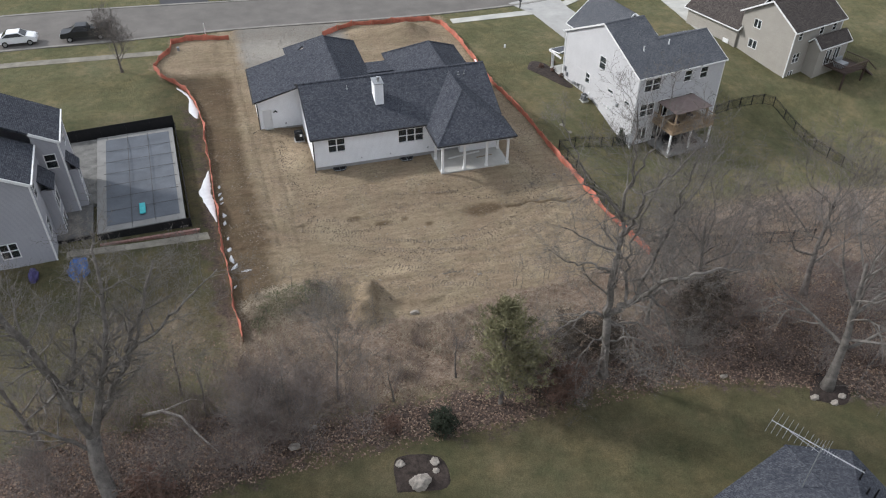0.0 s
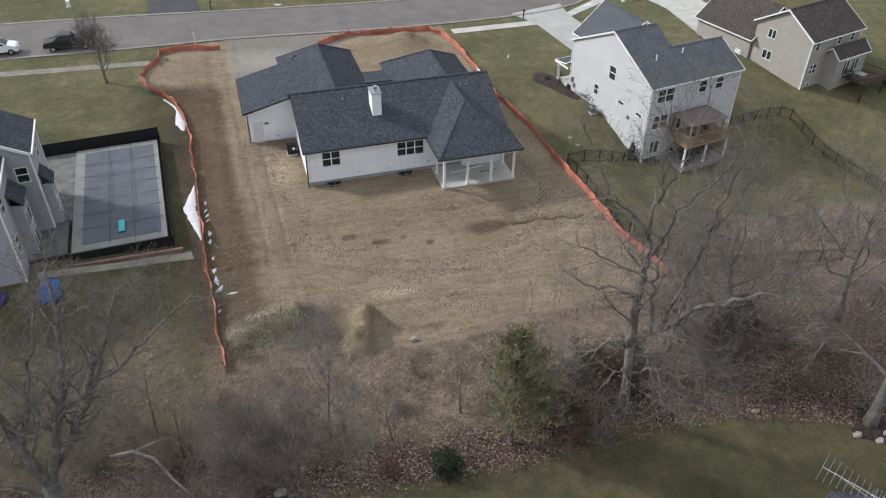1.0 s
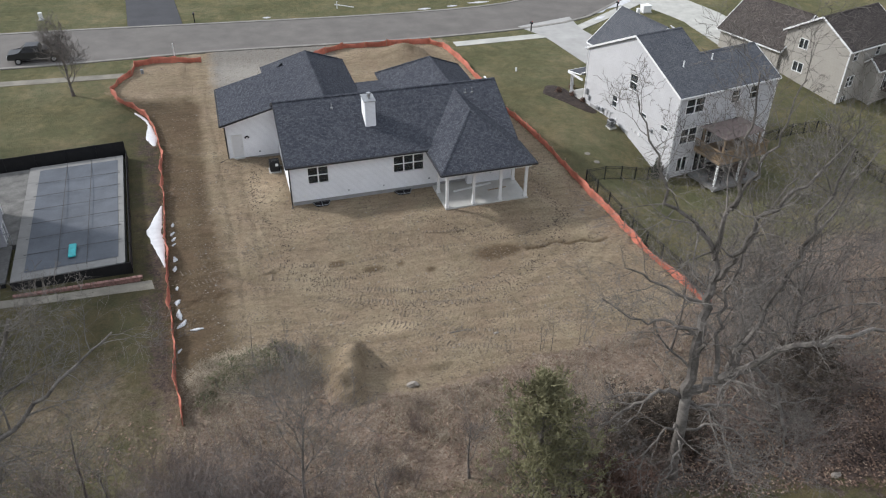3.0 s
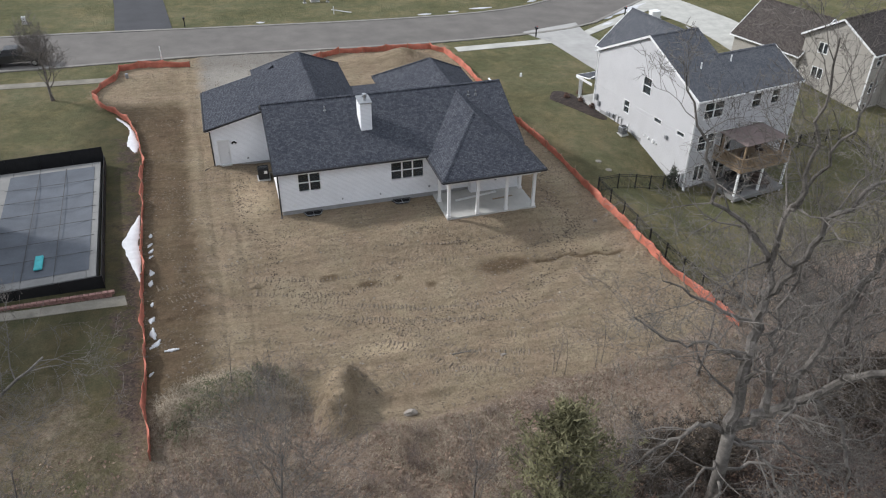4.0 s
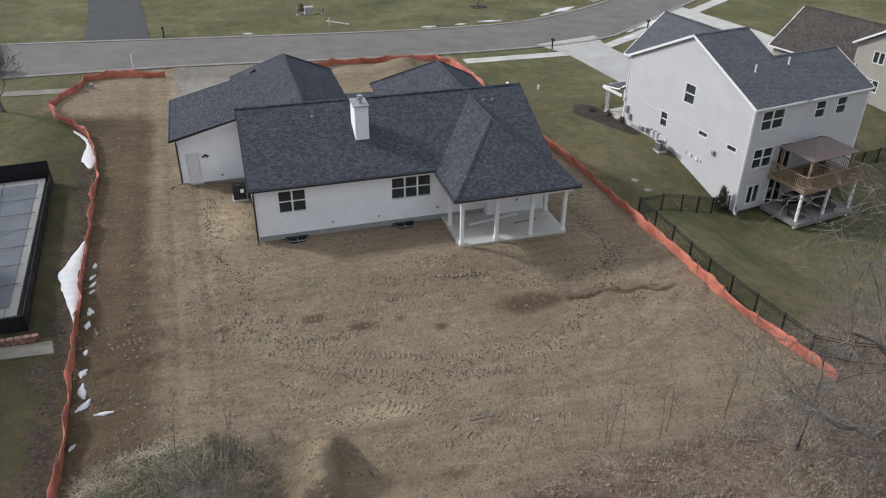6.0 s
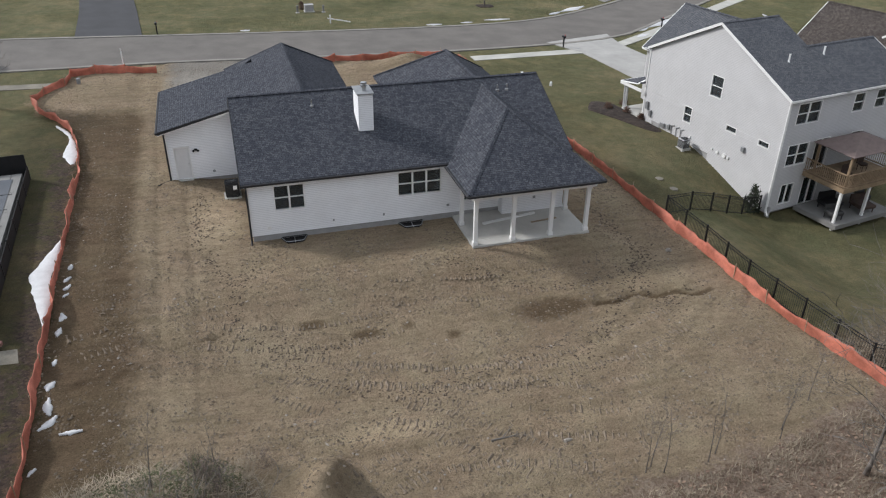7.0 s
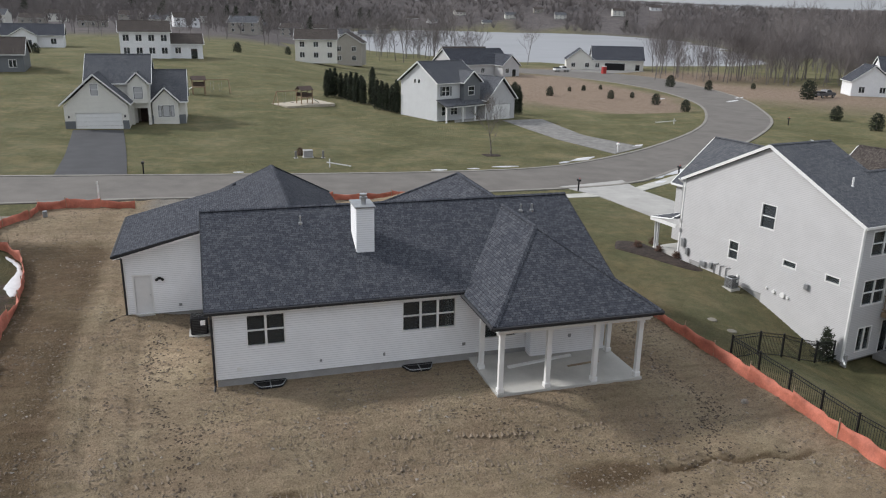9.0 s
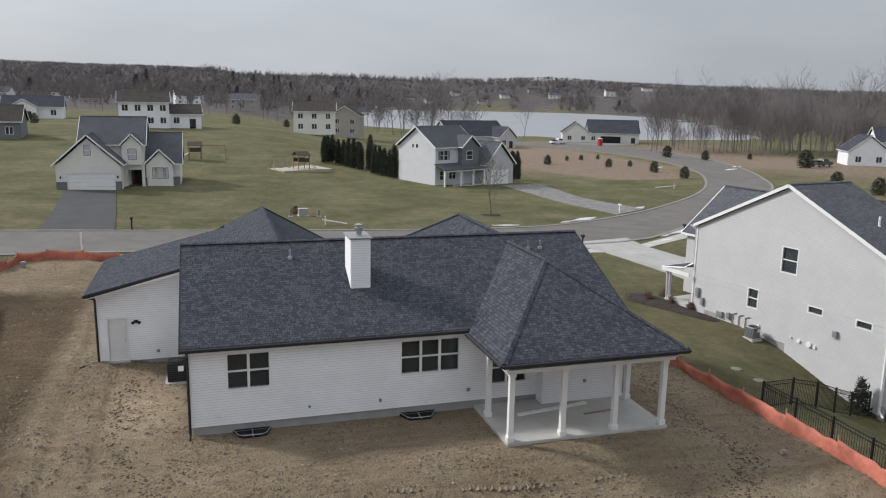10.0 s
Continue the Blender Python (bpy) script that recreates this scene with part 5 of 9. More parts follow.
def west_house():
    """Tall white house beside the pool: ridge away from the pool, in its own frame at its corner."""
    h = thing("house", "tall white-sided house with near-black shingle roof beside the pool", "house", 0, 0, 0)
    k = 0.55
    XR = -6.0
    za, zb = 7.8, 7.75
    ra, rb = za + k * (0.09 - XR), zb + k * (1.95 - XR)
    roof(h, [[(0.09, -0.1, za), (0.09, 6.0, za), (XR, 6.0, ra), (XR, -0.1, ra)], [(XR, -0.1, ra), (XR, 6.0, ra), (-12.1, 6.0, za), (-12.1, -0.1, za)],
             [(1.95, 5.95, zb), (1.95, 11.7, zb), (XR, 11.7, rb), (XR, 5.95, rb)], [(XR, 5.95, rb), (XR, 11.7, rb), (-13.9, 11.7, zb), (-13.9, 5.95, zb)]], "yyyy", "dark")
    ridge_cap(h, (XR, -0.1, ra), (XR, 6.0, ra))
    ridge_cap(h, (XR, 5.95, rb), (XR, 11.7, rb))
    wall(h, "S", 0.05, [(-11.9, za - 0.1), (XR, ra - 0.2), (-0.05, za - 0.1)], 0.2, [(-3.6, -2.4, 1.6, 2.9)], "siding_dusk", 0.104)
    window(h, "S", 0.05, -3.6, -2.4, 1.6, 2.9, 2, 2)
    we = [(0.9, 1.7, 5.9, 7.0), (1.2, 2.1, 2.2, 3.6), (3.2, 4.0, 2.0, 3.4)]
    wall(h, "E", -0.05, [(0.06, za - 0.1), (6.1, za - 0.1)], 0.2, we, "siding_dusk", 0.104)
    for w_ in we:
        window(h, "E", -0.05, *w_, 1, 2)
    wall(h, "S", 6.1, [(-0.05, zb + 0.9), (1.8, zb - 0.1)], 0.2, [(0.5, 1.3, 5.4, 6.6)], "siding_dusk", 0.104)
    window(h, "S", 6.1, 0.5, 1.3, 5.4, 6.6, 1, 2)
    wb = [(9.2, 10.0, 5.6, 6.8), (8.9, 10.3, 1.1, 3.2)]
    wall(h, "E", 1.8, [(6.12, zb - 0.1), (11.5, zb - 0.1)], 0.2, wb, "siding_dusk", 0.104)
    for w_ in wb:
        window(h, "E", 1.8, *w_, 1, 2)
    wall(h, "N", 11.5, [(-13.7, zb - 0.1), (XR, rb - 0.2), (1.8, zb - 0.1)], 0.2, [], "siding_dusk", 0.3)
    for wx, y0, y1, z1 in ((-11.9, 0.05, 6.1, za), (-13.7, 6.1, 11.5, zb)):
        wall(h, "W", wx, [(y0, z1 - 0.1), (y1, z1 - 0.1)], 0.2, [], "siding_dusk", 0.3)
    # unseen ceiling, added to darken the rooms below
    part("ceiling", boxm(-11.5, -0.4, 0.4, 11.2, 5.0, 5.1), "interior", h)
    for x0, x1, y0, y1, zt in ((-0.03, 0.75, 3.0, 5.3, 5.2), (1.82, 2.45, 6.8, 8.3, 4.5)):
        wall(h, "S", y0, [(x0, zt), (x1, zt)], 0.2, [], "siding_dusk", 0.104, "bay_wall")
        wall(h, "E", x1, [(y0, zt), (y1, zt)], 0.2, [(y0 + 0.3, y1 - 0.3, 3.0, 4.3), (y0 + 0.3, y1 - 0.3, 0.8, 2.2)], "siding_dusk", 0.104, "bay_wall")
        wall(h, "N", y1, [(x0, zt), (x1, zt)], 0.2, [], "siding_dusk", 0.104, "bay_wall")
        for a, b in ((3.0, 4.3), (0.8, 2.2)):
            window(h, "E", x1, y0 + 0.3, y1 - 0.3, a, b, 2, 1)
        part("bay_roof", slab(bmesh.new(), [(x0, y0 - 0.15, zt + 1.1), (x1 + 0.2, y0 - 0.15, zt + 0.1), (x1 + 0.2, y1 + 0.15, zt + 0.1), (x0, y1 + 0.15, zt + 1.1)], 0.1), "sh_dark_y", h)
    for xe, xr, y, z1, zr in ((0.09, XR, -0.12, za, ra), (-12.1, XR, -0.12, za, ra), (1.95, -0.05, 5.93, zb, zb + 1.1)):
        bar(h, "rake_board", (xe, y, z1 - 0.12), (xr, y, zr - 0.12), 0.06, 0.24, "trim")
    bar(h, "gutter", (0.15, -0.1, za - 0.1), (0.15, 6.0, za - 0.1), 0.12, 0.14, "trim")
    bar(h, "gutter", (2.01, 5.95, zb - 0.1), (2.01, 11.7, zb - 0.1), 0.12, 0.14, "trim")
    for x, y, z1 in ((-0.05, 0.05, za - 0.2), (1.8, 6.12, zb - 0.2), (1.8, 11.5, zb - 0.2)):
        corner(h, x, y, 0.2, z1)
    h.matrix_world = pose(-17.07, 52.82, 0.1, 0, 0, 4)
    return h


west_house()


def pool_yard():
    """Covered swimming pool, its deck, low black fence and terrace."""
    z = 1.12
    before = set(bpy.data.objects)
    p = thing("swimming_pool", "rectangular swimming pool under a grey mesh safety cover", "pool", -10.4, 63.2, z)
    co = 0.95
    X0, X1, Y0, Y1 = -13.0, -7.45, 56.1, 70.4
    for b in ((X0 - co, X0, Y0 - co, Y1 + co), (X1, X1 + co * 0.6, Y0 - co, Y1 + co), (X0, X1, Y0 - co, Y0), (X0, X1, Y1, Y1 + co)):
        nseg = 6 if b[3] - b[2] > 5 else 3
        for i in range(nseg):
            if b[3] - b[2] > 5:
                a0, a1 = b[2] + (b[3] - b[2]) * i / nseg, b[2] + (b[3] - b[2]) * (i + 1) / nseg
                part("coping_slab", boxm(b[0] + 0.004, b[1] - 0.004, a0 + 0.006, a1 - 0.006, z - 0.7, z, bevel=0.015), "coping", p)
            else:
                a0, a1 = b[0] + (b[1] - b[0]) * i / nseg, b[0] + (b[1] - b[0]) * (i + 1) / nseg
                part("coping_slab", boxm(a0 + 0.006, a1 - 0.006, b[2] + 0.004, b[3] - 0.004, z - 0.7, z, bevel=0.015), "coping", p)
    # sagging cover
    n, m = 16, 36
    vs, fs = [], []
    for j in range(m + 1):
        for i in range(n + 1):
            u, v = i / n, j / m
            sag = 0.22 * math.sin(math.pi * u) * math.sin(math.pi * v) ** 0.6 + 0.015 * abs(math.sin(u * 3 * math.pi)) + 0.015 * abs(math.sin(v * 7 * math.pi))
            vs.append((X0 - 0.15 + (X1 - X0 + 0.3) * u, Y0 - 0.15 + (Y1 - Y0 + 0.3) * v, z + 0.03 - sag * min(1, 10 * min(u, 1 - u, v, 1 - v))))
    for j in range(m):
        for i in range(n):
            fs.append((j * (n + 1) + i, j * (n + 1) + i + 1, (j + 1) * (n + 1) + i + 1, (j + 1) * (n + 1) + i))
    cov = raw("cover", vs, fs, "cover", p, "grey mesh safety cover", smooth=True)
    for i in range(1, 3):
        x = X0 + (X1 - X0) * i / 3
        bar(cov, "strap", (x, Y0 - 0.35, z + 0.025), (x, Y1 + 0.35, z + 0.025), 0.045, 0.012, "dark_grey")
    for j in range(1, 7):
        y = Y0 + (Y1 - Y0) * j / 7
        bar(cov, "strap", (X0 - 0.35, y, z + 0.028), (X1 + 0.35, y, z + 0.028), 0.045, 0.012, "dark_grey")
    tagged(part("pool_float", boxm(-10.5, -10.0, 56.8, 58.4, z + 0.03, z + 0.16, bevel=0.05), "teal"), "turquoise foam float lying on the pool cover", "pool float")
    # terrace between house and pool
    tagged(part("terrace", boxm(-17.4, X0 - co - 0.01, 60.0, 71.4, -0.2, 0.98), "paver"), "grey paver terrace beside the pool", "terrace", kind="structure")
    dk = thing("terrace_deck", "grey weathered timber platform with a railing beside the pool", "deck", -15.9, 58, 1)
    for i in range(16):
        part("deck_board", boxm(-17.35, -14.25, 55.4 + 0.28 * i, 55.66 + 0.28 * i, 0.9, 1.02), "deck_grey", dk)
    bar(dk, "rail", (-15.9, 60.0, 1.95), (-14.2, 60.0, 1.95), 0.06, 0.06, "grey_metal")
    for i in range(8):
        x = -15.9 + 0.24 * i
        part("baluster", boxm(x - 0.02, x + 0.02, 59.98, 60.02, 1.02, 1.95), "grey_metal", dk)
    part("skirt", boxm(-17.3, -14.3, 55.36, 55.4, 0.2, 0.9), "black_wall", dk)
    # solid black fence on three sides
    f = thing("pool_fence", "solid black screening fence round the pool yard", "fence", -10, 72.4, 0.4)
    def run(a, b, z0, z1, step):
        n = max(1, round(math.hypot(b[0] - a[0], b[1] - a[1]) / step))
        for i in range(n):
            p0 = (a[0] + (b[0] - a[0]) * i / n, a[1] + (b[1] - a[1]) * i / n)
            p1 = (a[0] + (b[0] - a[0]) * (i + 1) / n, a[1] + (b[1] - a[1]) * (i + 1) / n)
            bar(f, "fence_panel", (p0[0], p0[1], (z0 + z1) / 2), (p1[0], p1[1], (z0 + z1) / 2), 0.03, z1 - z0, "black_wall")
            part("fence_post", boxm(p0[0] - 0.045, p0[0] + 0.045, p0[1] - 0.045, p0[1] + 0.045, z0 - 0.2, z1 + 0.03), "black_metal", f)
    run((-18.1, 71.6), (-6.65, 71.9), 0.3, 2.1, 2.3)
    run((-6.65, 71.9), (-6.55, 54.9), 0.3, 1.3, 2.4)
    run((-6.55, 54.9), (-13.9, 54.9), 0.3, 1.2, 2.4)
    turn = pose(-10.8, 63.3, 0, 0, 0, 2.8) @ pose(10.15, -63.3, 0)
    for ob in set(bpy.data.objects) - before:
        if ob.parent is None:
            ob.matrix_world = turn @ ob.matrix_world
    # low block wall and path beyond the fence
    w = thing("block_wall", "low reddish brick-block border wall below the pool fence", "wall", -9, 54.2, 0.4)
    for j in range(2):
        for i in range(22):
            x = -14.2 + 0.36 * i + (0.18 if j else 0)
            part("brick", boxm(x + 0.01, x + 0.34, 53.95, 54.2, 0.32 + 0.18 * j, 0.49 + 0.18 * j, bevel=0.015), "brick", w)
    strip("path", [(-16.5, 53.8), (-11, 53.7), (-5.6, 54.0)], [(-16.5, 53.0), (-11, 52.9), (-5.4, 53.0)], "old_walk", 0.03, 14, 1, "old concrete path below the pool", "path")
    for x, mt, r, lab in ((-15.4, "blue", 1.0, "crumpled blue tarpaulin over a heap on the grass"), (-18.6, "purple", 0.5, "dark purple tarpaulin bundle on the grass")):
        bm = blob(bmesh.new(), (x, 50.9, land(x, 50.9) + 0.3), r * 0.75, r * 1.4, 0.5, x, 0.35, 3)
        tagged(part("tarpaulin", bm, mt), lab, "tarpaulin")


pool_yard()


# ---------- fences ----------
FW = [(-0.9, 93.6), (-4.2, 94.2), (-7.7, 94.4), (-8.0, 90.6), (-10.1, 87.9), (-9.2, 84.8), (-6.6, 81.2), (-5.4, 76.5), (-5.1, 73.4), (-4.8, 66.5), (-4.75, 62), (-4.65, 57.5), (-4.4, 50.4), (-4.2, 46.0), (-4.0, 41.5), (-3.8, 39.8)]
FE = [(10.5, 92.2), (14.5, 94.8), (20, 94.6), (25.9, 94.3), (26.9, 88), (27.0, 82), (26.95, 76), (27.6, 69.8), (28.0, 64.7), (28.0, 57.8), (28.3, 54.9), (28.4, 51.3), (28.45, 48.9), (28.9, 45.2), (29.4, 41.8)]


def silt_fence(line, label, seed, sag=0.12):
    rng = random.Random(seed)
    f = thing("construction_fence", label, "fence", *line[0], land(*line[0]))
    pts = resample(line, max(2, int(sum(math.hypot(b[0] - a[0], b[1] - a[1]) for a, b in zip(line, line[1:])) / 2.4)))
    for a, b in zip(pts, pts[1:]):
        n = 9
        vs, fs = [], []
        h0, h1 = 0.72 + rng.uniform(-sag, sag), 0.72 + rng.uniform(-sag, sag)
        lean = rng.uniform(-0.22, 0.22)
        nx, ny = b[1] - a[1], a[0] - b[0]
        L = math.hypot(nx, ny)
        nx, ny = nx / L, ny / L
        for i in range(n):
            u = i / (n - 1)
            x, y = a[0] + (b[0] - a[0]) * u, a[1] + (b[1] - a[1]) * u
            h = h0 + (h1 - h0) * u - sag * math.sin(math.pi * u) + rng.uniform(-0.04, 0.04)
            g = land(x, y)
            for k in range(4):
                v = k / 3
                off = (lean * v + 0.06 * math.sin(u * 9 + v * 5 + seed)) * math.sin(math.pi * u) + rng.uniform(-0.015, 0.015)
                for t in (0.012, -0.012):
                    vs.append((x + nx * (off + t), y + ny * (off + t), g - 0.05 + h * v))
        for i in range(n - 1):
            for k in range(3):
                q = i * 8 + k * 2
                fs.append((q, q + 8, q + 10, q + 2))
                fs.append((q + 1, q + 3, q + 11, q + 9))
            q = i * 8 + 6
            fs.append((q, q + 8, q + 9, q + 1))
        raw("fence_panel", vs, fs, "orange", f, smooth=True)
        part("stake", tubem((a[0], a[1], land(*a) - 0.1), (a[0] + rng.uniform(-0.08, 0.08), a[1] + rng.uniform(-0.08, 0.08), land(*a) + h0 + 0.12), 0.025, n=4), "stake", f)
    return f


silt_fence(FW, "sagging orange fabric construction fence along bare soil", 3)
silt_fence(FE, "orange fabric construction fence between soil and lawn", 8)


PICKET = bpy.data.meshes.new("picket")
bm = boxm(-0.0065, 0.0065, -0.0065, 0.0065, 0.06, 1.23)
bm.to_mesh(PICKET)
bm.free()
PICKET.materials.append(M["black_metal"])


def picket_fence(line, h=1.25, label="black metal picket fence on the lawn"):
    f = thing("picket_fence", label, "fence", *line[0], land(*line[0]))
    L = sum(math.hypot(b[0] - a[0], b[1] - a[1]) for a, b in zip(line, line[1:]))
    pts = resample(line, max(2, int(L / 1.83) + 1))
    for i, a in enumerate(pts):
        g = land(*a)
        bm = boxm(a[0] - 0.035, a[0] + 0.035, a[1] - 0.035, a[1] + 0.035, g - 0.1, g + h + 0.06)
        part("post", bm, "black_metal", f)
        if i + 1 == len(pts):
            break
        b = pts[i + 1]
        gb = land(*b)
        for z in (0.12, h - 0.18, h - 0.02):
            bar(f, "rail", (a[0], a[1], g + z), (b[0], b[1], gb + z), 0.025, 0.035, "black_metal")
        for k in range(1, 16):
            u = k / 16
            x, y, z = a[0] + (b[0] - a[0]) * u, a[1] + (b[1] - a[1]) * u, g + (gb - g) * u
            ob = new("picket", PICKET)
            ob.parent = f
            ob.matrix_parent_inverse = f.matrix_world.inverted()
            ob.matrix_world = Matrix.Translation((x, y, z))
    return f


picket_fence([(37.7, 61.9), (35.6, 61.2), (33.5, 60.3), (31.5, 59.6), (28.6, 59.1), (28.8, 55.2), (28.8, 51.5), (29.1, 47.9), (29.6, 43.5), (34, 41.5), (44, 40)])
picket_fence([(50.2, 64.6), (59.1, 66.6), (59.6, 63.2), (59.4, 57.7), (60.4, 52.5)])


# ---------- vegetation ----------
def add_tube(V, F, pts, radii, n):
    base = len(V)
    ref = Vector((0.31, 0.87, 0.23))
    for i, (p, r) in enumerate(zip(pts, radii)):
        d = (pts[min(i + 1, len(pts) - 1)] - pts[max(i - 1, 0)]).normalized()
        s = d.cross(ref).normalized()
        t = d.cross(s)
        for k in range(n):
            a = 2 * math.pi * k / n
            V.append(p + s * (r * math.cos(a)) + t * (r * math.sin(a)))
    for i in range(len(pts) - 1):
        for k in range(n):
            F.append((base + i * n + k, base + i * n + (k + 1) % n, base + (i + 1) * n + (k + 1) % n, base + (i + 1) * n + k))
    F.append(tuple(base + k for k in range(n))[::-1])
    F.append(tuple(base + (len(pts) - 1) * n + k for k in range(n)))


def limb(V, F, rng, p, d, length, r, level, kids, sides, up=0.12, wig=0.22, rmin=0.008, spread=(28, 62), drop=(0.45, 0.75), keep=0.18):
    n = max(2, 6 - level)
    pts, rad = [p.copy()], [r]
    d = d.normalized()
    for i in range(n):
        d = (d + Vector((rng.uniform(-wig, wig), rng.uniform(-wig, wig), rng.uniform(-wig, wig) + up))).normalized()
        p = p + d * (length / n)
        pts.append(p.copy())
        rad.append(max(rmin * 0.6, r * (1 - (1 - keep) * (i + 1) / n)))
    add_tube(V, F, pts, rad, sides[min(level, len(sides) - 1)])
    if level < len(kids):
        c = kids[level]
        for k in range(c):
            u = 0.30 + 0.70 * (k + rng.random()) / c
            j = min(n - 1, int(u * n))
            f = u * n - j
            q = pts[j].lerp(pts[j + 1], min(1, f))
            rr = max(rmin, (rad[j] + (rad[j + 1] - rad[j]) * min(1, f)) * rng.uniform(0.5, 0.75))
            ax = (pts[j + 1] - pts[j]).normalized()
            side = ax.orthogonal().normalized()
            side.rotate(Matrix.Rotation(rng.uniform(0, 2 * math.pi), 3, ax))
            ang = radians(rng.uniform(*spread))
            nd = ax * math.cos(ang) + side * math.sin(ang)
            limb(V, F, rng, q, nd, length * rng.uniform(*drop) * (1.15 - 0.45 * u), rr, level + 1, kids, sides, up, wig, rmin, spread, drop, keep)


def bare_tree(x, y, height, r, seed, kids=(8, 7, 6, 4), lean=(0, 0), bark="bark", label="tall leafless deciduous tree in the wood strip", trunk_share=0.62, spread=(28, 62), group="bare trees", rmin=0.010, up=0.10):
    rng = random.Random(seed)
    t = thing("tree", label, "tree", x, y, land(x, y), group)
    V, F = [], []
    g = Vector((x, y, land(x, y) - 0.2))
    # root flare and trunk
    H = height * trunk_share
    pts, rad = [], []
    n = 8
    p, d = g.copy(), Vector((lean[0], lean[1], 1)).normalized()
    for i in range(n + 1):
        u = i / n
        pts.append(p.copy())
        rad.append(r * (1.55 - 0.55 * min(1, u * 6)) * (1 - 0.72 * u))
        d = (d + Vector((rng.uniform(-0.09, 0.09), rng.uniform(-0.09, 0.09), 0.03))).normalized()
        p = p + d * (H / n)
    TV, TF = [], []
    add_tube(TV, TF, pts, rad, 9)
    raw("trunk", TV, TF, bark, t, smooth=True)
    c = kids[0]
    for k in range(c):
        u = 0.30 + 0.70 * (k + rng.random() * 0.8) / c
        j = min(n - 1, int(u * n))
        q = pts[j].lerp(pts[j + 1], u * n - j)
        az = k * 2.4 + rng.uniform(-0.5, 0.5)
        ang = radians(rng.uniform(*spread)) * (1.15 - 0.5 * u)
        nd = Vector((math.cos(az) * math.sin(ang), math.sin(az) * math.sin(ang), math.cos(ang)))
        limb(V, F, rng, q, nd, height * rng.uniform(0.34, 0.50) * (1.2 - 0.45 * u), rad[j] * rng.uniform(0.36, 0.55), 1, kids, (9, 6, 4, 3, 3), up, 0.38, rmin)
    raw("crown", V, F, "limb_bark" if bark == "pale_bark" else bark, t)
    return t


def guided_tree(trunk, radii, limbs, seed, label, twigs=1.0, reach=3.6):
    """A large tree: a trunk, crooked main limbs (points, first and last radius) and fine twigs off them."""
    rng = random.Random(seed)
    x, y, _ = trunk[0]
    t = thing("tree", label, "tree", x, y, land(x, y), "bare trees")
    TV, TF = [], []
    base = Vector((x, y, land(x, y) - 0.25))
    add_tube(TV, TF, [base] + [Vector(p) for p in trunk[1:]], radii, 10)
    raw("trunk", TV, TF, "pale_bark", t, smooth=True)
    for line, r0, r1 in limbs:
        V, F = [], []
        P = [Vector(p) for p in line]
        pts = []
        for i in range(len(P) - 1):
            p0, p1, p2, p3 = P[max(0, i - 1)], P[i], P[i + 1], P[min(len(P) - 1, i + 2)]
            for k in range(4):
                u = k / 4
                q = 0.5 * (2 * p1 + (p2 - p0) * u + (2 * p0 - 5 * p1 + 4 * p2 - p3) * u * u + (3 * p1 - p0 - 3 * p2 + p3) * u ** 3)
                w = 0.0 if i + k == 0 else 0.13
                pts.append(q + Vector((rng.uniform(-w, w), rng.uniform(-w, w), rng.uniform(-w, w))))
        pts.append(P[-1])
        m = len(pts) - 1
        rad = [r0 + (r1 - r0) * (i / m) ** 0.8 for i in range(m + 1)]
        add_tube(V, F, pts, rad, 7)
        L = sum((pts[i + 1] - pts[i]).length for i in range(m))
        c = max(4, int(L * 1.7 * twigs))
        for k in range(c):
            u = 0.16 + 0.84 * (k + rng.random()) / c
            j = min(m - 1, int(u * m))
            q = pts[j].lerp(pts[j + 1], min(1, u * m - j))
            ax = (pts[j + 1] - pts[j]).normalized()
            side = ax.orthogonal().normalized()
            side.rotate(Matrix.Rotation(rng.uniform(0, 6.28), 3, ax))
            ang = radians(rng.uniform(28, 70))
            rr = max(0.016, rad[j] * rng.uniform(0.22, 0.5))
            limb(V, F, rng, q, ax * math.cos(ang) + side * math.sin(ang), reach * rng.uniform(0.4, 1.0) * (1.1 - 0.4 * u), rr, 1, (0, 6, 4, 2), (6, 5, 4, 3, 3), 0.05, 0.34, 0.007)
        raw("limb", V, F, "limb_bark", t)
    return t


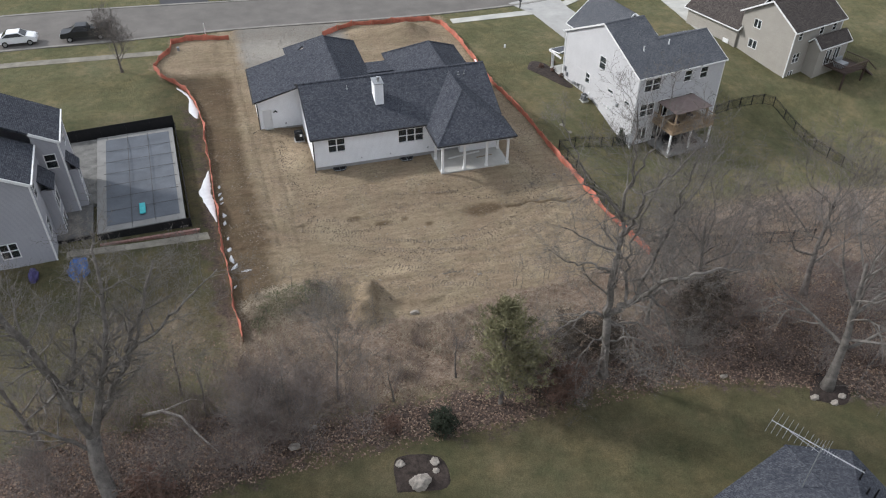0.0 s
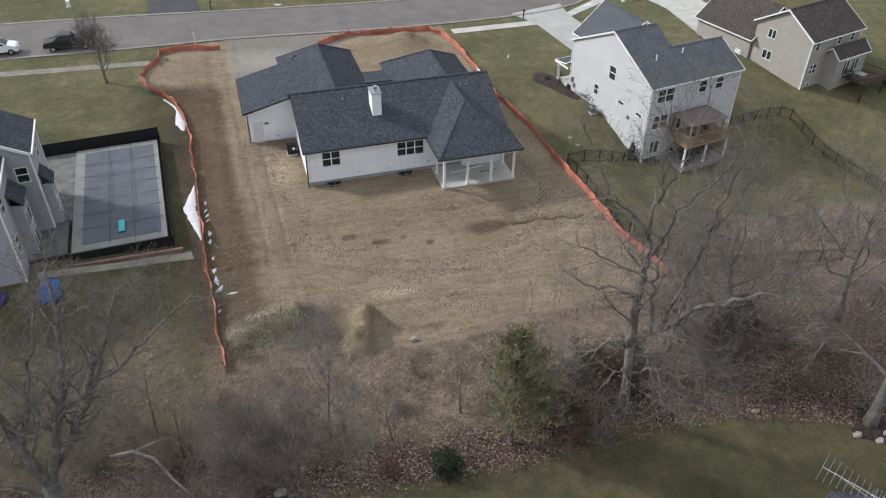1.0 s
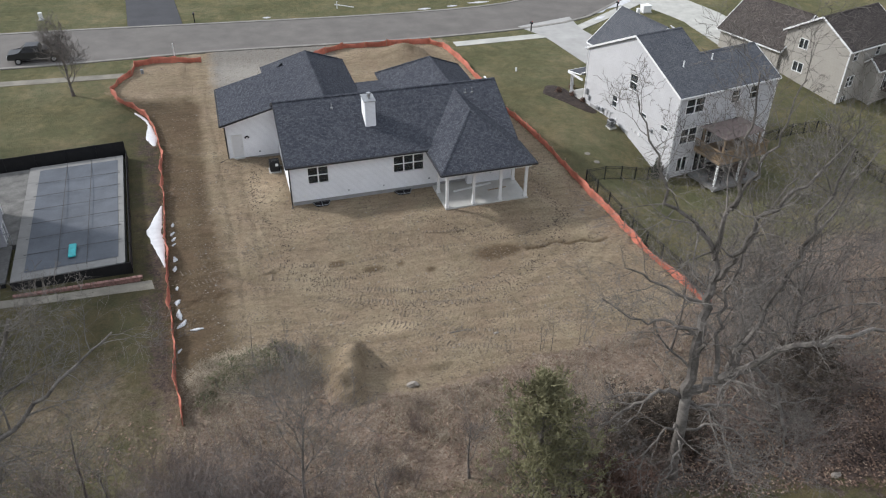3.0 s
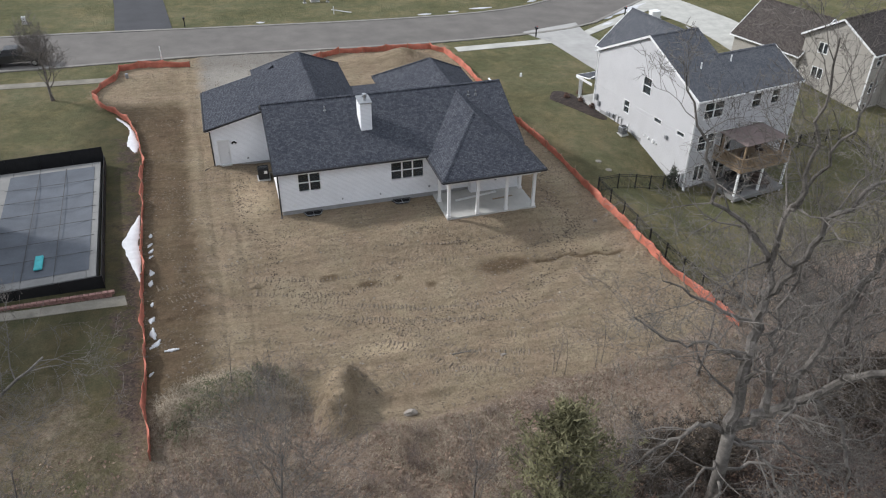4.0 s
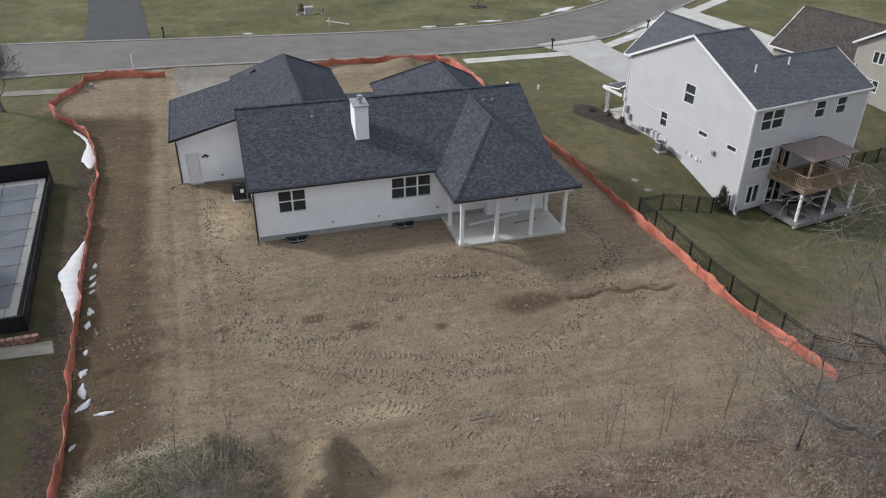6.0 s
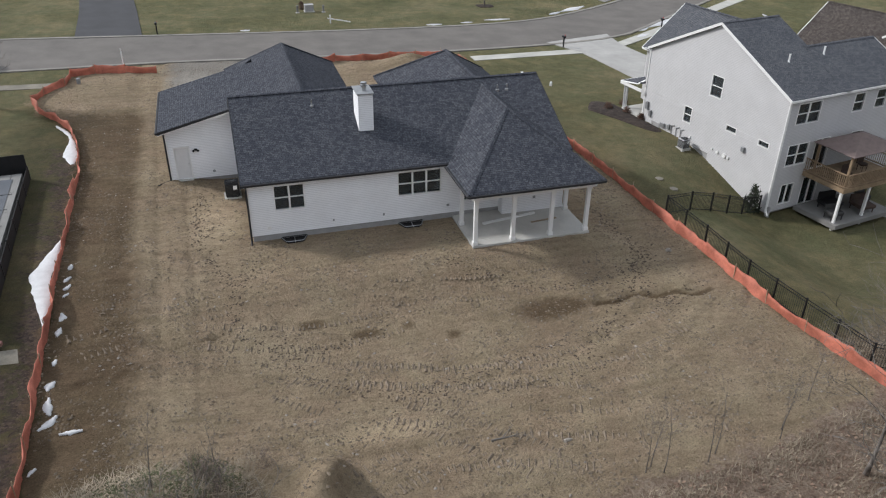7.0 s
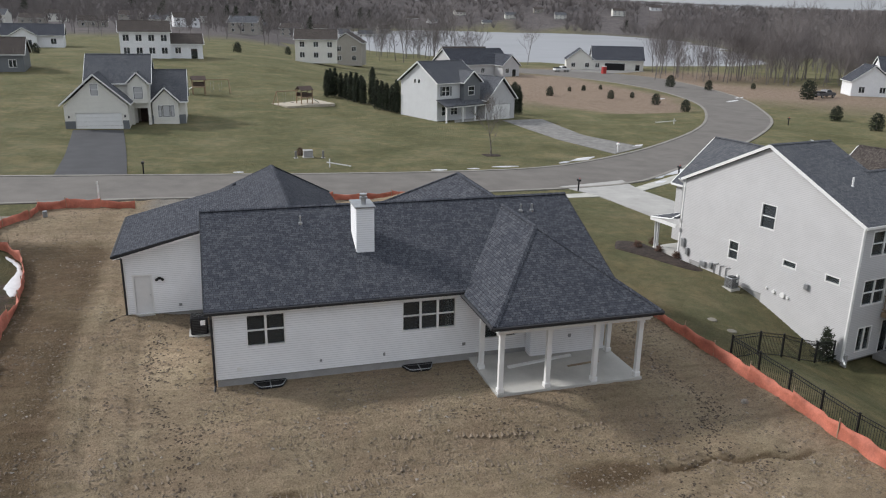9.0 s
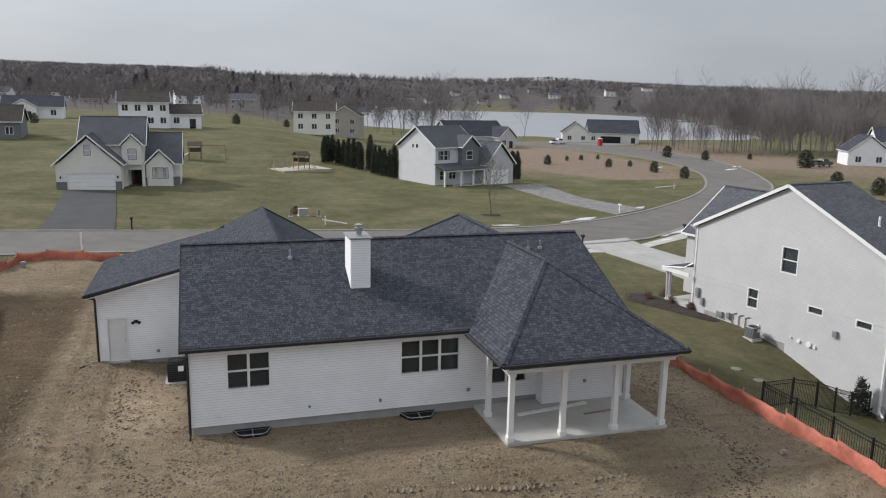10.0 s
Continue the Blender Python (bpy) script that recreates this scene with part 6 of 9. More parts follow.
guided_tree([(-11.9, 28.3, 1.3), (-12.0, 28.5, 1.8), (-12.2, 29.2, 3.6), (-12.05, 29.8, 5.3)], [0.66, 0.46, 0.40, 0.38, 0.36],
            [([(-12.05, 29.75, 5.2), (-12.4, 29.4, 8.6), (-12.65, 29.0, 12.6), (-13.4, 28.6, 15.6), (-14.8, 28.4, 18.0)], 0.32, 0.08),
             ([(-12.0, 29.8, 5.3), (-11.0, 29.6, 8.0), (-10.2, 29.5, 10.3), (-9.6, 29.8, 12.6), (-9.2, 30.6, 15.6), (-9.0, 31.2, 17.6)], 0.27, 0.05),
             ([(-10.3, 29.5, 10.1), (-8.9, 29.4, 11.1), (-7.4, 29.6, 12.1), (-5.6, 30.1, 13.3), (-3.8, 31.0, 14.3)], 0.15, 0.03),
             ([(-12.0, 29.9, 5.4), (-10.6, 30.3, 7.4), (-9.5, 30.7, 9.2), (-8.6, 31.0, 11.2), (-7.6, 31.0, 13.4), (-6.7, 31.2, 15.4)], 0.24, 0.05),
             ([(-12.4, 29.5, 8.2), (-11.9, 30.6, 10.0), (-11.0, 31.4, 12.4), (-10.2, 32.0, 14.9)], 0.14, 0.04),
             ([(-12.6, 29.1, 11.4), (-13.6, 30.2, 12.8), (-14.4, 31.0, 14.6)], 0.13, 0.03),
             ([(-12.2, 29.5, 4.4), (-14.0, 29.6, 6.2), (-15.6, 29.8, 7.0), (-17.2, 30.0, 8.6)], 0.13, 0.03)],
            11, "large low-forked leafless tree with spreading grey limbs", 1.6)
guided_tree([(19.0, 29.5, 1.3), (18.9, 29.4, 1.8), (18.3, 28.8, 5.0), (17.7, 28.3, 8.0)], [0.42, 0.28, 0.25, 0.23, 0.22],
            [([(17.7, 28.3, 7.9), (17.6, 28.3, 10.4), (17.7, 28.5, 12.4), (17.8, 28.6, 13.8)], 0.23, 0.16),
             ([(17.8, 28.6, 13.6), (17.6, 28.6, 15.0), (16.7, 28.8, 16.4), (15.4, 29.0, 17.4), (14.6, 29.0, 19.4), (13.6, 29.0, 21.4)], 0.13, 0.02),
             ([(17.6, 28.6, 14.9), (17.4, 28.2, 16.9), (17.3, 27.9, 18.4), (16.9, 27.6, 20.8), (16.6, 27.4, 22.6)], 0.11, 0.02),
             ([(17.4, 28.1, 17.2), (17.8, 27.7, 18.9), (17.9, 27.4, 20.4), (18.4, 27.4, 22.2)], 0.07, 0.02),
             ([(17.8, 28.6, 13.7), (18.0, 27.8, 15.4), (18.0, 27.2, 17.2), (18.5, 26.8, 18.4), (19.0, 26.4, 19.4), (20.0, 26.2, 21.0)], 0.13, 0.02),
             ([(17.75, 28.25, 8.1), (18.3, 27.5, 9.4), (18.8, 26.7, 10.6), (18.7, 25.4, 12.6), (19.0, 24.3, 13.8), (20.6, 24.0, 14.1), (22.4, 24.0, 13.9)], 0.22, 0.05),
             ([(18.5, 27.2, 9.8), (19.0, 27.0, 12.6), (19.3, 26.5, 15.2), (19.1, 26.0, 18.0), (19.6, 25.9, 20.4)], 0.14, 0.03),
             ([(18.3, 27.5, 9.4), (18.3, 28.1, 11.2), (18.5, 28.4, 13.0), (18.9, 28.4, 15.4), (19.8, 28.0, 18.2)], 0.12, 0.02),
             ([(19.3, 26.4, 15.6), (20.4, 26.6, 17.4), (21.6, 26.8, 19.6)], 0.07, 0.02),
             ([(18.9, 26.6, 10.7), (19.7, 26.0, 10.0), (20.3, 25.5, 8.4), (20.9, 25.4, 6.2), (21.2, 25.6, 4.6)], 0.10, 0.02),
             ([(17.8, 28.4, 7.6), (16.6, 28.4, 8.2), (15.7, 28.5, 8.0), (14.9, 28.8, 6.8), (14.2, 29.0, 6.2)], 0.12, 0.03),
             ([(17.9, 28.4, 7.4), (18.5, 27.6, 7.2), (19.0, 27.0, 6.4), (19.5, 26.8, 4.6)], 0.09, 0.02),
             ([(18.2, 28.8, 5.4), (17.2, 28.3, 5.9), (16.2, 28.1, 4.9), (15.4, 28.0, 3.2)], 0.08, 0.02),
             ([(18.3, 28.8, 5.0), (19.6, 28.1, 5.7), (20.8, 27.8, 5.0), (21.6, 27.6, 3.2)], 0.08, 0.02),
             ([(18.4, 29.0, 4.4), (17.6, 27.9, 4.5), (16.9, 27.4, 3.6), (16.4, 27.2, 2.2)], 0.07, 0.02),
             ([(18.0, 28.6, 6.6), (18.9, 27.6, 7.6), (20.0, 27.0, 7.2), (21.2, 26.6, 5.8), (22.2, 26.6, 4.2)], 0.08, 0.02),
             ([(17.6, 28.4, 11.2), (16.6, 29.0, 11.6), (15.6, 29.5, 11.4), (14.0, 30.0, 12.6)], 0.10, 0.02),
             ([(17.7, 28.4, 12.6), (16.2, 29.2, 13.2), (14.6, 29.6, 14.2)], 0.09, 0.02)],
            23, "large leafless tree with a long low limb and drooping twigs")
bare_tree(32.9, 24.5, 17, 0.33, 31, (12, 8, 6, 4), (0.16, 0.14), "pale_bark", spread=(30, 65), up=0.03)
bare_tree(27.5, 33.0, 15, 0.22, 47, (12, 8, 6, 4), (0.05, 0.05), "bark")
bare_tree(38.0, 33.5, 15, 0.24, 53, (12, 8, 6, 4), (0.0, 0.05), "bark")
bare_tree(24.6, 33.6, 11, 0.15, 59, (10, 8, 6, 4), (0.05, 0.1), "pale_bark")
bare_tree(-16.2, 33.5, 13, 0.17, 61, (7, 7, 6, 4), (-0.15, 0.0), "bark")
bare_tree(1.7, 32.2, 8.6, 0.085, 72, (13, 7, 5, 3), (0.02, 0.02), "limb_bark", "slender leafless young tree in dry grass", 0.72, (32, 60), "young trees", 0.008, 0.14)
for x, y, hh, sd in ((-3.4, 29.0, 6.0, 73), (-1.5, 31.5, 6.5, 79), (5.0, 31.0, 4.0, 83), (-6.5, 33.0, 6.0, 89), (9.5, 32.0, 5.0, 97), (24.5, 38.5, 8.0, 101), (34, 38, 9.0, 103), (-8, 35.5, 6.5, 107)):
    bare_tree(x, y, hh, 0.06 + 0.002 * hh, sd, (7, 6, 4), (0.03, 0.03), "bark", "slender leafless young tree in dry grass", 0.75, (25, 50), "young trees", 0.008)
bare_tree(-13.2, 86.9, 7.5, 0.15, 113, (10, 8, 7, 4), (0, 0), "bark", "leafless rounded street tree on the lawn", 0.55, (25, 50), "street trees", 0.012, 0.22)
bare_tree(37.0, 116.0, 7.5, 0.09, 127, (9, 7, 5), (0, 0), "bark", "leafless young lawn tree in a mulch ring", 0.7, (20, 42), "street trees", 0.012, 0.3)


def shrub_mesh(seed, height, stems, kids, spread, mat_, rmin=0.006):
    rng = random.Random(seed)
    V, F = [], []
    for s in range(stems):
        az, ang = rng.uniform(0, 6.28), radians(rng.uniform(4, spread))
        d = Vector((math.cos(az) * math.sin(ang), math.sin(az) * math.sin(ang), math.cos(ang)))
        p = Vector((rng.uniform(-0.35, 0.35), rng.uniform(-0.35, 0.35), -0.1))
        limb(V, F, rng, p, d, height * rng.uniform(0.6, 1.05), rng.uniform(0.010, 0.022), 1, (0,) + kids, (5, 4, 3, 3), 0.06, 0.2, rmin)
    me = bpy.data.meshes.new("shrub")
    me.from_pydata(V, [], F)
    me.materials.append(M[mat_])
    return me


SHRUBS = [shrub_mesh(200 + i, h, n, k, sp, m) for i, (h, n, k, sp, m) in enumerate(((2.4, 12, (6, 4), 40, "twig"), (3.0, 14, (6, 4), 35, "twig_grey"), (1.8, 16, (6, 3), 55, "twig"), (3.6, 9, (7, 4), 28, "twig_grey"), (2.8, 12, (7, 4), 45, "twig"), (1.3, 18, (5, 3), 65, "dry_grass")))]


def scatter_shrubs(region, count, seed, pick, label, scale=(0.75, 1.25)):
    rng = random.Random(seed)
    xs, ys = [p[0] for p in region], [p[1] for p in region]
    made = 0
    while made < count:
        x, y = rng.uniform(min(xs), max(xs)), rng.uniform(min(ys), max(ys))
        if not inside(x, y, region):
            continue
        s = rng.uniform(*scale)
        ob = new("shrub", SHRUBS[rng.choice(pick)])
        ob.matrix_world = pose(x, y, land(x, y) - 0.03, rng.uniform(-6, 6), rng.uniform(-6, 6), rng.uniform(0, 360)) @ Matrix.Diagonal((s, s, s, 1))
        tagged(ob, label, "shrub", "thicket shrubs")
        made += 1


scatter_shrubs([(-18, 27), (-6, 28), (3.0, 29), (2.5, 33), (-4, 36.5), (-18, 37)], 46, 301, (0, 1, 2, 3, 4), "leafless grey-brown shrub in the thicket")
scatter_shrubs([(13, 29), (20, 29.5), (30, 27), (44, 23), (50, 36), (36, 38), (26, 37), (16, 34)], 64, 302, (0, 1, 2, 3, 4), "leafless grey-brown shrub in the thicket")
scatter_shrubs([(0.6, 41.6), (3.4, 41.8), (3.9, 44.6), (1.6, 45.0)], 6, 303, (0, 2, 5, 5), "dense leafless shrub on rough dry grass", (0.45, 0.7))
scatter_shrubs([(30, 40), (48, 38), (52, 46), (31, 46)], 14, 304, (0, 1, 3), "leafless grey-brown shrub beyond the fence", (0.8, 1.3))
scatter_shrubs([(-4, 31.5), (9.5, 31), (15, 33), (17, 38.6), (12, 38.6), (3.5, 37.5), (-4, 40)], 46, 305, (0, 2, 2, 5), "low dead weed clump in dry grass", (0.28, 0.55))
scatter_shrubs([(-7, 28), (3.6, 28.6), (3.2, 33), (-3, 35)], 16, 306, (1, 3, 4), "leafless grey-brown shrub in the thicket", (0.8, 1.2))
for k, (x, y) in enumerate(((16.9, 40.7), (17.2, 40.9), (17.5, 40.5), (19.4, 40.6), (19.9, 40.9), (22.8, 41.0), (23.2, 41.4), (25.4, 42.6), (0.2, 43.8), (2.2, 44.3))):
    bare_tree(x, y, 2.6 + 0.4 * (k % 3), 0.022, 320 + k, (5, 3), (0.02, 0.02), "bark", "thin leafless sapling on bare soil", 0.9, (15, 35), "saplings", 0.006, 0.25)


def needle_clumps(V, F, rng, c, size, n, flat=1.0, droop=0.0, thick=0.16):
    for _ in range(n):
        d = Vector((rng.gauss(0, 1), rng.gauss(0, 1), rng.gauss(0, 1) * flat - droop)).normalized()
        p = c + Vector((rng.gauss(0, 0.3), rng.gauss(0, 0.3), rng.gauss(0, 0.3))) * size
        s = d.orthogonal().normalized() * size * thick
        t = d.cross(s).normalized() * size * thick
        e = p + d * size * rng.uniform(0.6, 1.2)
        b = len(V)
        V.extend((p + s, p - s * 0.5 + t, p - s * 0.5 - t, e))
        F.extend(((b, b + 1, b + 3), (b + 1, b + 2, b + 3), (b + 2, b, b + 3), (b, b + 2, b + 1)))


def conifer(x, y, height, radius, seed, mat_, label, tiers=13, arms=9, size=0.28, per=5, shape="cone", group="evergreens"):
    rng = random.Random(seed)
    g = land(x, y)
    t = thing("evergreen", label, "evergreen", x, y, g, group)
    part("trunk", tubem((x, y, g - 0.1), (x, y, g + height * 0.93), height * 0.02 + 0.03, 0.015, 7), "bark", t)
    V, F = [], []
    for i in range(tiers):
        u = (i + 0.5) / tiers
        z = g + height * (0.06 + 0.93 * u)
        if shape == "cone":
            R = radius * (1 - u) ** 0.8 + 0.05
        elif shape == "column":
            R = radius * min(1.0, 3.2 * (1 - u)) ** 0.8 * (0.88 + 0.12 * min(1, u * 5))
        else:
            R = radius * math.sqrt(max(0.03, 1 - (1.7 * u - 0.75) ** 2))
        k = max(4, int(arms * (0.35 + 0.65 * R / radius)))
        for j in range(k):
            a = 2 * math.pi * (j + rng.random()) / k
            ro = R * rng.uniform(0.75, 1.12)
            for q in (0.35, 0.68, 1.0):
                c = Vector((x + math.cos(a) * ro * q, y + math.sin(a) * ro * q, z + rng.uniform(-0.4, 0.4) * height / tiers - 0.15 * ro * q))
                needle_clumps(V, F, rng, c, size * (0.8 + 0.5 * rng.random()), per if q > 0.5 else max(2, per - 2))
    raw("foliage", V, F, mat_, t)
    return t


def loose_pine(x, y, height, radius, seed, mat_, label, arms=70, size=0.34, bare=0.12, rise=(0.1, 0.5), taper=0.0, upward=0.35, side=(0, 0)):
    """An irregular evergreen: a trunk and uneven arms, each with tufts of needles along it."""
    rng = random.Random(seed)
    g = land(x, y)
    t = thing("evergreen", label, "evergreen", x, y, g, "evergreens")
    part("trunk", tubem((x, y, g - 0.1), (x, y, g + height * 0.95), height * 0.014 + 0.03, 0.015, 7), "bark", t)
    V, F, BV, BF = [], [], [], []
    for i in range(arms):
        u = bare + (1 - bare) * (i + rng.random()) / arms
        a = i * 2.4 + rng.uniform(-0.6, 0.6)
        lobe = 0.72 + 0.55 * noise.noise(Vector((math.cos(a) * 1.2, math.sin(a) * 1.2, u * 3.5 + seed)))
        full = 0.55 + 0.6 * math.sin(math.pi * min(1, 0.25 + 0.72 * u))
        R = radius * lobe * (full * (1 - taper) + taper * 1.15 * (1 - u) ** 0.75) * (1 if u < 0.8 else 1.25 - (u - 0.8) * 4.2)
        R = max(0.25, R) * rng.uniform(0.7, 1.15)
        p = Vector((x, y, g + height * u * 0.95))
        e = p + Vector((math.cos(a) * R + side[0] * (1 - u), math.sin(a) * R + side[1] * (1 - u), R * rng.uniform(*rise)))
        if e.z > g + height:
            e.z = g + height - rng.uniform(0, 0.3)
        add_tube(BV, BF, [p, p.lerp(e, 0.5) - Vector((0, 0, 0.10 * R)), e], [0.03, 0.02, 0.008], 3)
        sparse = 1 - sm(bare, bare + 0.28, u)
        for q in range(10):
            if rng.random() < 0.75 * sparse * taper:
                continue
            v = 0.25 + 0.75 * (q + rng.random()) / 10
            c = p.lerp(e, v) + Vector((rng.gauss(0, 0.13), rng.gauss(0, 0.13), rng.gauss(0, 0.10) - 0.10 * R * math.sin(math.pi * v)))
            needle_clumps(V, F, rng, c, size * rng.uniform(0.7, 1.2), 7, 0.8, -upward, 0.10)
    tagged(raw("boughs", BV, BF, "bark", t), kind="stuff")
    raw("foliage", V, F, mat_, t)
    return t


loose_pine(11.5, 28.9, 9.2, 3.9, 401, "needle", "olive-green feathery young pine in the wood strip", 130, 0.30, 0.08, (0.35, 0.95), 0.85, 1.0, (1.0, 0))
loose_pine(13.6, 29.9, 4.2, 1.7, 402, "needle", "olive-green feathery young pine in the wood strip", 60, 0.24, 0.06, (0.4, 1.0), 0.6, 1.0)
loose_pine(15.3, 28.0, 3.2, 2.0, 403, "needle_brown", "rust-brown juniper bush at the lawn edge", 90, 0.24, 0.02, (0.5, 1.2), 0.5, 1.0)
conifer(7.4, 27.9, 1.7, 0.85, 404, "needle_dark", "small dark-green evergreen bush at the lawn edge", 8, 12, 0.2, 6, "round")
conifer(4.4, 28.6, 1.3, 0.6, 405, "needle_brown", "small brownish evergreen bush in leaf litter", 7, 9, 0.18, 5, "round")
loose_pine(26.6, 30.6, 6.6, 2.4, 406, "cedar_dull", "dull brown-green cedar inside the bare thicket", 110, 0.24, 0.04)
loose_pine(17.3, 31.2, 3.9, 2.3, 407, "cedar_dull", "dull brown-green cedar inside the bare thicket", 80, 0.24, 0.04)
loose_pine(20.2, 31.4, 3.2, 2.4, 409, "cedar_dull", "dull brown-green cedar inside the bare thicket", 70, 0.24, 0.04)
conifer(-9.6, 27.0, 2.6, 1.6, 408, "needle_brown", "brown bushy juniper at the foot of a tree", 9, 12, 0.28, 6, "round")
for i, (x, y, r) in enumerate(((0.2, 43.6, 1.0), (1.6, 43.9, 0.9), (-1.0, 43.2, 0.9), (-1.9, 42.2, 0.9), (-0.4, 42.3, 1.1), (1.1, 42.7, 0.9), (-2.6, 41.2, 0.8), (2.4, 43.6, 0.7))):
    conifer(x, y, 0.55 + 0.15 * (i % 2), r, 420 + i, "olive", "olive-green bramble bush on rough grass", 4, 9, 0.13, 4, "round", "brambles")
conifer(37.15, 62.0, 1.9, 0.5, 430, "needle_dark", "small dark-green evergreen at the house corner", 9, 9, 0.2, 5, "cone")
CED = [(25.7, 171.6), (26.5, 173.0), (27.4, 173.5), (28.1, 171.2), (28.9, 170.2), (29.4, 168.0), (30.0, 166.2), (30.9, 164.6), (31.2, 168.2), (32.4, 164.2), (36.0, 181.5), (32.3, 159.4), (32.9, 158.4), (33.5, 157.3), (34.1, 156.2), (34.6, 155.0), (56.1, 157.4), (56.7, 156.4)]
CEDS = []
for i, (x, y) in enumerate(CED):
    if i < 3:
        CEDS.append(conifer(x, y, 5.0, 0.60, 440 + i, "needle_dark", "dark-green columnar cedar beside a lawn", 18, 10, 0.28, 5, "column", "cedar hedge"))
    else:
        o = CEDS[i % 3]
        s = random.Random(i).uniform(0.85, 1.12)
        c = copy_thing(o, Matrix.Translation((x, y, land(x, y))) @ pose(0, 0, 0, 0, 0, 57 * i) @ Matrix.Diagonal((s, s, s, 1)))


# ---------- houses across the street ----------
def gable_house():
    """Cream house with a front-gabled garage facing the street."""
    h = thing("house", "two-storey cream-sided house with grey roof and white garage door", "house", -5.5, 142, 0.4)
    zb = 0.3
    block(h, -12.4, -4.9, 137.6, 146, zb, 3.6, 7.4, "y", "siding_cream", "grey", {"S": [(-11.15, -5.7, zb, 2.5), (-9.1, -8.25, 4.7, 6.1, 1, 2)]}, 0.45, 0.2)
    block(h, -10.0, -2.4, 141.5, 150.5, zb, 5.9, 9.4, "x", "siding_cream", "grey", {"S": [(-4.45, -2.75, 0.3, 2.6)]}, 0.4, 0.2)
    block(h, -5.4, 2.0, 143.0, 151.0, zb, 3.3, 7.3, "x", "siding_cream", "grey", {"S": [(-4.2, -2.5, zb, 2.7)]}, 0.4, 0.2)
    block(h, -2.2, 1.1, 142.2, 146.0, zb, 3.3, 5.3, "y", "siding_cream", "grey", {"S": [(-1.5, -1.05, 1.3, 2.8, 1, 2), (-0.95, 0.0, 1.3, 2.8, 1, 1), (0.1, 0.55, 1.3, 2.8, 1, 2)]}, 0.35, 0.2)
    block(h, -5.0, -2.6, 140.9, 143.5, 3.3, 5.9, 7.4, "y", "siding_cream", "grey", {"S": [(-4.3, -3.2, 3.9, 5.4, 1, 2)]}, 0.3, 0.2)
    for i in range(4):
        part("garage_door_panel", boxm(-11.15, -5.7, 137.66, 137.70, zb + 0.54 * i + 0.01, zb + 0.54 * (i + 1) - 0.01), "trim", h)
    for x0, x1, y in ((-12.42, -11.2, 137.5), (-5.6, -4.85, 137.5), (-2.5, -2.15, 142.1), (1.05, 2.0, 142.6)):
        part("brick_skirt", boxm(x0, x1, y, y + 0.12, zb - 0.2, 1.5), "siding_slate", h)
    part("front_door", boxm(-3.9, -2.9, 144.2, 144.3, zb, 2.5), "deck_dark", h, "dark front door in a recess")
    part("entry_slab", boxm(-5.0, -2.4, 139.6, 143.0, zb - 0.4, zb), "concrete", h)
    part("recess_wall", boxm(-4.9, -2.3, 144.4, 144.5, zb, 3.2), "siding_tan", h)
    for x0, x1, y, z0, z1 in ((-9.1, -8.25, 137.6, 4.7, 6.1), (-1.5, -1.05, 142.2, 1.3, 2.8), (-0.95, 0.0, 142.2, 1.3, 2.8), (0.1, 0.55, 142.2, 1.3, 2.8), (-4.3, -3.2, 140.9, 3.9, 5.4)):
        part("blind", boxm(x0 + 0.05, x1 - 0.05, y + 0.058, y + 0.070, z0 + 0.05, z1 - 0.05), "blind", h, "drawn off-white blind")
    for x in (-11.9, -5.3):
        part("wall_light", boxm(x - 0.08, x + 0.08, 137.45, 137.58, 1.9, 2.2), "black_metal", h)
    return h


gable_house()


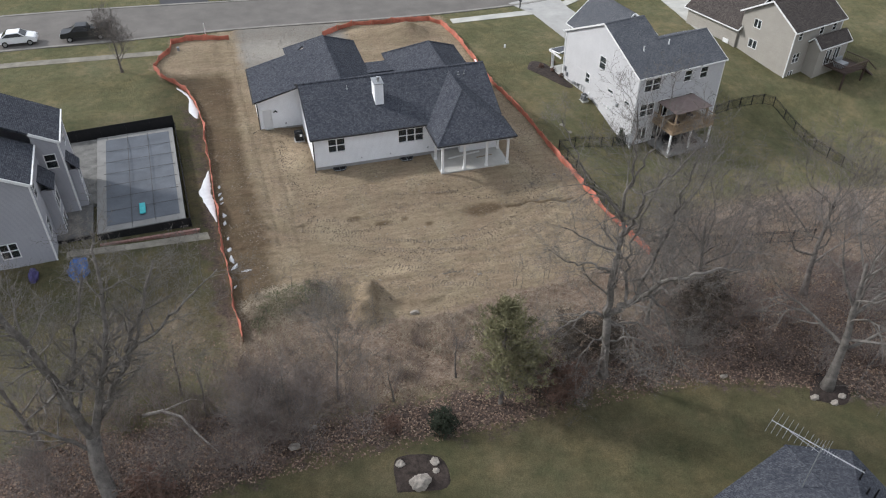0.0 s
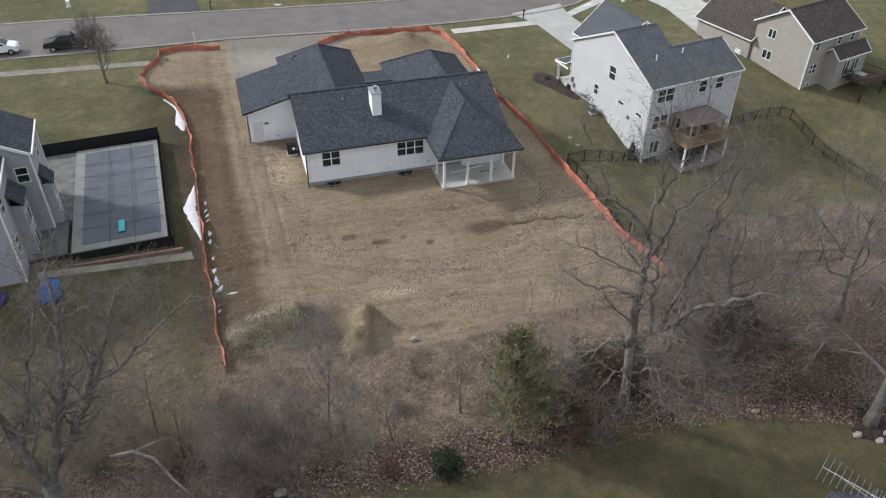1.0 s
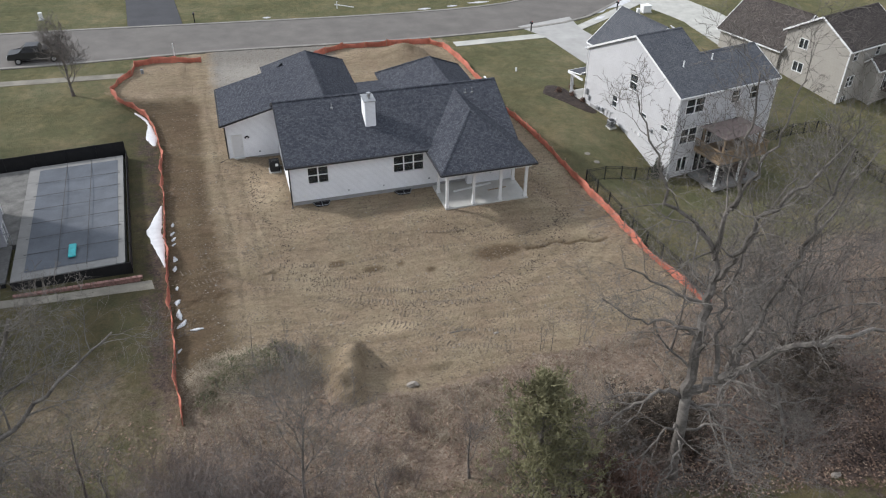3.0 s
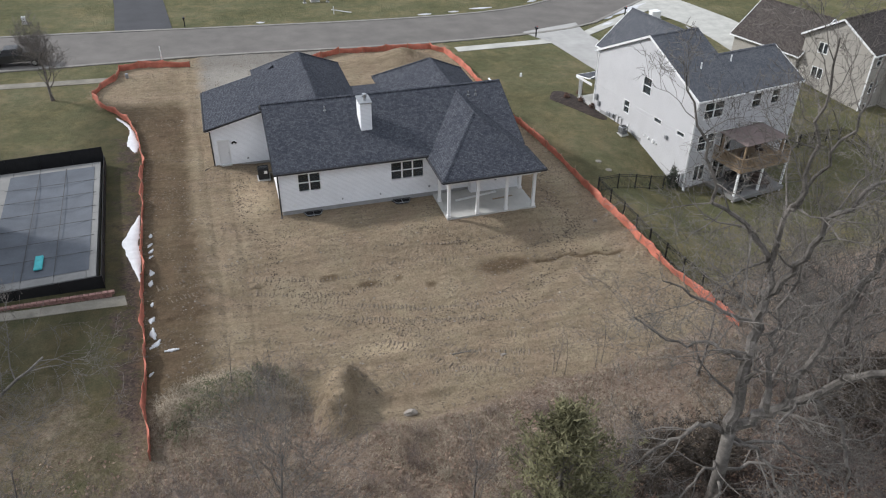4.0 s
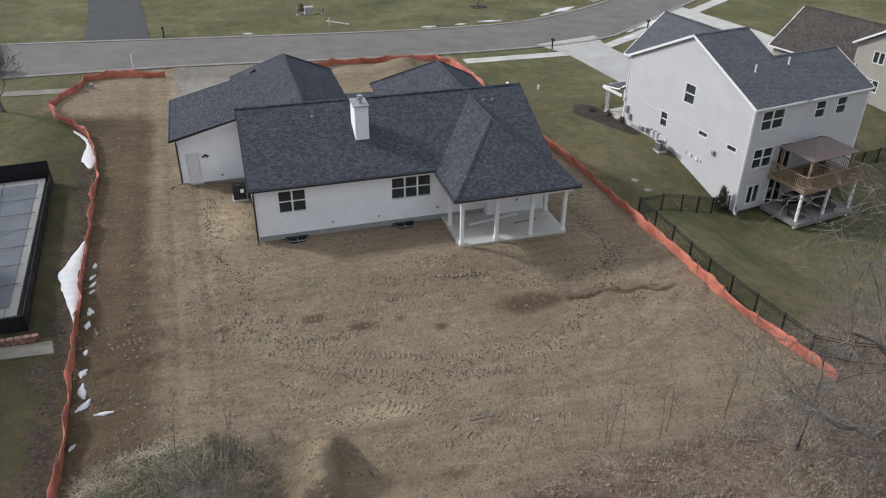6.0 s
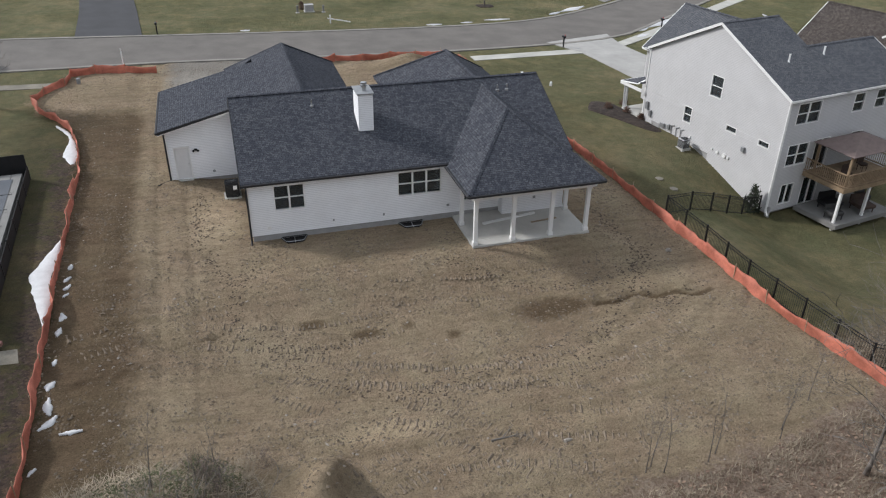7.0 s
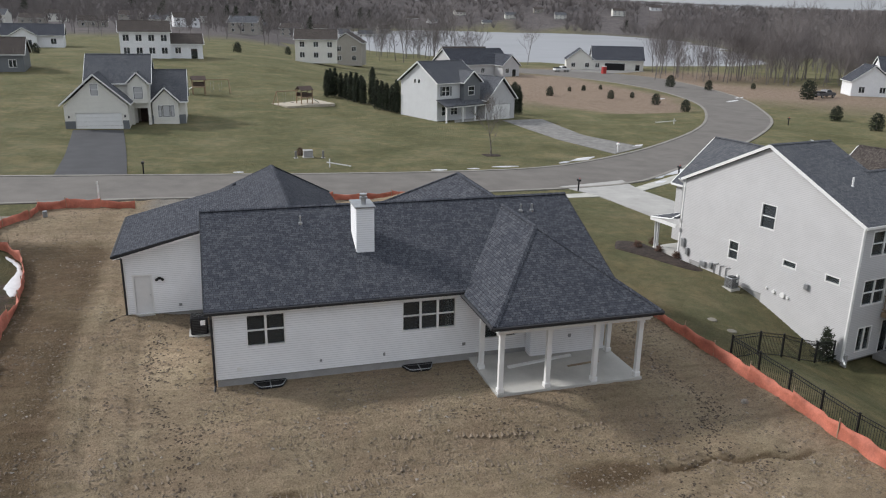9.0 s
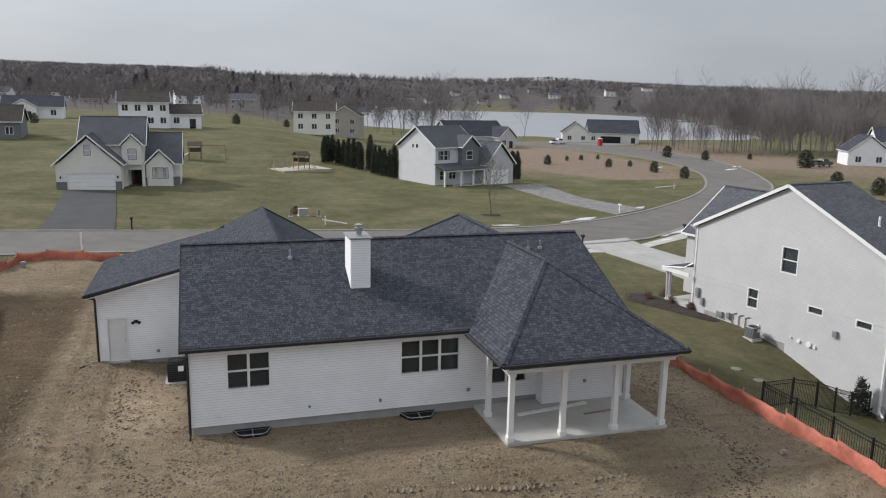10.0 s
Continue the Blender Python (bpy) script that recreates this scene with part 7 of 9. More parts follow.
def porch_house():
    """Pale blue-grey house with a front porch, turned towards the bend."""
    h = thing("house", "two-storey pale blue-grey house with porch and attached garage", "house", 0, 0, 0)
    block(h, 0.0, 9.0, 0.0, 8.6, -0.3, 5.9, 9.0, "x", "siding_mist", "grey", {"S": [(1.0, 2.6, 3.9, 5.3, 2, 2), (1.0, 1.8, 0.9, 2.2, 1, 2), (3.0, 4.4, 0.9, 2.2, 2, 2)], "W": [(4.0, 4.5, 5.6, 6.2, 1, 1), (5.0, 5.4, 5.6, 6.2, 1, 1)]}, 0.4, 0.2)
    block(h, 4.9, 8.6, -0.9, 3.0, 2.9, 5.9, 7.7, "y", "siding_slate", "grey", {"S": [(5.9, 7.2, 3.9, 5.2, 1, 2)]}, 0.35, 0.2)
    block(h, 9.0, 15.6, -2.2, 7.5, -0.3, 3.0, 6.6, "y", "siding_pale", "grey", {"S": [(10.3, 14.6, -0.3, 2.2)]}, 0.4, 0.2)
    for i in range(4):
        part("garage_door_panel", boxm(10.3, 14.6, -2.15, -2.1, -0.3 + 0.62 * i, -0.3 + 0.62 * (i + 1) - 0.02), "trim", h)
    part("porch_roof", slab(bmesh.new(), [(-0.2, -2.3, 2.6), (9.0, -2.3, 2.6), (9.0, 0.0, 3.4), (-0.2, 0.0, 3.4)], 0.15), "sh_grey_x", h)
    part("porch_beam", boxm(-0.1, 9.0, -2.2, -2.0, 2.25, 2.5), "trim", h)
    for x in (0.05, 3.6, 6.3, 8.8):
        part("porch_post", boxm(x - 0.1, x + 0.1, -2.2, -2.0, 0.0, 2.4), "trim", h)
    part("porch_floor", boxm(0, 9, -2.2, 0, -0.5, 0.0), "concrete", h)
    part("front_door", boxm(5.3, 6.3, -0.06, 0.0, 0.0, 2.1), "trim", h)
    for x in (0.6, 2.7):
        part("shutter", boxm(x, x + 0.35, -0.05, 0.0, 3.9, 5.3), "siding_slate", h)
    h.matrix_world = pose(39.0, 146.3, -0.75, 0, 0, 27)
    return h


porch_house()


def plain_house(x, y, rz, w, d, ze, zr, siding, tone, label, wing=None, axis_="x", wins=3, storeys=2, z=None, garage=None):
    h = thing("house", label, "house", 0, 0, 0)
    holes = []
    for s in range(storeys):
        for i in range(wins):
            u = w * (i + 0.5) / wins
            holes.append((u - 0.6, u + 0.6, 0.9 + 2.75 * s, 2.2 + 2.75 * s, 2, 1))
    block(h, 0, w, 0, d, -0.6, ze, zr, axis_, siding, tone, {"S": holes}, 0.4, 0.25)
    if wing:
        wx0, wx1, wy0, wy1, we, wr, wax = wing
        block(h, wx0, wx1, wy0, wy1, -0.6, we, wr, wax, siding, tone, {"S": [(wx0 + 1.0, wx0 + 2.2, 0.9, 2.2, 2, 1), (wx1 - 2.6, wx1 - 1.2, -0.3, 1.9, 1, 1)]}, 0.4, 0.25)
    if garage:
        # flat black panel in place of the shaded open bay
        part("garage_shade_panel", boxm(garage[0], garage[1], -0.06, -0.035, -0.5, 2.3), "black_wall", h, "black panel standing in for the shade of an open garage")
        part("garage_frame", boxm(garage[0] - 0.15, garage[1] + 0.15, -0.075, -0.062, 2.3, 2.5), "trim", h)
    h.matrix_world = pose(x, y, land(x, y) if z is None else z, 0, 0, rz)
    return h


def toward(px, dist):
    """A place at a bearing (degrees clockwise from north) and distance from the end of the walk."""
    a = radians(px)
    return 5.7 + math.sin(a) * dist, 32.7 + math.cos(a) * dist


x, y = toward(-5.7, 188)
plain_house(x, y, 4, 10.6, 8, 5.6, 8.0, "siding_white", "brown", "two-storey white house seen across the lawns", (10.6, 17.6, 1.5, 8, 3.0, 5.2, "x"), wins=4)
x, y = toward(6.0, 214)
plain_house(x, y, -10, 11.0, 8, 5.6, 8.2, "siding_cream", "brown", "two-storey cream house far across the lawns", None)
x, y = toward(8.6, 240)
plain_house(x, y, -20, 9.0, 9, 6.0, 9.0, "siding_tan", "brown", "beige house with a steep gable far off", None, "y", 2)
x, y = toward(-12.6, 226)
plain_house(x, y, 6, 14, 9, 3.0, 5.8, "siding_white", "dark", "low white house with a wide roof far off", (2, 8, -2.5, 3, 3.0, 5.0, "y"), storeys=1)
x, y = toward(-14.2, 165)
plain_house(x, y, 3, 7.5, 8, 3.2, 6.2, "siding_slate", "brown", "slate-grey house at the edge of the lawns", None, storeys=1, wins=2)
x, y = toward(17.5, 216)
plain_house(x, y, 18, 20, 11, 3.2, 7.4, "siding_pale", "dark", "low pale-grey house with a broad dark roof", (14, 20, -4, 3, 3.0, 6.0, "y"), storeys=1, z=-1.2)
x, y = toward(17.0, 262)
plain_house(x, y, 8, 16, 9, 3.0, 6.2, "siding_white", "brown", "low white house near the lake", None, storeys=1, z=-1.2)
x, y = toward(25.6, 262)
plain_house(x, y, -22, 9, 9, 3.2, 6.8, "siding_cream", "dark", "cream lakeside house with dark roof and open garage", (8.5, 25, 0, 11, 3.3, 7.6, "x"), "y", 2, 1, -1.3, (12.5, 19.0))
x, y = toward(44.5, 205)
plain_house(x, y, -28, 9, 8, 3.4, 7.2, "siding_white", "dark", "white house with steep dark gables beside the drive", (7, 17, 3, 11, 5.6, 9.0, "x"), "y", 2, 1, -1.3)
rng_h = random.Random(909)
FAR_HOUSES = [(-20, 420), (-13.5, 500), (-8, 470), (-2, 520), (1.5, 430), (5.0, 560), (10.5, 620), (14, 980), (15.6, 960), (17.5, 990), (19.4, 950), (21, 970), (23.0, 990), (24.5, 960), (28.5, 980), (31, 1040), (-17, 610), (-5.5, 640),
              (-18.6, 520), (-16.2, 470), (-11.4, 560), (-9.8, 640), (-3.6, 600), (-0.6, 700), (3.2, 640), (7.4, 700), (8.6, 520), (12.0, 720)]
for bear, dist in FAR_HOUSES:
    x, y = toward(bear, dist)
    k = rng_h.random()
    plain_house(x, y, rng_h.uniform(-25, 25), rng_h.uniform(11, 16), 9, 5.4 if k > 0.4 else 3.2, 8.6 if k > 0.4 else 6.2, rng_h.choice(("siding_white", "siding_cream", "siding_tan")), rng_h.choice(("brown", "grey")), "small distant house among bare trees", None, storeys=2 if k > 0.4 else 1)


# ---------- bare woods beyond ----------
def low_tree(seed, height, spread, kids=(7, 6, 4), r=0.22, rmin=0.03):
    rng = random.Random(seed)
    V, F = [], []
    pts, rad = [], []
    p, d = Vector((0, 0, -0.3)), Vector((0, 0, 1))
    for i in range(6):
        pts.append(p.copy())
        rad.append(r * (1 - 0.15 * i))
        d = (d + Vector((rng.uniform(-0.1, 0.1), rng.uniform(-0.1, 0.1), 0))).normalized()
        p = p + d * height * 0.6 / 5
    add_tube(V, F, pts, rad, 5)
    for k in range(kids[0]):
        u = 0.3 + 0.7 * (k + rng.random()) / kids[0]
        j = min(4, int(u * 5))
        q = pts[j].lerp(pts[j + 1], u * 5 - j)
        az, ang = k * 2.4 + rng.random(), radians(rng.uniform(*spread))
        limb(V, F, rng, q, Vector((math.cos(az) * math.sin(ang), math.sin(az) * math.sin(ang), math.cos(ang))), height * rng.uniform(0.3, 0.45), r * 0.45, 1, kids, (5, 4, 3, 3), 0.14, 0.18, rmin)
    me = bpy.data.meshes.new("tree")
    me.from_pydata(V, [], F)
    me.materials.append(M["far_twig"])
    return me


WOODS = [low_tree(500 + i, h, sp, kids=(8, 7, 5), r=0.13, rmin=0.02) for i, (h, sp) in enumerate(((14, (20, 45)), (17, (15, 38)), (12, (25, 55)), (16, (20, 40)), (10, (25, 60))))]


def far_tree(x, y, rng, s=1.0):
    ob = new("tree", WOODS[rng.randrange(len(WOODS))])
    k = s * rng.uniform(0.8, 1.2)
    ob.matrix_world = pose(x, y, land(x, y) - 0.1, 0, 0, rng.uniform(0, 360)) @ Matrix.Diagonal((k, k, k, 1))
    return tagged(ob, "distant leafless deciduous tree near the lake and houses", "tree", "far bare trees")


rng_w = random.Random(77)
# lakeside rows
for i in range(96):
    b = 31.2 + 15 * rng_w.random() ** 0.8
    x, y = toward(b, rng_w.uniform(226, 262))
    far_tree(x, y, rng_w, rng_w.uniform(0.75, 1.15))
for i in range(22):
    x, y = toward(rng_w.uniform(11, 21), rng_w.uniform(300, 335))
    if edge_dist(x, y, LAKE) < 0:
        far_tree(x, y, rng_w, 1.0)
for i in range(18):
    x, y = toward(rng_w.uniform(12, 24), rng_w.uniform(275, 345))
    if edge_dist(x, y, LAKE) < -2:
        far_tree(x, y, rng_w, 1.25)
for i in range(46):
    x, y = toward(rng_w.uniform(-22, 12), rng_w.uniform(255, 400))
    far_tree(x, y, rng_w, 1.05)
for i in range(110):
    x, y = toward(rng_w.uniform(37, 58), rng_w.uniform(225, 420))
    if edge_dist(x, y, LAKE) < -3:
        far_tree(x, y, rng_w, 1.2)


def far_woods():
    """Leafless woods clothing the hills, too many to count."""
    rng = random.Random(88)
    V, F = [], []
    small = []
    for i in range(5):
        r2 = random.Random(600 + i)
        tv, tf = [], []
        h = 12 + 3 * r2.random()
        for s in range(17):
            a, u, v = r2.uniform(0, 6.28), r2.random(), r2.random()
            R = h * 0.34 * math.sqrt(max(0.08, 1 - (2 * v - 0.9) ** 2)) * r2.uniform(0.75, 1.1)
            p = Vector((0, 0, h * (0.2 + 0.45 * u * v)))
            e = Vector((math.cos(a) * R, math.sin(a) * R, h * (0.42 + 0.58 * v)))
            add_tube(tv, tf, [p, p.lerp(e, 0.5) + Vector((r2.uniform(-0.6, 0.6), r2.uniform(-0.6, 0.6), -0.3)), e], [0.13, 0.11, 0.05], 3)
        add_tube(tv, tf, [Vector((0, 0, -1)), Vector((0, 0, 8))], [0.28, 0.15], 4)
        small.append((tv, tf))
    tiny = []
    for i in range(5):
        r2 = random.Random(650 + i)
        tv, tf = [], []
        h = 12 + 3 * r2.random()
        for k in range(9):
            a, v = r2.uniform(0, 6.28), r2.random()
            R = h * 0.42 * math.sqrt(max(0.1, 1 - (2 * v - 0.8) ** 2))
            add_tube(tv, tf, [Vector((0, 0, h * 0.2)), Vector((math.cos(a) * R, math.sin(a) * R, h * (0.4 + 0.6 * v)))], [0.30, 0.12], 3)
        tiny.append((tv, tf))
    made = 0
    while made < 14000:
        b = rng.uniform(-24, 56)
        far = made % 4 != 0
        if far:
            d = rng.uniform(820, 1290)
        else:
            d = rng.uniform(420, 860)
        x, y = toward(b, d)
        if 40 < x < 600 and 260 < y < 950 and edge_dist(x, y, LAKE) > -6:
            continue
        if d < 700 and b < 13 and rng.random() < 0.62:
            continue
        if any(abs(b - hb) < 0.75 and hd - 190 < d < hd + 12 for hb, hd in FAR_HOUSES):
            continue
        made += 1
        g = Vector((x, y, land(x, y)))
        tv, tf = (tiny if far else small)[rng.randrange(5)]
        k, c, s = rng.uniform(0.55, 0.95) * (1 - 0.35 * sm(1000, 1200, d)), math.cos(made), math.sin(made)
        o = len(V)
        kz = k * (1.0 - 0.5 * sm(1000, 1180, d))
        V.extend(Vector((g.x + (v.x * c - v.y * s) * k, g.y + (v.x * s + v.y * c) * k, g.z + v.z * kz)) for v in tv)
        F.extend(tuple(q + o for q in f) for f in tf)
    return tagged(raw("far_woods", V, F, "far_twig"), "grey-brown leafless woods on the far hills", "woods", kind="stuff")


far_woods()
# dark pines on the skyline and young evergreens along the street
rng_p = random.Random(99)
PN = conifer(*toward(3.0, 700), 13, 3.2, 610, "needle_dark", "distant dark pine on the skyline", 8, 7, 1.6, 2, "cone", "far pines")
for i in range(34):
    x, y = toward(rng_p.choice((rng_p.uniform(1, 6.5), rng_p.uniform(7, 13), rng_p.uniform(-22, 40))), rng_p.uniform(640, 980))
    if 40 < x < 600 and 260 < y < 950 and edge_dist(x, y, LAKE) > -6:
        continue
    s = rng_p.uniform(0.8, 1.3)
    copy_thing(PN, Matrix.Translation((x, y, land(x, y))) @ Matrix.Diagonal((s, s, s, 1)))
YN = conifer(*toward(22.0, 175), 2.3, 1.0, 611, "needle_dark", "small dark young evergreen on rough grass", 8, 8, 0.34, 4, "round", "young evergreens")
for b, d, s in ((24.6, 170, 1.1), (29.0, 168, 1.0), (30.5, 172, 0.7), (32.2, 160, 1.2), (34.3, 150, 1.2), (27.0, 185, 0.7), (28.2, 190, 0.6), (26.0, 182, 0.6), (33.0, 205, 1.6), (35.6, 200, 1.3), (42.0, 190, 2.2),
                (2.0, 222, 1.5), (-13.4, 200, 1.2), (-14.2, 190, 1.3), (-11.6, 205, 1.2), (-10.8, 198, 1.2), (-15.8, 150, 1.4), (-14.6, 140, 1.0), (44.0, 150, 1.4), (46.5, 140, 1.5), (38.5, 210, 0.8), (-17.5, 215, 1.4), (5.5, 250, 1.3)):
    x, y = toward(b, d)
    s *= 0.78
    copy_thing(YN, Matrix.Translation((x, y, land(x, y))) @ Matrix.Diagonal((s, s, s, 1)))


# ---------- yard things ----------
def condenser(x, y, rz, label, paint="black_metal", size=1.0):
    c = thing("air_conditioner", label, "air conditioner", 0, 0, 0)
    part("pad", boxm(-0.5, 0.5, -0.5, 0.5, -0.15, 0.05), "concrete", c)
    part("cabinet", boxm(-0.40, 0.40, -0.40, 0.40, 0.05, 0.92, bevel=0.04), paint, c)
    for i in range(9):
        for f in ("S", "W"):
            bm = bmesh.new()
            fbox(bm, f, -0.40, -0.34, 0.34, 0.002, 0.018, 0.12 + 0.085 * i, 0.15 + 0.085 * i)
            part("louvre", bm, "dark_grey", c)
    g = part("fan_guard", lathe(bmesh.new(), [(0.34, 0.921), (0.34, 0.94), (0.30, 0.945)], 0, 0, 16), "black_metal", c)
    for i in range(4):
        a = math.pi * i / 4
        bar(g, "guard_wire", (-0.33 * math.cos(a), -0.33 * math.sin(a), 0.955), (0.33 * math.cos(a), 0.33 * math.sin(a), 0.955), 0.012, 0.012, "grey_metal")
    part("rating_plate", boxm(0.05, 0.28, -0.425, -0.405, 0.55, 0.8), "trim", c, "pale rating sticker")
    part("refrigerant_line", tubem((0.38, 0.1, 0.3), (0.95, 0.1, 0.35), 0.03), "grey_metal", c)
    c.matrix_world = pose(x, y, land(x, y) + 0.03, 0, 0, rz) @ Matrix.Diagonal((size, size, size, 1))
    return c


condenser(4.05, 67.4, 0, "dark louvred air-conditioning unit beside the new house")
condenser(35.9, 68.9, 9, "grey louvred air-conditioning unit beside the neighbouring house", "grey_metal", 0.78)


def window_well(x, y):
    w = thing("window_well", "black steel window well with grate at the foundation", "window well", x, y, 0)
    g = 0.12
    n = 12
    bm = bmesh.new()
    out, inn = [], []
    for i in range(n + 1):
        cx, cy = resample([(-0.72, 0.0), (-0.46, -0.62), (0.46, -0.62), (0.72, 0.0)], n + 1)[i]
        for lst, r in ((out, 1.0), (inn, 0.94)):
            lst.append((x + r * cx, y + r * cy))
    rows = [[bm.verts.new((*p, z)) for p in lst] for lst, z in ((out, -0.5), (out, g), (inn, g), (inn, -0.5))]
    for k in range(4):
        for i in range(n):
            bm.faces.new((rows[k][i], rows[k][i + 1], rows[(k + 1) % 4][i + 1], rows[(k + 1) % 4][i]))
    for i in (0, n):
        bm.faces.new([rows[k][i] for k in range(4)])
    part("well_wall", bm, "black_metal", w)
    rim = bmesh.new()
    for i in range(n):
        tube(rim, (*out[i], g + 0.01), (*out[i + 1], g + 0.01), 0.022, n=4)
    part("rim", rim, "grey_metal", w)
    bm = bmesh.new()
    vs = [bm.verts.new((p[0], p[1], 0.05)) for p in inn]
    bm.faces.new(vs)
    part("well_floor", bm, "black_wall", w, "dark bottom of the well")
    part("grate_bar", boxm(x - 0.02, x + 0.02, y - 0.72, y, g - 0.02, g + 0.01), "grey_metal", w)
    part("grate_bar", boxm(x - 0.66, x + 0.66, y - 0.05, y - 0.01, g - 0.02, g + 0.02), "black_metal", w)
    return w


window_well(6.95, 61.22)
window_well(13.5, 61.22)

tagged(bar(None, "plank", (17.3, 59.7, 0.20), (20.6, 60.2, 0.20), 0.16, 0.08, "trim"), "white trim plank lying on the porch slab", "plank")
tagged(bar(None, "plank", (20.0, 59.2, 0.17), (21.6, 59.35, 0.17), 0.12, 0.03, "stake"), "offcut board lying on the porch slab", "plank")


def snow_patch(line, half, label, seed):
    """Thin melting snow with a ragged outline, along a line; half: its half-width at each point."""
    rng = random.Random(seed)
    n = 26
    mid, wid = smooth_line(line, n), resample([(i, w) for i, w in enumerate(half)], n)
    V, F = [], []
    for i, (x, y) in enumerate(mid):
        a, b = mid[max(0, i - 1)], mid[min(n - 1, i + 1)]
        d = math.hypot(b[0] - a[0], b[1] - a[1])
        sx, sy = -(b[1] - a[1]) / d, (b[0] - a[0]) / d
        w = wid[i][1]
        rag = 0.45 if w < 0.15 else 0.16
        wl, wr = w * rng.uniform(1 - rag, 1 + 0.6 * rag), w * rng.uniform(1 - rag, 1 + 0.6 * rag)
        for u, z in ((-wl, -0.02), (-wl * 0.8, 0.035), (0, 0.05), (wr * 0.8, 0.035), (wr, -0.02)):
            px, py = x + sx * u, y + sy * u
            V.append((px, py, land(px, py) + z + (relief(px, py, 0.0) if -4.6 < px < 0 else 0) + 0.02))
    for i in range(n - 1):
        for k in range(4):
            F.append((i * 5 + k, i * 5 + k + 1, i * 5 + k + 6, i * 5 + k + 5))
    return tagged(raw("snow_patch", V, F, "snow", smooth=True), label, "snow")


snow_patch([(-7.4, 81.4), (-6.5, 79.8), (-6.05, 78.2), (-5.95, 76.6), (-5.75, 75.2), (-5.55, 73.9)], (0.10, 0.16, 0.12, 0.35, 0.5, 0.1), "melting snow strip along the orange fence", 1)
snow_patch([(-4.98, 63.4), (-5.25, 61.4), (-5.45, 59.8), (-5.2, 58.2), (-4.95, 56.8), (-4.75, 55.2)], (0.04, 0.32, 0.55, 0.45, 0.25, 0.06), "melting snow strip along the orange fence", 5)
rng_s = random.Random(44)
for k, (x, y, sz) in enumerate(((-4.2, 60.4, 0.25), (-4.2, 59.2, 0.3), (-4.1, 57.8, 0.2), (-4.15, 56.0, 0.35), (-4.1, 54.9, 0.3), (-3.95, 51.2, 0.35), (-3.85, 49.9, 0.55), (-3.8, 48.9, 0.5), (-2.9, 48.2, 0.35), (-4.0, 52.7, 0.2), (-3.9, 46.2, 0.22), (-4.15, 58.5, 0.25))):
    a = rng_s.uniform(0.9, 2.2)
    dx, dy = math.cos(a) * sz, math.sin(a) * sz
    if k == 8:
        dx, dy = 0.4, 0.05
    snow_patch([(x - dx, y - dy), (x + rng_s.uniform(-0.1, 0.1), y), (x + dx, y + dy)], (0.03, sz * rng_s.uniform(0.35, 0.6), 0.04), "small remnant of melting snow on bare soil", 9 + k)
for k, (x, y, rx, ry) in enumerate(((47.5, 113.0, 2.2, 0.7), (44.2, 111.0, 1.0, 0.4), (60.5, 122.5, 1.2, 0.5), (28, 107.4, 0.9, 0.35), (32, 107.9, 0.7, 0.3), (7.5, 107.6, 0.5, 0.3), (49.6, 99.2, 1.1, 0.5), (55.5, 104.8, 4.0, 0.9), (51.0, 101.8, 1.0, 0.4), (98, 178, 2.0, 0.6), (112, 172, 3.0, 0.8), (118, 178, 2.0, 0.8), (36, 108.8, 1.6, 0.35))):
    sl = 0.6 if x > 40 else 0.05
    snow_patch([(x - rx, y - rx * sl), (x, y), (x + rx, y + rx * sl)], (0.06, ry, 0.08), "thin remnant of snow beside the street kerb", 31 + k)


def bed(poly, label, seed):
    """A mulched planting bed, slightly domed, with chips."""
    rng = random.Random(seed)
    cx, cy = sum(p[0] for p in poly) / len(poly), sum(p[1] for p in poly) / len(poly)
    ring = smooth_line(poly + [poly[0]], 40)
    V = [(cx, cy, land(cx, cy) + 0.12)]
    F = []
    for s in (0.5, 0.85, 1.0):
        for x, y in ring:
            px, py = cx + (x - cx) * s, cy + (y - cy) * s
            V.append((px, py, land(px, py) + (0.12 if s < 0.6 else 0.07 if s < 0.9 else -0.05) + rng.uniform(-0.015, 0.015)))
    n = len(ring)
    for i in range(n - 1):
        F.append((0, 1 + i, 2 + i))
        for k in range(2):
            F.append((1 + k * n + i, 1 + (k + 1) * n + i, 2 + (k + 1) * n + i, 2 + k * n + i))
    return tagged(raw("planting_bed", V, F, "mulch"), label, "planting bed")


bed([(32.4, 77.6), (33.6, 79.6), (35.2, 78.6), (35.6, 75.0), (36.1, 71.8), (35.2, 71.6), (33.8, 74.6)], "dark mulch planting bed along the house wall", 1)
bed([(36.1, 115.2), (37.9, 115.2), (38.1, 116.6), (36.0, 116.8)], "round dark mulch ring round a young tree", 2)
bed([(3.5, 24.2), (6.6, 23.7), (6.7, 26.0), (4.0, 26.6)], "small mulched stone bed in the lawn", 3)
bed([(31.2, 24.0), (33.2, 22.9), (34.6, 24.3), (33.2, 26.0)], "mulch bed round the foot of a large tree", 4)
for x, y, s in ((34.2, 77.4, 0.35), (35.2, 76.2, 0.3), (35.6, 74.6, 0.3), (36.0, 78.2, 0.35), (36.2, 73.3, 0.25)):
    conifer(x, y, s * 1.6, s, int(x * 10), "needle_brown", "small brown dormant shrub in a mulch bed", 4, 8, 0.12, 5, "round", "bed shrubs")


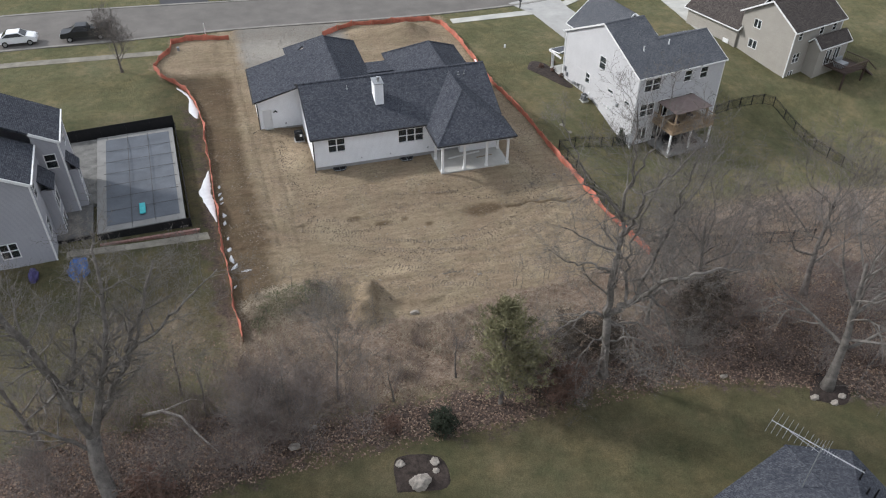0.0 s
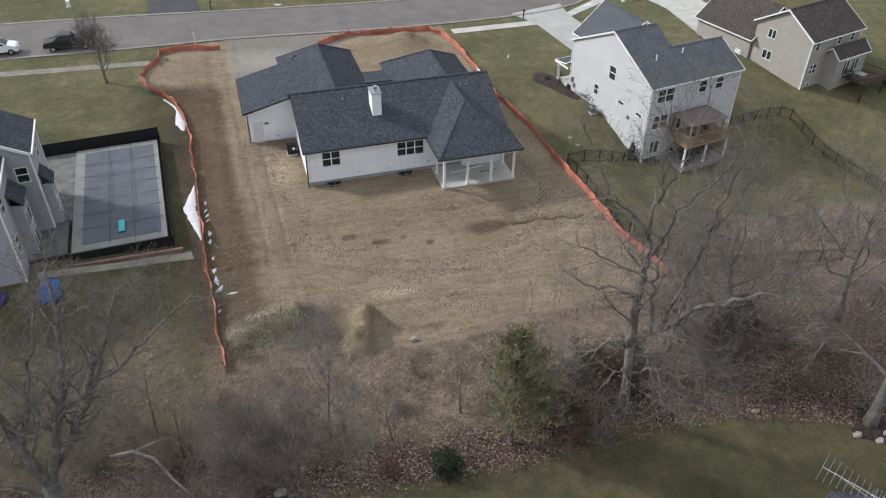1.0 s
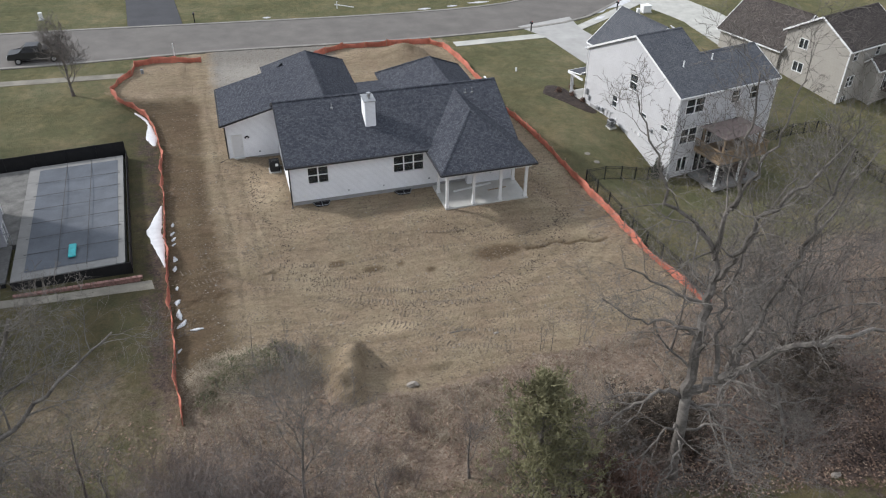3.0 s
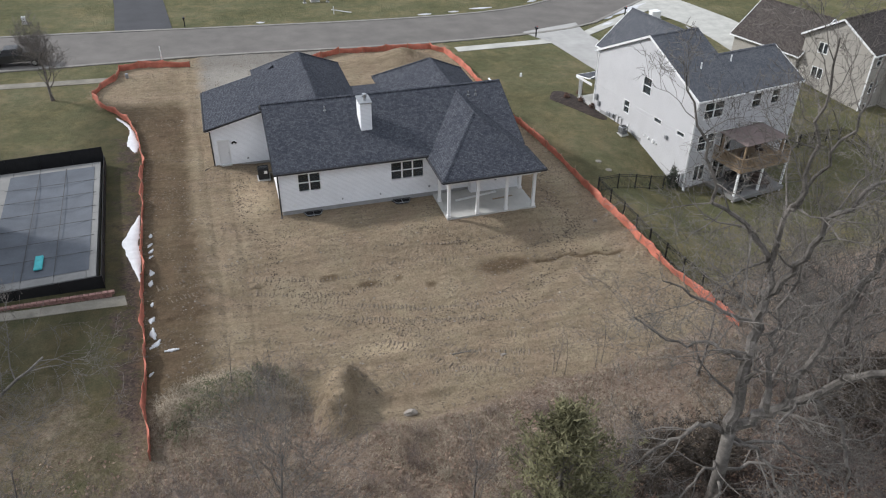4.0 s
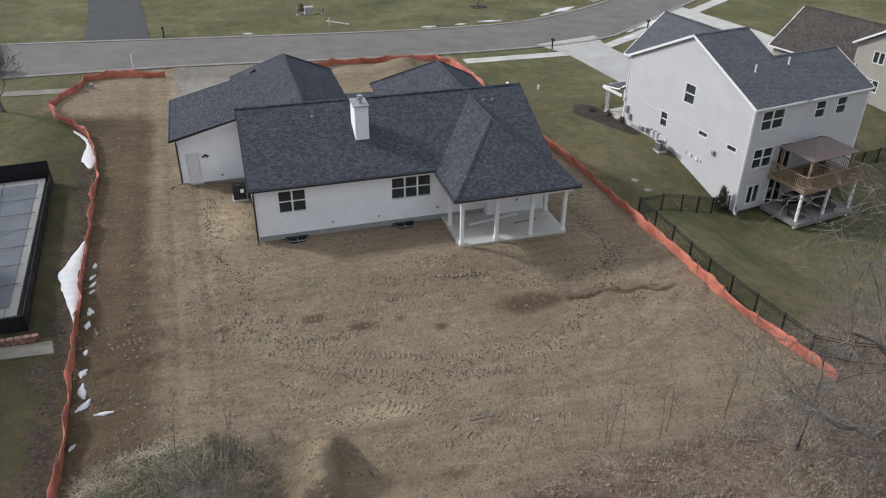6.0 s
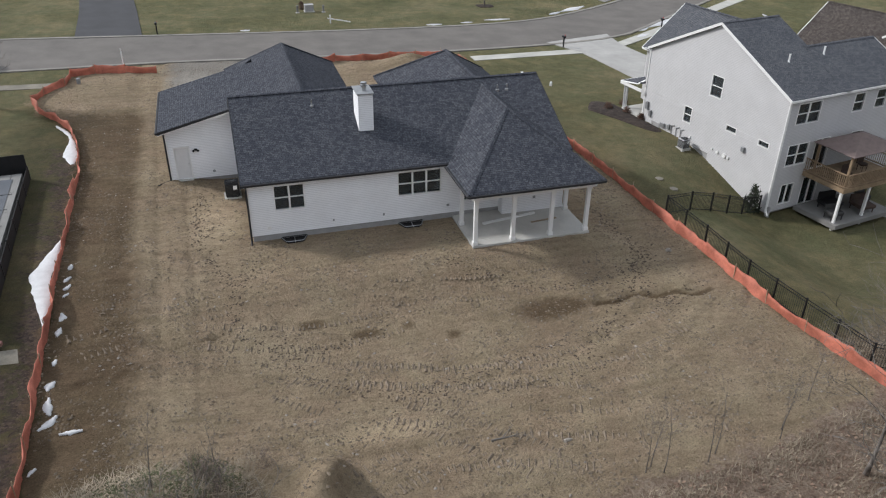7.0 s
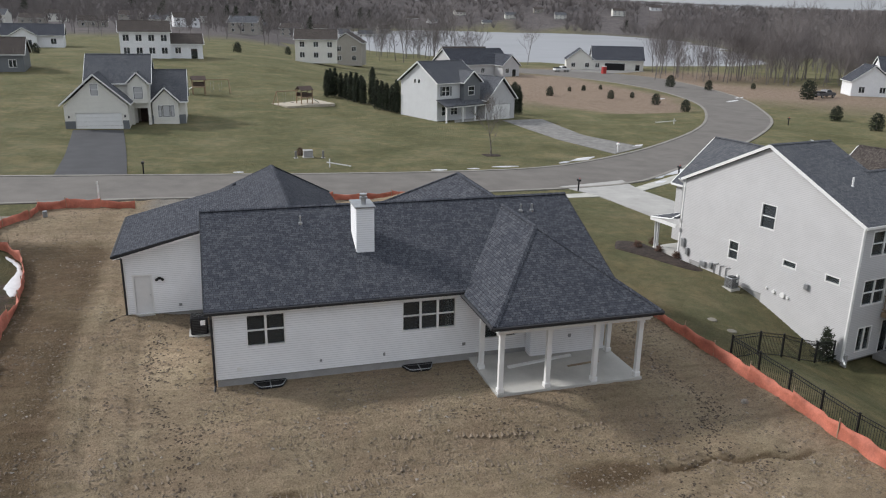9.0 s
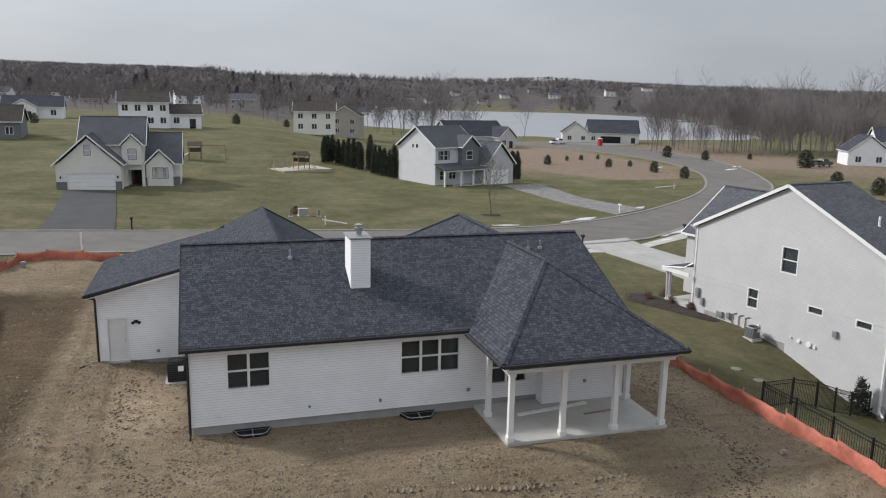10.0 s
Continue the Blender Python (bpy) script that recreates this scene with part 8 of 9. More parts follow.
def boulder(x, y, rx, ry, rz, seed, mat_="stone", label="pale rounded field boulder"):
    bm = blob(bmesh.new(), (x, y, land(x, y) + rz * 0.45), rx, ry, rz, seed, 0.35, 3)
    return tagged(part("boulder", bm, mat_), label, "boulder", "boulders")


for i, (x, y, rx, ry, rz) in enumerate(((5.0, 24.4, 0.62, 0.5, 0.45), (4.2, 26.0, 0.28, 0.25, 0.2), (6.2, 25.6, 0.28, 0.3, 0.2), (6.1, 25.0, 0.22, 0.2, 0.16), (31.6, 24.0, 0.3, 0.2, 0.18), (32.6, 23.3, 0.25, 0.2, 0.15), (33.4, 23.6, 0.3, 0.22, 0.18), (-1.6, 28.9, 0.35, 0.25, 0.2), (26.8, 27.2, 0.3, 0.15, 0.12), (8.75, 39.9, 0.36, 0.22, 0.2), (14.9, 43.0, 0.2, 0.09, 0.06), (26.5, 55.2, 0.16, 0.13, 0.14), (-0.2, 30.2, 0.16, 0.14, 0.1))):
    boulder(x, y, rx, ry, rz, 40 + i)


def small_stuff():
    """Clods and pebbles over the bare lot, cleat prints of machines, dry grass stalks."""
    rng = random.Random(700)
    V, F = [], []
    PV, PF = [], []
    made = 0
    while made < 30000:
        x, y = rng.uniform(-9, 29), rng.uniform(39.5, 96)
        if y > 72 and rng.random() < 0.6:
            continue
        if not inside(x, y, LOT) or (4.6 < x < 22.9 and 61 < y < 81) or (15.8 < x < 22.9 and 57.2 < y < 61.1) or (0.3 < x < 6 and 70 < y < 77):
            continue
        n = noise.noise(Vector((x * 0.45, y * 0.45, 5.0)))
        if n < rng.uniform(-0.45, 0.25):
            continue
        made += 1
        s = 0.022 + 0.060 * rng.random() ** 3
        tv, tf = (V, F) if rng.random() > 0.05 else (PV, PF)
        g = Vector((x, y, land(x, y) + relief(x, y, 1.0) + 0.01))
        a = rng.uniform(0, 6.28)
        c, sn = math.cos(a), math.sin(a)
        b = len(tv)
        sx, sy, sz = s * rng.uniform(0.8, 1.7), s * rng.uniform(0.6, 1.0), s * rng.uniform(0.4, 0.8)
        for px, py, pz in ((1, 0, 0), (0, 1, 0), (-1, 0, 0), (0, -1, 0), (0.2, 0.1, 1), (0, 0, -0.6)):
            tv.append((g.x + px * sx * c - py * sy * sn, g.y + px * sx * sn + py * sy * c, g.z + pz * sz))
        for i in range(4):
            tf.append((b + i, b + (i + 1) % 4, b + 4))
            tf.append((b + (i + 1) % 4, b + i, b + 5))
    tagged(raw("soil_clods", V, F, "clod"), "loose clods over the bare soil", "soil clods", kind="stuff")
    tagged(raw("pebbles", PV, PF, "stone"), "pale pebbles over the bare soil", "pebbles", kind="stuff")
    # dark clods along the footpaths, standing in for the shade in boot prints
    V, F = [], []
    for ln in ([(24.4, 60), (24.8, 56), (23.6, 53), (24.2, 50)], [(19, 47.5), (16, 46.8), (12, 47.4), (7, 49), (5, 53)], [(26, 52), (22, 50), (18, 49.6), (13, 48.2), (9, 47.0)], [(4.6, 59), (3.4, 55), (5.2, 52), (10, 52.4)], [(14, 57), (17, 54.6), (21, 53.4), (25, 55)], [(2.4, 68), (2.0, 62), (3.4, 57)], [(25.9, 56.1), (22.7, 52.7), (20.3, 50.2), (18.6, 48.4), (16.4, 47.9)]):
        for px_, py_ in smooth_line(ln, 60):
            for _ in range(4):
                x, y = px_ + rng.gauss(0, 0.30), py_ + rng.gauss(0, 0.28)
                s, a = rng.uniform(0.03, 0.075), rng.uniform(0, 6.28)
                g = Vector((x, y, land(x, y) + relief(x, y, 1.0) + 0.004))
                u, v = Vector((math.cos(a), math.sin(a), 0)) * s * 1.3, Vector((-math.sin(a), math.cos(a), 0)) * s * 0.8
                b = len(V)
                V.extend((g + u, g + v, g - u, g - v, g + Vector((0, 0, s * 0.35)), g - Vector((0, 0, s))))
                for i in range(4):
                    F.append((b + i, b + (i + 1) % 4, b + 4))
                    F.append((b + (i + 1) % 4, b + i, b + 5))
    tagged(raw("footprint_shade", V, F, "damp_soil"), "dark clods standing in for shaded boot prints", "soil clods", kind="stuff")
    # machine tracks
    V, F = [], []
    arcs = [[(8.6, 46.9), (12.2, 45.4), (14.9, 44.3), (18.1, 43.2), (21.5, 42.9)], [(5.2, 51.0), (8.5, 49.7), (12.0, 48.5), (17.0, 46.9), (21, 46.4)], [(5.0, 49.2), (7.6, 47.4), (10.2, 45.6), (12.2, 43.6), (14.0, 41.8)],
            [(8.0, 49.6), (12.2, 48.3), (14.7, 47.9), (18.9, 48.2), (24, 49.6)], [(-3.4, 53.6), (-0.7, 54.6), (3, 56.0)], [(11.0, 55.2), (15.2, 54.6), (19.0, 54.5), (23.0, 54.6)], [(2.0, 53.5), (7, 52.8), (11, 53.3)], [(7.1, 42.6), (9.8, 43.4), (12.6, 43.2), (16, 42.0)]]
    for ln in arcs:
        L = sum(math.hypot(b[0] - a[0], b[1] - a[1]) for a, b in zip(ln, ln[1:]))
        pts = smooth_line(ln, int(L / 0.25))
        for i, p in enumerate(pts[:-1]):
            if noise.noise(Vector((p[0] * 0.5, p[1] * 0.5, 9))) < -0.28 + rng.uniform(-0.12, 0.12):
                continue
            q = pts[i + 1]
            d = Vector((q[0] - p[0], q[1] - p[1], 0)).normalized()
            s = Vector((-d.y, d.x, 0))
            for off in (-0.75, 0.75):
                c = Vector((p[0], p[1], 0)) + s * (off + rng.uniform(-0.02, 0.02))
                c.z = land(c.x, c.y) + relief(c.x, c.y, 1.0) + 0.005
                w, t, h = 0.24 * rng.uniform(0.6, 1), 0.085, 0.024 * rng.uniform(0.3, 1.2)
                b = len(V)
                c = c + d * rng.uniform(-0.025, 0.025)
                for u, v, z in ((-w, -t, -0.05), (w, -t, -0.05), (w, t, -0.05), (-w, t, -0.05), (-w, 0, h), (w, 0, h)):
                    V.append(c + s * u + d * v + Vector((0, 0, z)))
                F.extend(((b, b + 1, b + 5, b + 4), (b + 2, b + 3, b + 4, b + 5), (b, b + 4, b + 3), (b + 1, b + 2, b + 5)))
    tagged(raw("machine_tracks", V, F, "clod"), "cleated machine tracks pressed in the soil", "tracks", kind="stuff")
    # dry grass
    V, F = [], []
    made = 0
    while made < 34000:
        x, y = rng.uniform(-4, 40), rng.uniform(28, 46)
        heap = made % 9 == 0
        if heap:
            x, y = rng.uniform(-3.6, 4.4), rng.uniform(41.0, 45.6)
            if math.hypot((x - 0.0) / 3.9, (y - 43.0) / 2.4) > 1:
                continue
        elif not inside(x, y, STRAW) or edge_dist(x, y, LOT) > -0.4 or noise.noise(Vector((x * 0.3, y * 0.3, 2))) < rng.uniform(-0.5, 0.3):
            continue
        made += 1
        g = Vector((x, y, land(x, y) - 0.02))
        h = rng.uniform(0.08, 0.34) if heap else rng.uniform(0.1, 0.36)
        a = rng.uniform(0, 6.28)
        w = Vector((math.cos(a), math.sin(a), 0)) * 0.019
        b_ = 0.6 if heap else 0.22
        e = g + Vector((rng.uniform(-b_, b_), rng.uniform(-b_, b_), h))
        b = len(V)
        V.extend((g + w, g - w, g + Vector((w.y, -w.x, 0)), e))
        F.extend(((b, b + 1, b + 3), (b + 1, b + 2, b + 3), (b + 2, b, b + 3)))
    tagged(raw("dry_grass", V, F, "dry_grass"), "tufts of dry straw-coloured grass in the strip", "grass", kind="stuff")
    # fallen leaves
    V, F = [], []
    made = 0
    while made < 30000:
        x, y = rng.uniform(-18, 42), rng.uniform(22, 41)
        if edge_dist(x, y, LOT) > -0.3 or not inside(x, y, WOOD) and (y < 27 or rng.random() > 0.5 - 0.035 * (y - 30) + 0.4 * noise.noise(Vector((x * 0.35, y * 0.35, 6)))):
            continue
        made += 1
        g = Vector((x, y, land(x, y) + rng.uniform(0.03, 0.09)))
        a, s = rng.uniform(0, 6.28), rng.uniform(0.05, 0.10)
        u, v = Vector((math.cos(a), math.sin(a), rng.uniform(-0.4, 0.4))) * s, Vector((-math.sin(a), math.cos(a), rng.uniform(-0.4, 0.4))) * s * 0.6
        b = len(V)
        V.extend((g - u, g + v + Vector((0, 0, 0.02)), g + u, g - v + Vector((0, 0, 0.02))))
        F.extend(((b, b + 1, b + 2), (b, b + 2, b + 3)))
    tagged(raw("fallen_leaves", V, F, "leaf"), "brown fallen leaves under the trees", "leaves", kind="stuff")


def leaf_mat():
    m, nt, b = base_mat("fallen_leaf", 0.9, 0, 0.2)
    r = nt.nodes.new("ShaderNodeNewGeometry").outputs["Random Per Island"]
    nt.links.new(ramp(nt, r, [(0.0, (0.11, 0.074, 0.058)), (0.5, (0.205, 0.138, 0.102)), (0.85, (0.275, 0.195, 0.142)), (1.0, (0.34, 0.26, 0.19))]), b.inputs["Base Color"])
    return m


M["leaf"] = leaf_mat()
small_stuff()


# fallen pale limbs in the thicket
def fallen_limb(a, d, L, r, seed):
    V, F = [], []
    limb(V, F, random.Random(seed), Vector((a[0], a[1], land(*a) + 0.35)), Vector(d), L, r, 1, (0, 4, 3), (6, 6, 4, 3), 0.0, 0.10, 0.012)
    return tagged(raw("fallen_limb", V, F, "pale_bark"), "pale fallen tree limb lying in the brush", "fallen limb")


V, F = [], []
add_tube(V, F, [Vector(p) for p in ((-10.2, 33.4, 2.1), (-9.0, 33.25, 2.35), (-7.9, 32.5, 2.3), (-7.0, 31.1, 2.0), (-5.9, 29.6, 1.75))], [0.13, 0.11, 0.09, 0.07, 0.03], 7)
add_tube(V, F, [Vector(p) for p in ((-8.9, 33.2, 2.35), (-8.0, 33.3, 2.6), (-7.2, 33.5, 2.6), (-6.5, 33.3, 2.45))], [0.08, 0.06, 0.045, 0.02], 6)
tagged(raw("fallen_limb", V, F, "bleached", smooth=True), "bleached pale fallen limb caught in the brush", "fallen limb")
fallen_limb((12.0, 43.4), (1, 0.08, 0.0), 1.4, 0.05, 3)


# ---------- roof of the house below the camera, with its aerial ----------
def south_house():
    """Hip-roofed house at the lawn's edge; only its far corner comes into view."""
    h = thing("house", "house with a slate-blue shingle hip roof behind the lawn", "house", 22, 12, 1.3)
    ev = [(13.2, 15.8, 3.6), (25.4, 19.7, 3.6), (28.7, 18.3, 3.6), (29.4, 8.0, 3.6), (14.0, 5.0, 3.6)]
    q0, q1 = (18.0, 11.0, 6.8), (23.6, 12.4, 6.8)
    cx, cy = 22.0, 12.5
    foot = [(cx + (x - cx) * 0.94, cy + (y - cy) * 0.94) for x, y, _ in ev]
    part("wall", slab(bmesh.new(), [(x, y, 3.45) for x, y in foot], 2.6), "siding_tan", h)
    roof(h, [[ev[0], ev[1], q1, q0], [ev[1], ev[2], q1], [ev[2], ev[3], q1], [ev[3], ev[4], q0, q1], [ev[4], ev[0], q0]], "xxyxy", "dark")
    ridge_cap(h, q0, q1)
    for p, q in ((ev[0], q0), (ev[1], q1), (ev[2], q1), (ev[3], q1), (ev[4], q0)):
        ridge_cap(h, p, q)
    for x, y in ((26.9, 16.0), (26.4, 15.0), (26.8, 14.8)):
        part("roof_vent", lathe(bmesh.new(), [(0.10, 4.2), (0.06, 4.9), (0.05, 5.6)], x, y, 8), "black_metal", h)
    return h


south_house()


def aerial():
    t = thing("tv_aerial", "large grey metal television aerial above the roof", "aerial", 23.5, 16.3, 4.0)
    a, b = Vector((22.15, 18.5, 8.3)), Vector((24.7, 14.6, 8.1))
    mid = a.lerp(b, 0.55)
    part("mast", tubem((mid.x, mid.y, 4.6), (mid.x, mid.y, 8.5), 0.03), "grey_metal", t)
    part("boom", tubem(a, b, 0.025), "steel", t)
    bar(t, "brace", a.lerp(b, 0.2) - Vector((0, 0, 0.05)), mid - Vector((0, 0, 0.35)), 0.03, 0.03, "steel")
    s = (b - a).normalized().cross(Vector((0, 0, 1)))
    for i in range(9):
        c = a.lerp(b, 0.06 * i)
        w = 0.95 - 0.055 * i
        part("element", tubem(c - s * w, c + s * w + Vector((0, 0, 0.04)), 0.011, n=4), "steel", t)
    for i in range(16):
        c = a.lerp(b, 0.56 + 0.0285 * i)
        w = 0.26 - 0.02 * i if i < 8 else 0.09
        part("director", tubem(c - s * w, c + s * w, 0.010, n=4), "steel", t)
    for i in range(6):
        c = a.lerp(b, 0.46 + 0.03 * i) + Vector((0, 0, 0.1 * i))
        part("reflector_rod", tubem(c - s * 0.35, c + s * 0.35, 0.009, n=4), "steel", t)
    return t


aerial()


# ---------- street things ----------
def mailbox(x, y, mat_="black_metal", label="black post-mounted mailbox at the kerb"):
    m = thing("mailbox", label, "mailbox", x, y, land(x, y))
    g = land(x, y)
    part("post", boxm(x - 0.06, x + 0.06, y - 0.06, y + 0.06, g - 0.1, g + 1.0), mat_, m)
    bm = boxm(x - 0.12, x + 0.12, y - 0.28, y + 0.26, g + 1.0, g + 1.2, bevel=0.03)
    part("box", bm, mat_, m)
    part("flag", boxm(x + 0.125, x + 0.14, y, y + 0.15, g + 1.15, g + 1.3), "red", m)
    return m


for x, y, mt, lab in ((-1.2, 107.4, "black_metal", "black post-mounted mailbox at the kerb"), (53.4, 101.8, "black_metal", "black post-mounted mailbox at the kerb"), (38.6, 96.0, "black_metal", "black post-mounted mailbox at the kerb"), (54.6, 117.4, "trim", "white wooden mailbox post at the kerb"), (97, 137, "black_metal", "black post-mounted mailbox at the kerb")):
    mailbox(x, y, mt, lab)


def sign_post(x, y, rz, L):
    """White T-shaped yard post with a hanging arm, leaning."""
    s = thing("yard_sign_post", "white wooden yard sign post lying askew on the lawn", "sign post", 0, 0, 0)
    part("post", boxm(-0.06, 0.06, -0.06, 0.06, -0.1, 0.9), "trim", s)
    bar(s, "arm", (-0.3, 0, 0.55), (L, 0, 0.12), 0.1, 0.1, "trim")
    s.matrix_world = pose(x, y, land(x, y), 0, 0, rz)
    return s


sign_post(16.8, 109.7, -10, 2.2)
sign_post(78.2, 141.5, 150, 3.0)


def utility_box(x, y, sx, sy, sz, mat_, label):
    g = land(x, y)
    u = thing("utility_cabinet", label, "utility cabinet", x, y, g)
    part("plinth", boxm(x - sx - 0.1, x + sx + 0.1, y - sy - 0.1, y + sy + 0.1, g - 0.1, g + 0.08), "concrete", u)
    part("cabinet", boxm(x - sx, x + sx, y - sy, y + sy, g + 0.08, g + sz, bevel=0.04), mat_, u)
    part("lid", boxm(x - sx - 0.03, x + sx + 0.03, y - sy - 0.03, y + sy + 0.03, g + sz, g + sz + 0.06, bevel=0.02), mat_, u)
    return u


utility_box(15.3, 115.8, 0.5, 0.4, 0.75, "foundation", "grey-green transformer cabinet on the lawn")
utility_box(13.9, 115.2, 0.11, 0.11, 0.75, "coping", "pale cable pedestal on the lawn")
utility_box(16.9, 115.2, 0.11, 0.11, 0.75, "coping", "pale cable pedestal on the lawn")
utility_box(57.0, 100.5, 0.6, 0.5, 0.9, "trim", "pale transformer cabinet on the lawn")
utility_box(55.3, 99.5, 0.2, 0.2, 0.8, "trim", "pale cable pedestal on the lawn")
utility_box(-19.0, 112.0, 0.2, 0.2, 0.8, "trim", "pale cable pedestal on the lawn")
conifer(14.6, 117.0, 0.9, 0.4, 640, "needle_brown", "small dormant shrub beside a transformer", 5, 8, 0.15, 4, "round", "bed shrubs")
tagged(part("marker_post", boxm(-3.65, -3.55, 94.6, 94.7, -0.2, 2.3), "trim"), "tall white marker post by the orange fence", "post")
tagged(part("pedestal", boxm(-7.1, -6.8, 91.4, 91.7, -0.1, 0.9, bevel=0.04), "grey_metal"), "small grey utility pedestal inside the fence", "pedestal")
for x, y in ((31.2, 64.2), (31.4, 62.7)):
    tagged(part("access_lid", lathe(bmesh.new(), [(0.27, land(x, y) - 0.1), (0.27, land(x, y) + 0.05), (0.23, land(x, y) + 0.07), (0.0, land(x, y) + 0.075)], x, y, 18), "old_walk"), "round dull-green access lid in the lawn", "access lid")
tagged(part("access_lid", lathe(bmesh.new(), [(0.12, land(32, 84)), (0.10, land(32, 84) + 0.35), (0.06, land(32, 84) + 0.38)], 32, 84, 10), "trim"), "short white stub pipe in the lawn", "stub pipe")


def vehicle(x, y, rz, paint, kind_, label):
    """A parked car or pickup; x ahead in its own frame."""
    v = thing("car" if kind_ == "car" else "pickup_truck", label, "car" if kind_ == "car" else "pickup", 0, 0, 0)
    if kind_ == "car":
        prof = [(-2.2, 0.35), (-2.25, 0.75), (-2.1, 1.05), (-1.6, 1.12), (-1.0, 1.55), (0.4, 1.58), (1.1, 1.12), (2.0, 0.95), (2.2, 0.7), (2.2, 0.35)]
        glass = [(-1.5, 1.14), (-0.95, 1.50), (0.35, 1.53), (0.95, 1.14)]
    else:
        prof = [(-2.8, 0.5), (-2.8, 1.1), (-0.6, 1.1), (-0.4, 1.8), (0.9, 1.82), (1.5, 1.2), (2.7, 1.1), (2.8, 0.7), (2.8, 0.5)]
        glass = [(-0.45, 1.22), (-0.3, 1.72), (0.85, 1.74), (1.3, 1.22)]
    bm = bmesh.new()
    L = [bm.verts.new((px, -0.9 + 0.12 * max(0, (pz - 1.0)) / 0.6, pz)) for px, pz in prof]
    R = [bm.verts.new((px, 0.9 - 0.12 * max(0, (pz - 1.0)) / 0.6, pz)) for px, pz in prof]
    n = len(prof)
    bm.faces.new(L)
    bm.faces.new(R[::-1])
    for i in range(n):
        bm.faces.new((L[i], R[i], R[(i + 1) % n], L[(i + 1) % n]))
    bmesh.ops.bevel(bm, geom=list(bm.edges), offset=0.06, segments=2, affect="EDGES")
    part("body", bm, paint, v)
    for s in (-1, 1):
        bm = bmesh.new()
        ys = [0.90 - 0.12 * (pz - 1.0) / 0.6 for _, pz in glass]
        vs = [bm.verts.new((px, s * (yy + 0.012), pz)) for (px, pz), yy in zip(glass, ys)]
        ws = [bm.verts.new((px, s * (yy - 0.02), pz)) for (px, pz), yy in zip(glass, ys)]
        bm.faces.new(vs)
        bm.faces.new(ws[::-1])
        for i in range(4):
            bm.faces.new((vs[i], ws[i], ws[(i + 1) % 4], vs[(i + 1) % 4]))
        part("side_window", bm, "car_glass", v)
    (ax, az), (bx, bz) = glass[2], glass[3]
    part("windscreen", slab(bmesh.new(), [(ax + 0.1, -0.7, az + 0.03), (bx + 0.13, -0.75, bz + 0.02), (bx + 0.13, 0.75, bz + 0.02), (ax + 0.1, 0.7, az + 0.03)], 0.03), "car_glass", v)
    (ax, az), (bx, bz) = glass[1], glass[0]
    part("rear_window", slab(bmesh.new(), [(ax - 0.1, -0.7, az + 0.03), (bx - 0.1, -0.75, bz + 0.02), (bx - 0.1, 0.75, bz + 0.02), (ax - 0.1, 0.7, az + 0.03)], 0.03), "car_glass", v)
    for wx in ((-1.35, 1.4) if kind_ == "car" else (-1.7, 1.8)):
        for s in (-1, 1):
            w = part("wheel", tubem((wx, s * 0.72, 0.34), (wx, s * 0.93, 0.34), 0.34, n=18), "tyre", v)
            part("rim", tubem((wx, s * 0.92, 0.34), (wx, s * 0.945, 0.34), 0.21, n=14), "steel", w)
    for s in (-1, 1):
        part("headlight", boxm(prof[-2][0] - 0.12, prof[-2][0] + 0.03, s * 0.6 - 0.15, s * 0.6 + 0.15, 0.72, 0.86), "steel", v)
    if kind_ != "car":
        part("bed_cover", boxm(-2.75, -0.7, -0.82, 0.82, 1.08, 1.45, bevel=0.08), "black_wall", v, "black covered load")
    v.matrix_world = pose(x, y, land(x, y) + 0.05, 0, 0, rz)
    return v


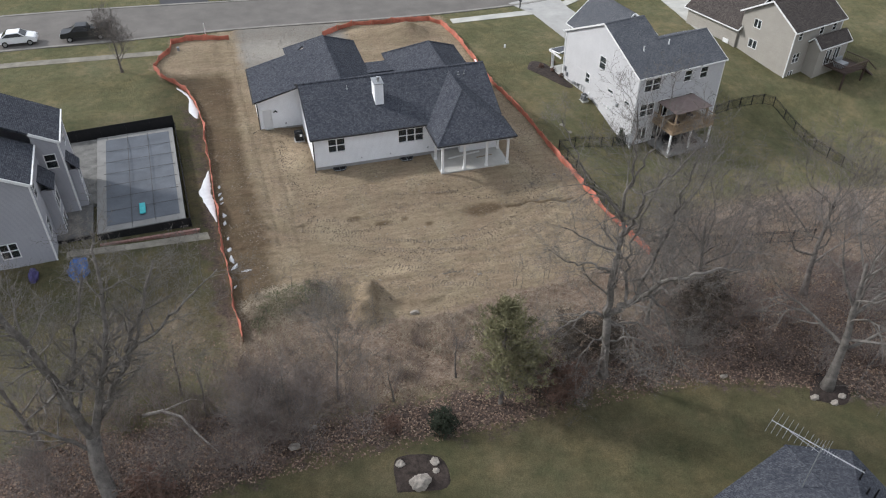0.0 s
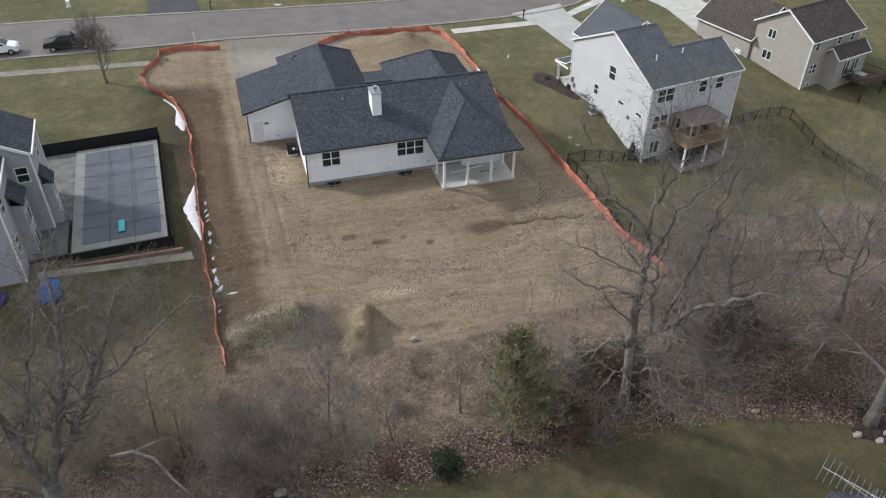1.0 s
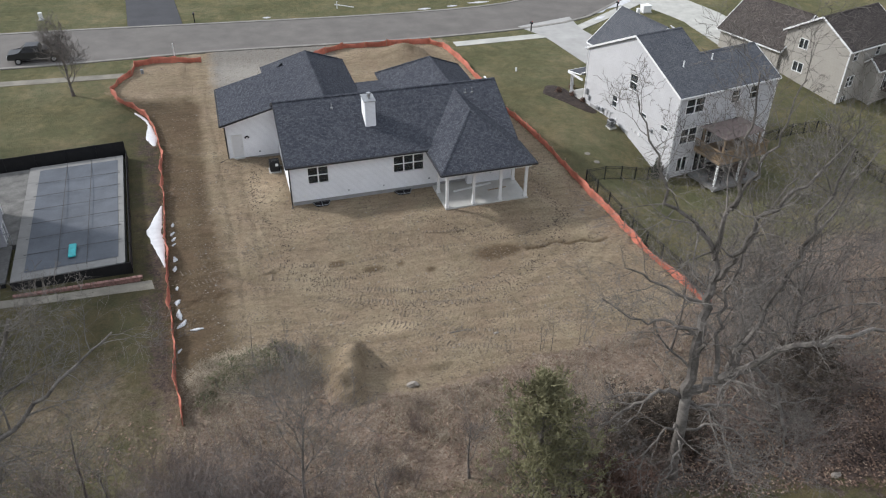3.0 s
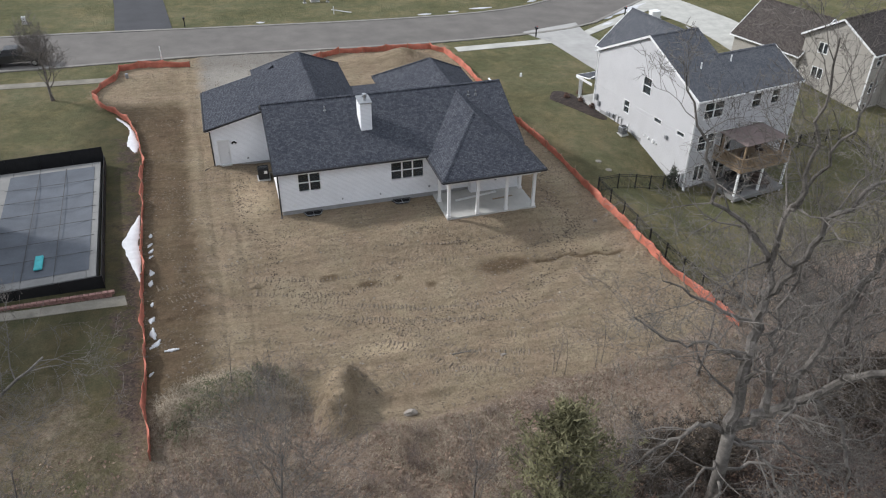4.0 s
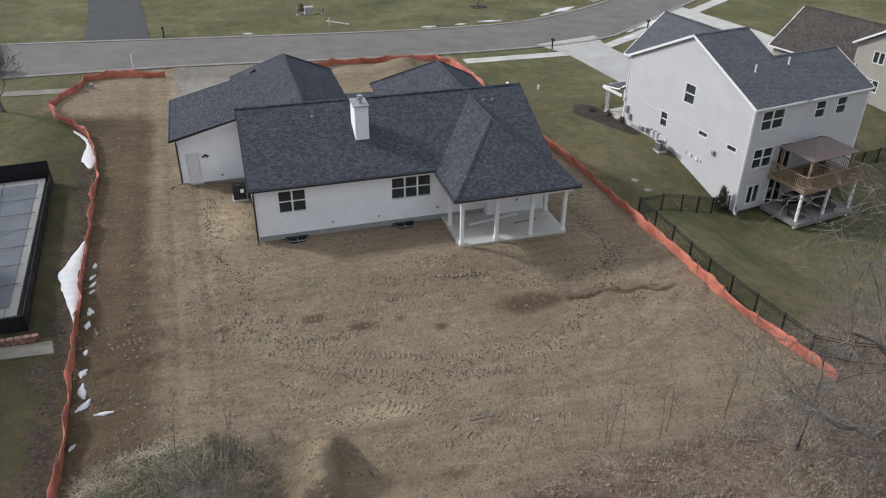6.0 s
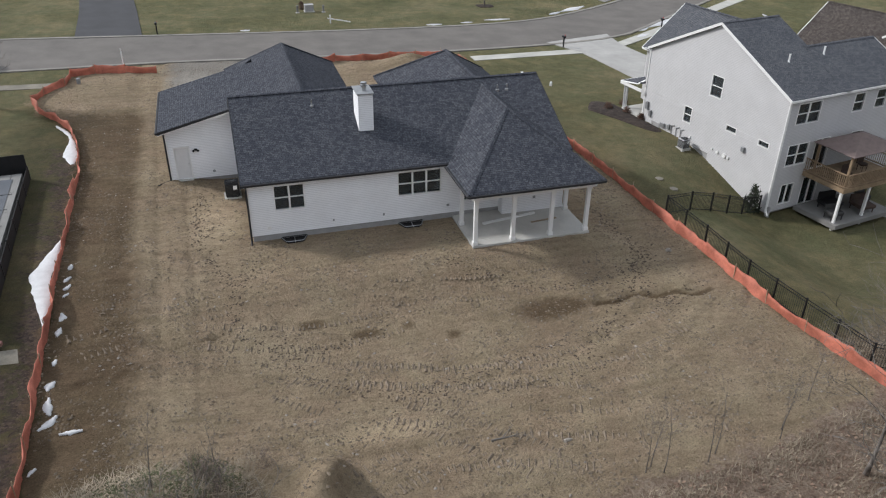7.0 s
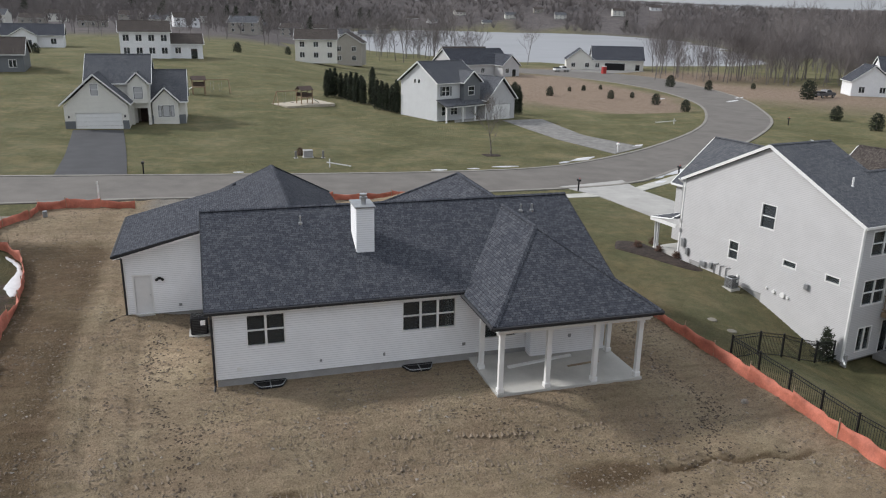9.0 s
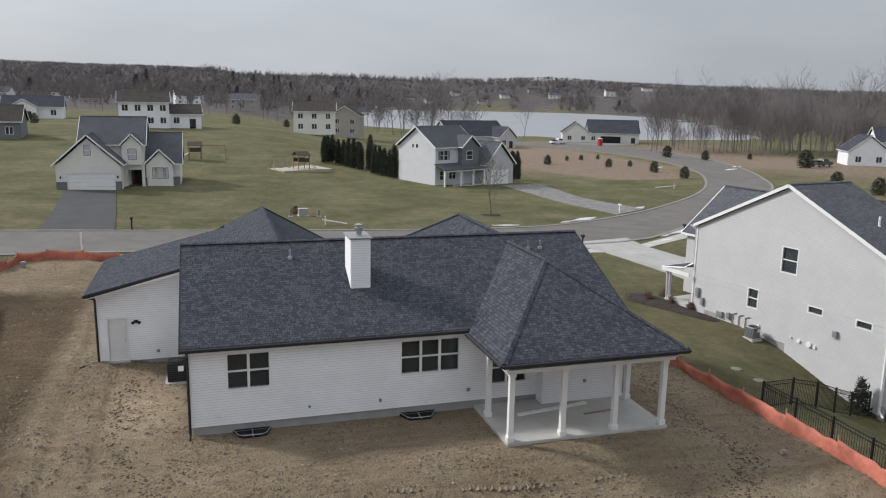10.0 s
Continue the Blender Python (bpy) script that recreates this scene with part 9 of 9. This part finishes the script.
vehicle(-25.2, 97.6, 0, "car_white", "car", "white hatchback parked at the kerb")
vehicle(-17.6, 97.6, 180, "car_black", "pickup", "black pickup with a covered load at the kerb")
x, y = toward(25.3, 248)
vehicle(x, y, 10, "car_white", "pickup", "white pickup on a lakeside drive")
x, y = toward(43.0, 196)
vehicle(x, y, 10, "car_grey", "pickup", "dark grey pickup on a driveway")
x, y = toward(28.3, 246)
tg = thing("portable_toilet", "red portable toilet beside a building site", "portable toilet", x, y, -1.3)
part("cabin", boxm(x - 0.6, x + 0.6, y - 0.6, y + 0.6, -1.3, 0.9, bevel=0.06), "red", tg)
part("roof_cap", boxm(x - 0.65, x + 0.65, y - 0.65, y + 0.65, 0.9, 1.05, bevel=0.06), "trim", tg)


def swing_set(x, y, rz):
    s = thing("swing_set", "brown timber play tower with slide and swing frame", "swing set", 0, 0, 0)
    for px in (-1, 1):
        for py in (-0.9, 0.9):
            part("post", boxm(px - 0.07, px + 0.07, py - 0.07, py + 0.07, -0.1, 2.5), "deck", s)
    part("platform", boxm(-1.05, 1.05, -0.95, 0.95, 1.2, 1.3), "deck", s)
    for py in (-0.9, 0.9):
        part("side_panel", boxm(-1, 1, py - 0.03, py + 0.03, 1.4, 2.0), "deck_dark", s)
    part("roof_panel", slab(bmesh.new(), [(-1.2, -1.1, 2.5), (1.2, -1.1, 2.5), (1.2, 0, 3.1), (-1.2, 0, 3.1)], 0.06), "deck_dark", s)
    part("roof_panel", slab(bmesh.new(), [(-1.2, 0, 3.1), (1.2, 0, 3.1), (1.2, 1.1, 2.5), (-1.2, 1.1, 2.5)], 0.06), "deck_dark", s)
    part("slide", slab(bmesh.new(), [(-1.0, -0.3, 1.3), (-3.0, -0.3, 0.15), (-3.0, 0.3, 0.15), (-1.0, 0.3, 1.3)], 0.1), "trim", s)
    bar(s, "swing_beam", (1, 0, 2.4), (5.0, 0, 2.4), 0.12, 0.14, "deck", "")
    for e in (-1, 1):
        bar(s, "brace", (5.0, 0, 2.4), (5.2, e * 1.2, 0), 0.1, 0.1, "deck")
    for sx in (2.2, 3.6):
        part("swing_seat", boxm(sx - 0.25, sx + 0.25, -0.12, 0.12, 0.5, 0.55), "dark_grey", s)
        for e in (-0.22, 0.22):
            part("chain", tubem((sx + e, 0, 0.55), (sx + e, 0, 2.35), 0.012, n=4), "grey_metal", s)
    s.matrix_world = pose(x, y, land(x, y), 0, 0, rz)
    return s


swing_set(3.6, 170.6, 5)
swing_set(20.4, 161.6, 200)
flat_patch("play_area", [(14.0, 164.0), (17.2, 157.8), (25.4, 161.0), (23.0, 168.0)], land(20, 163) + 0.15, 0.5, "sand", "sandy play area edged with timber", "play area")
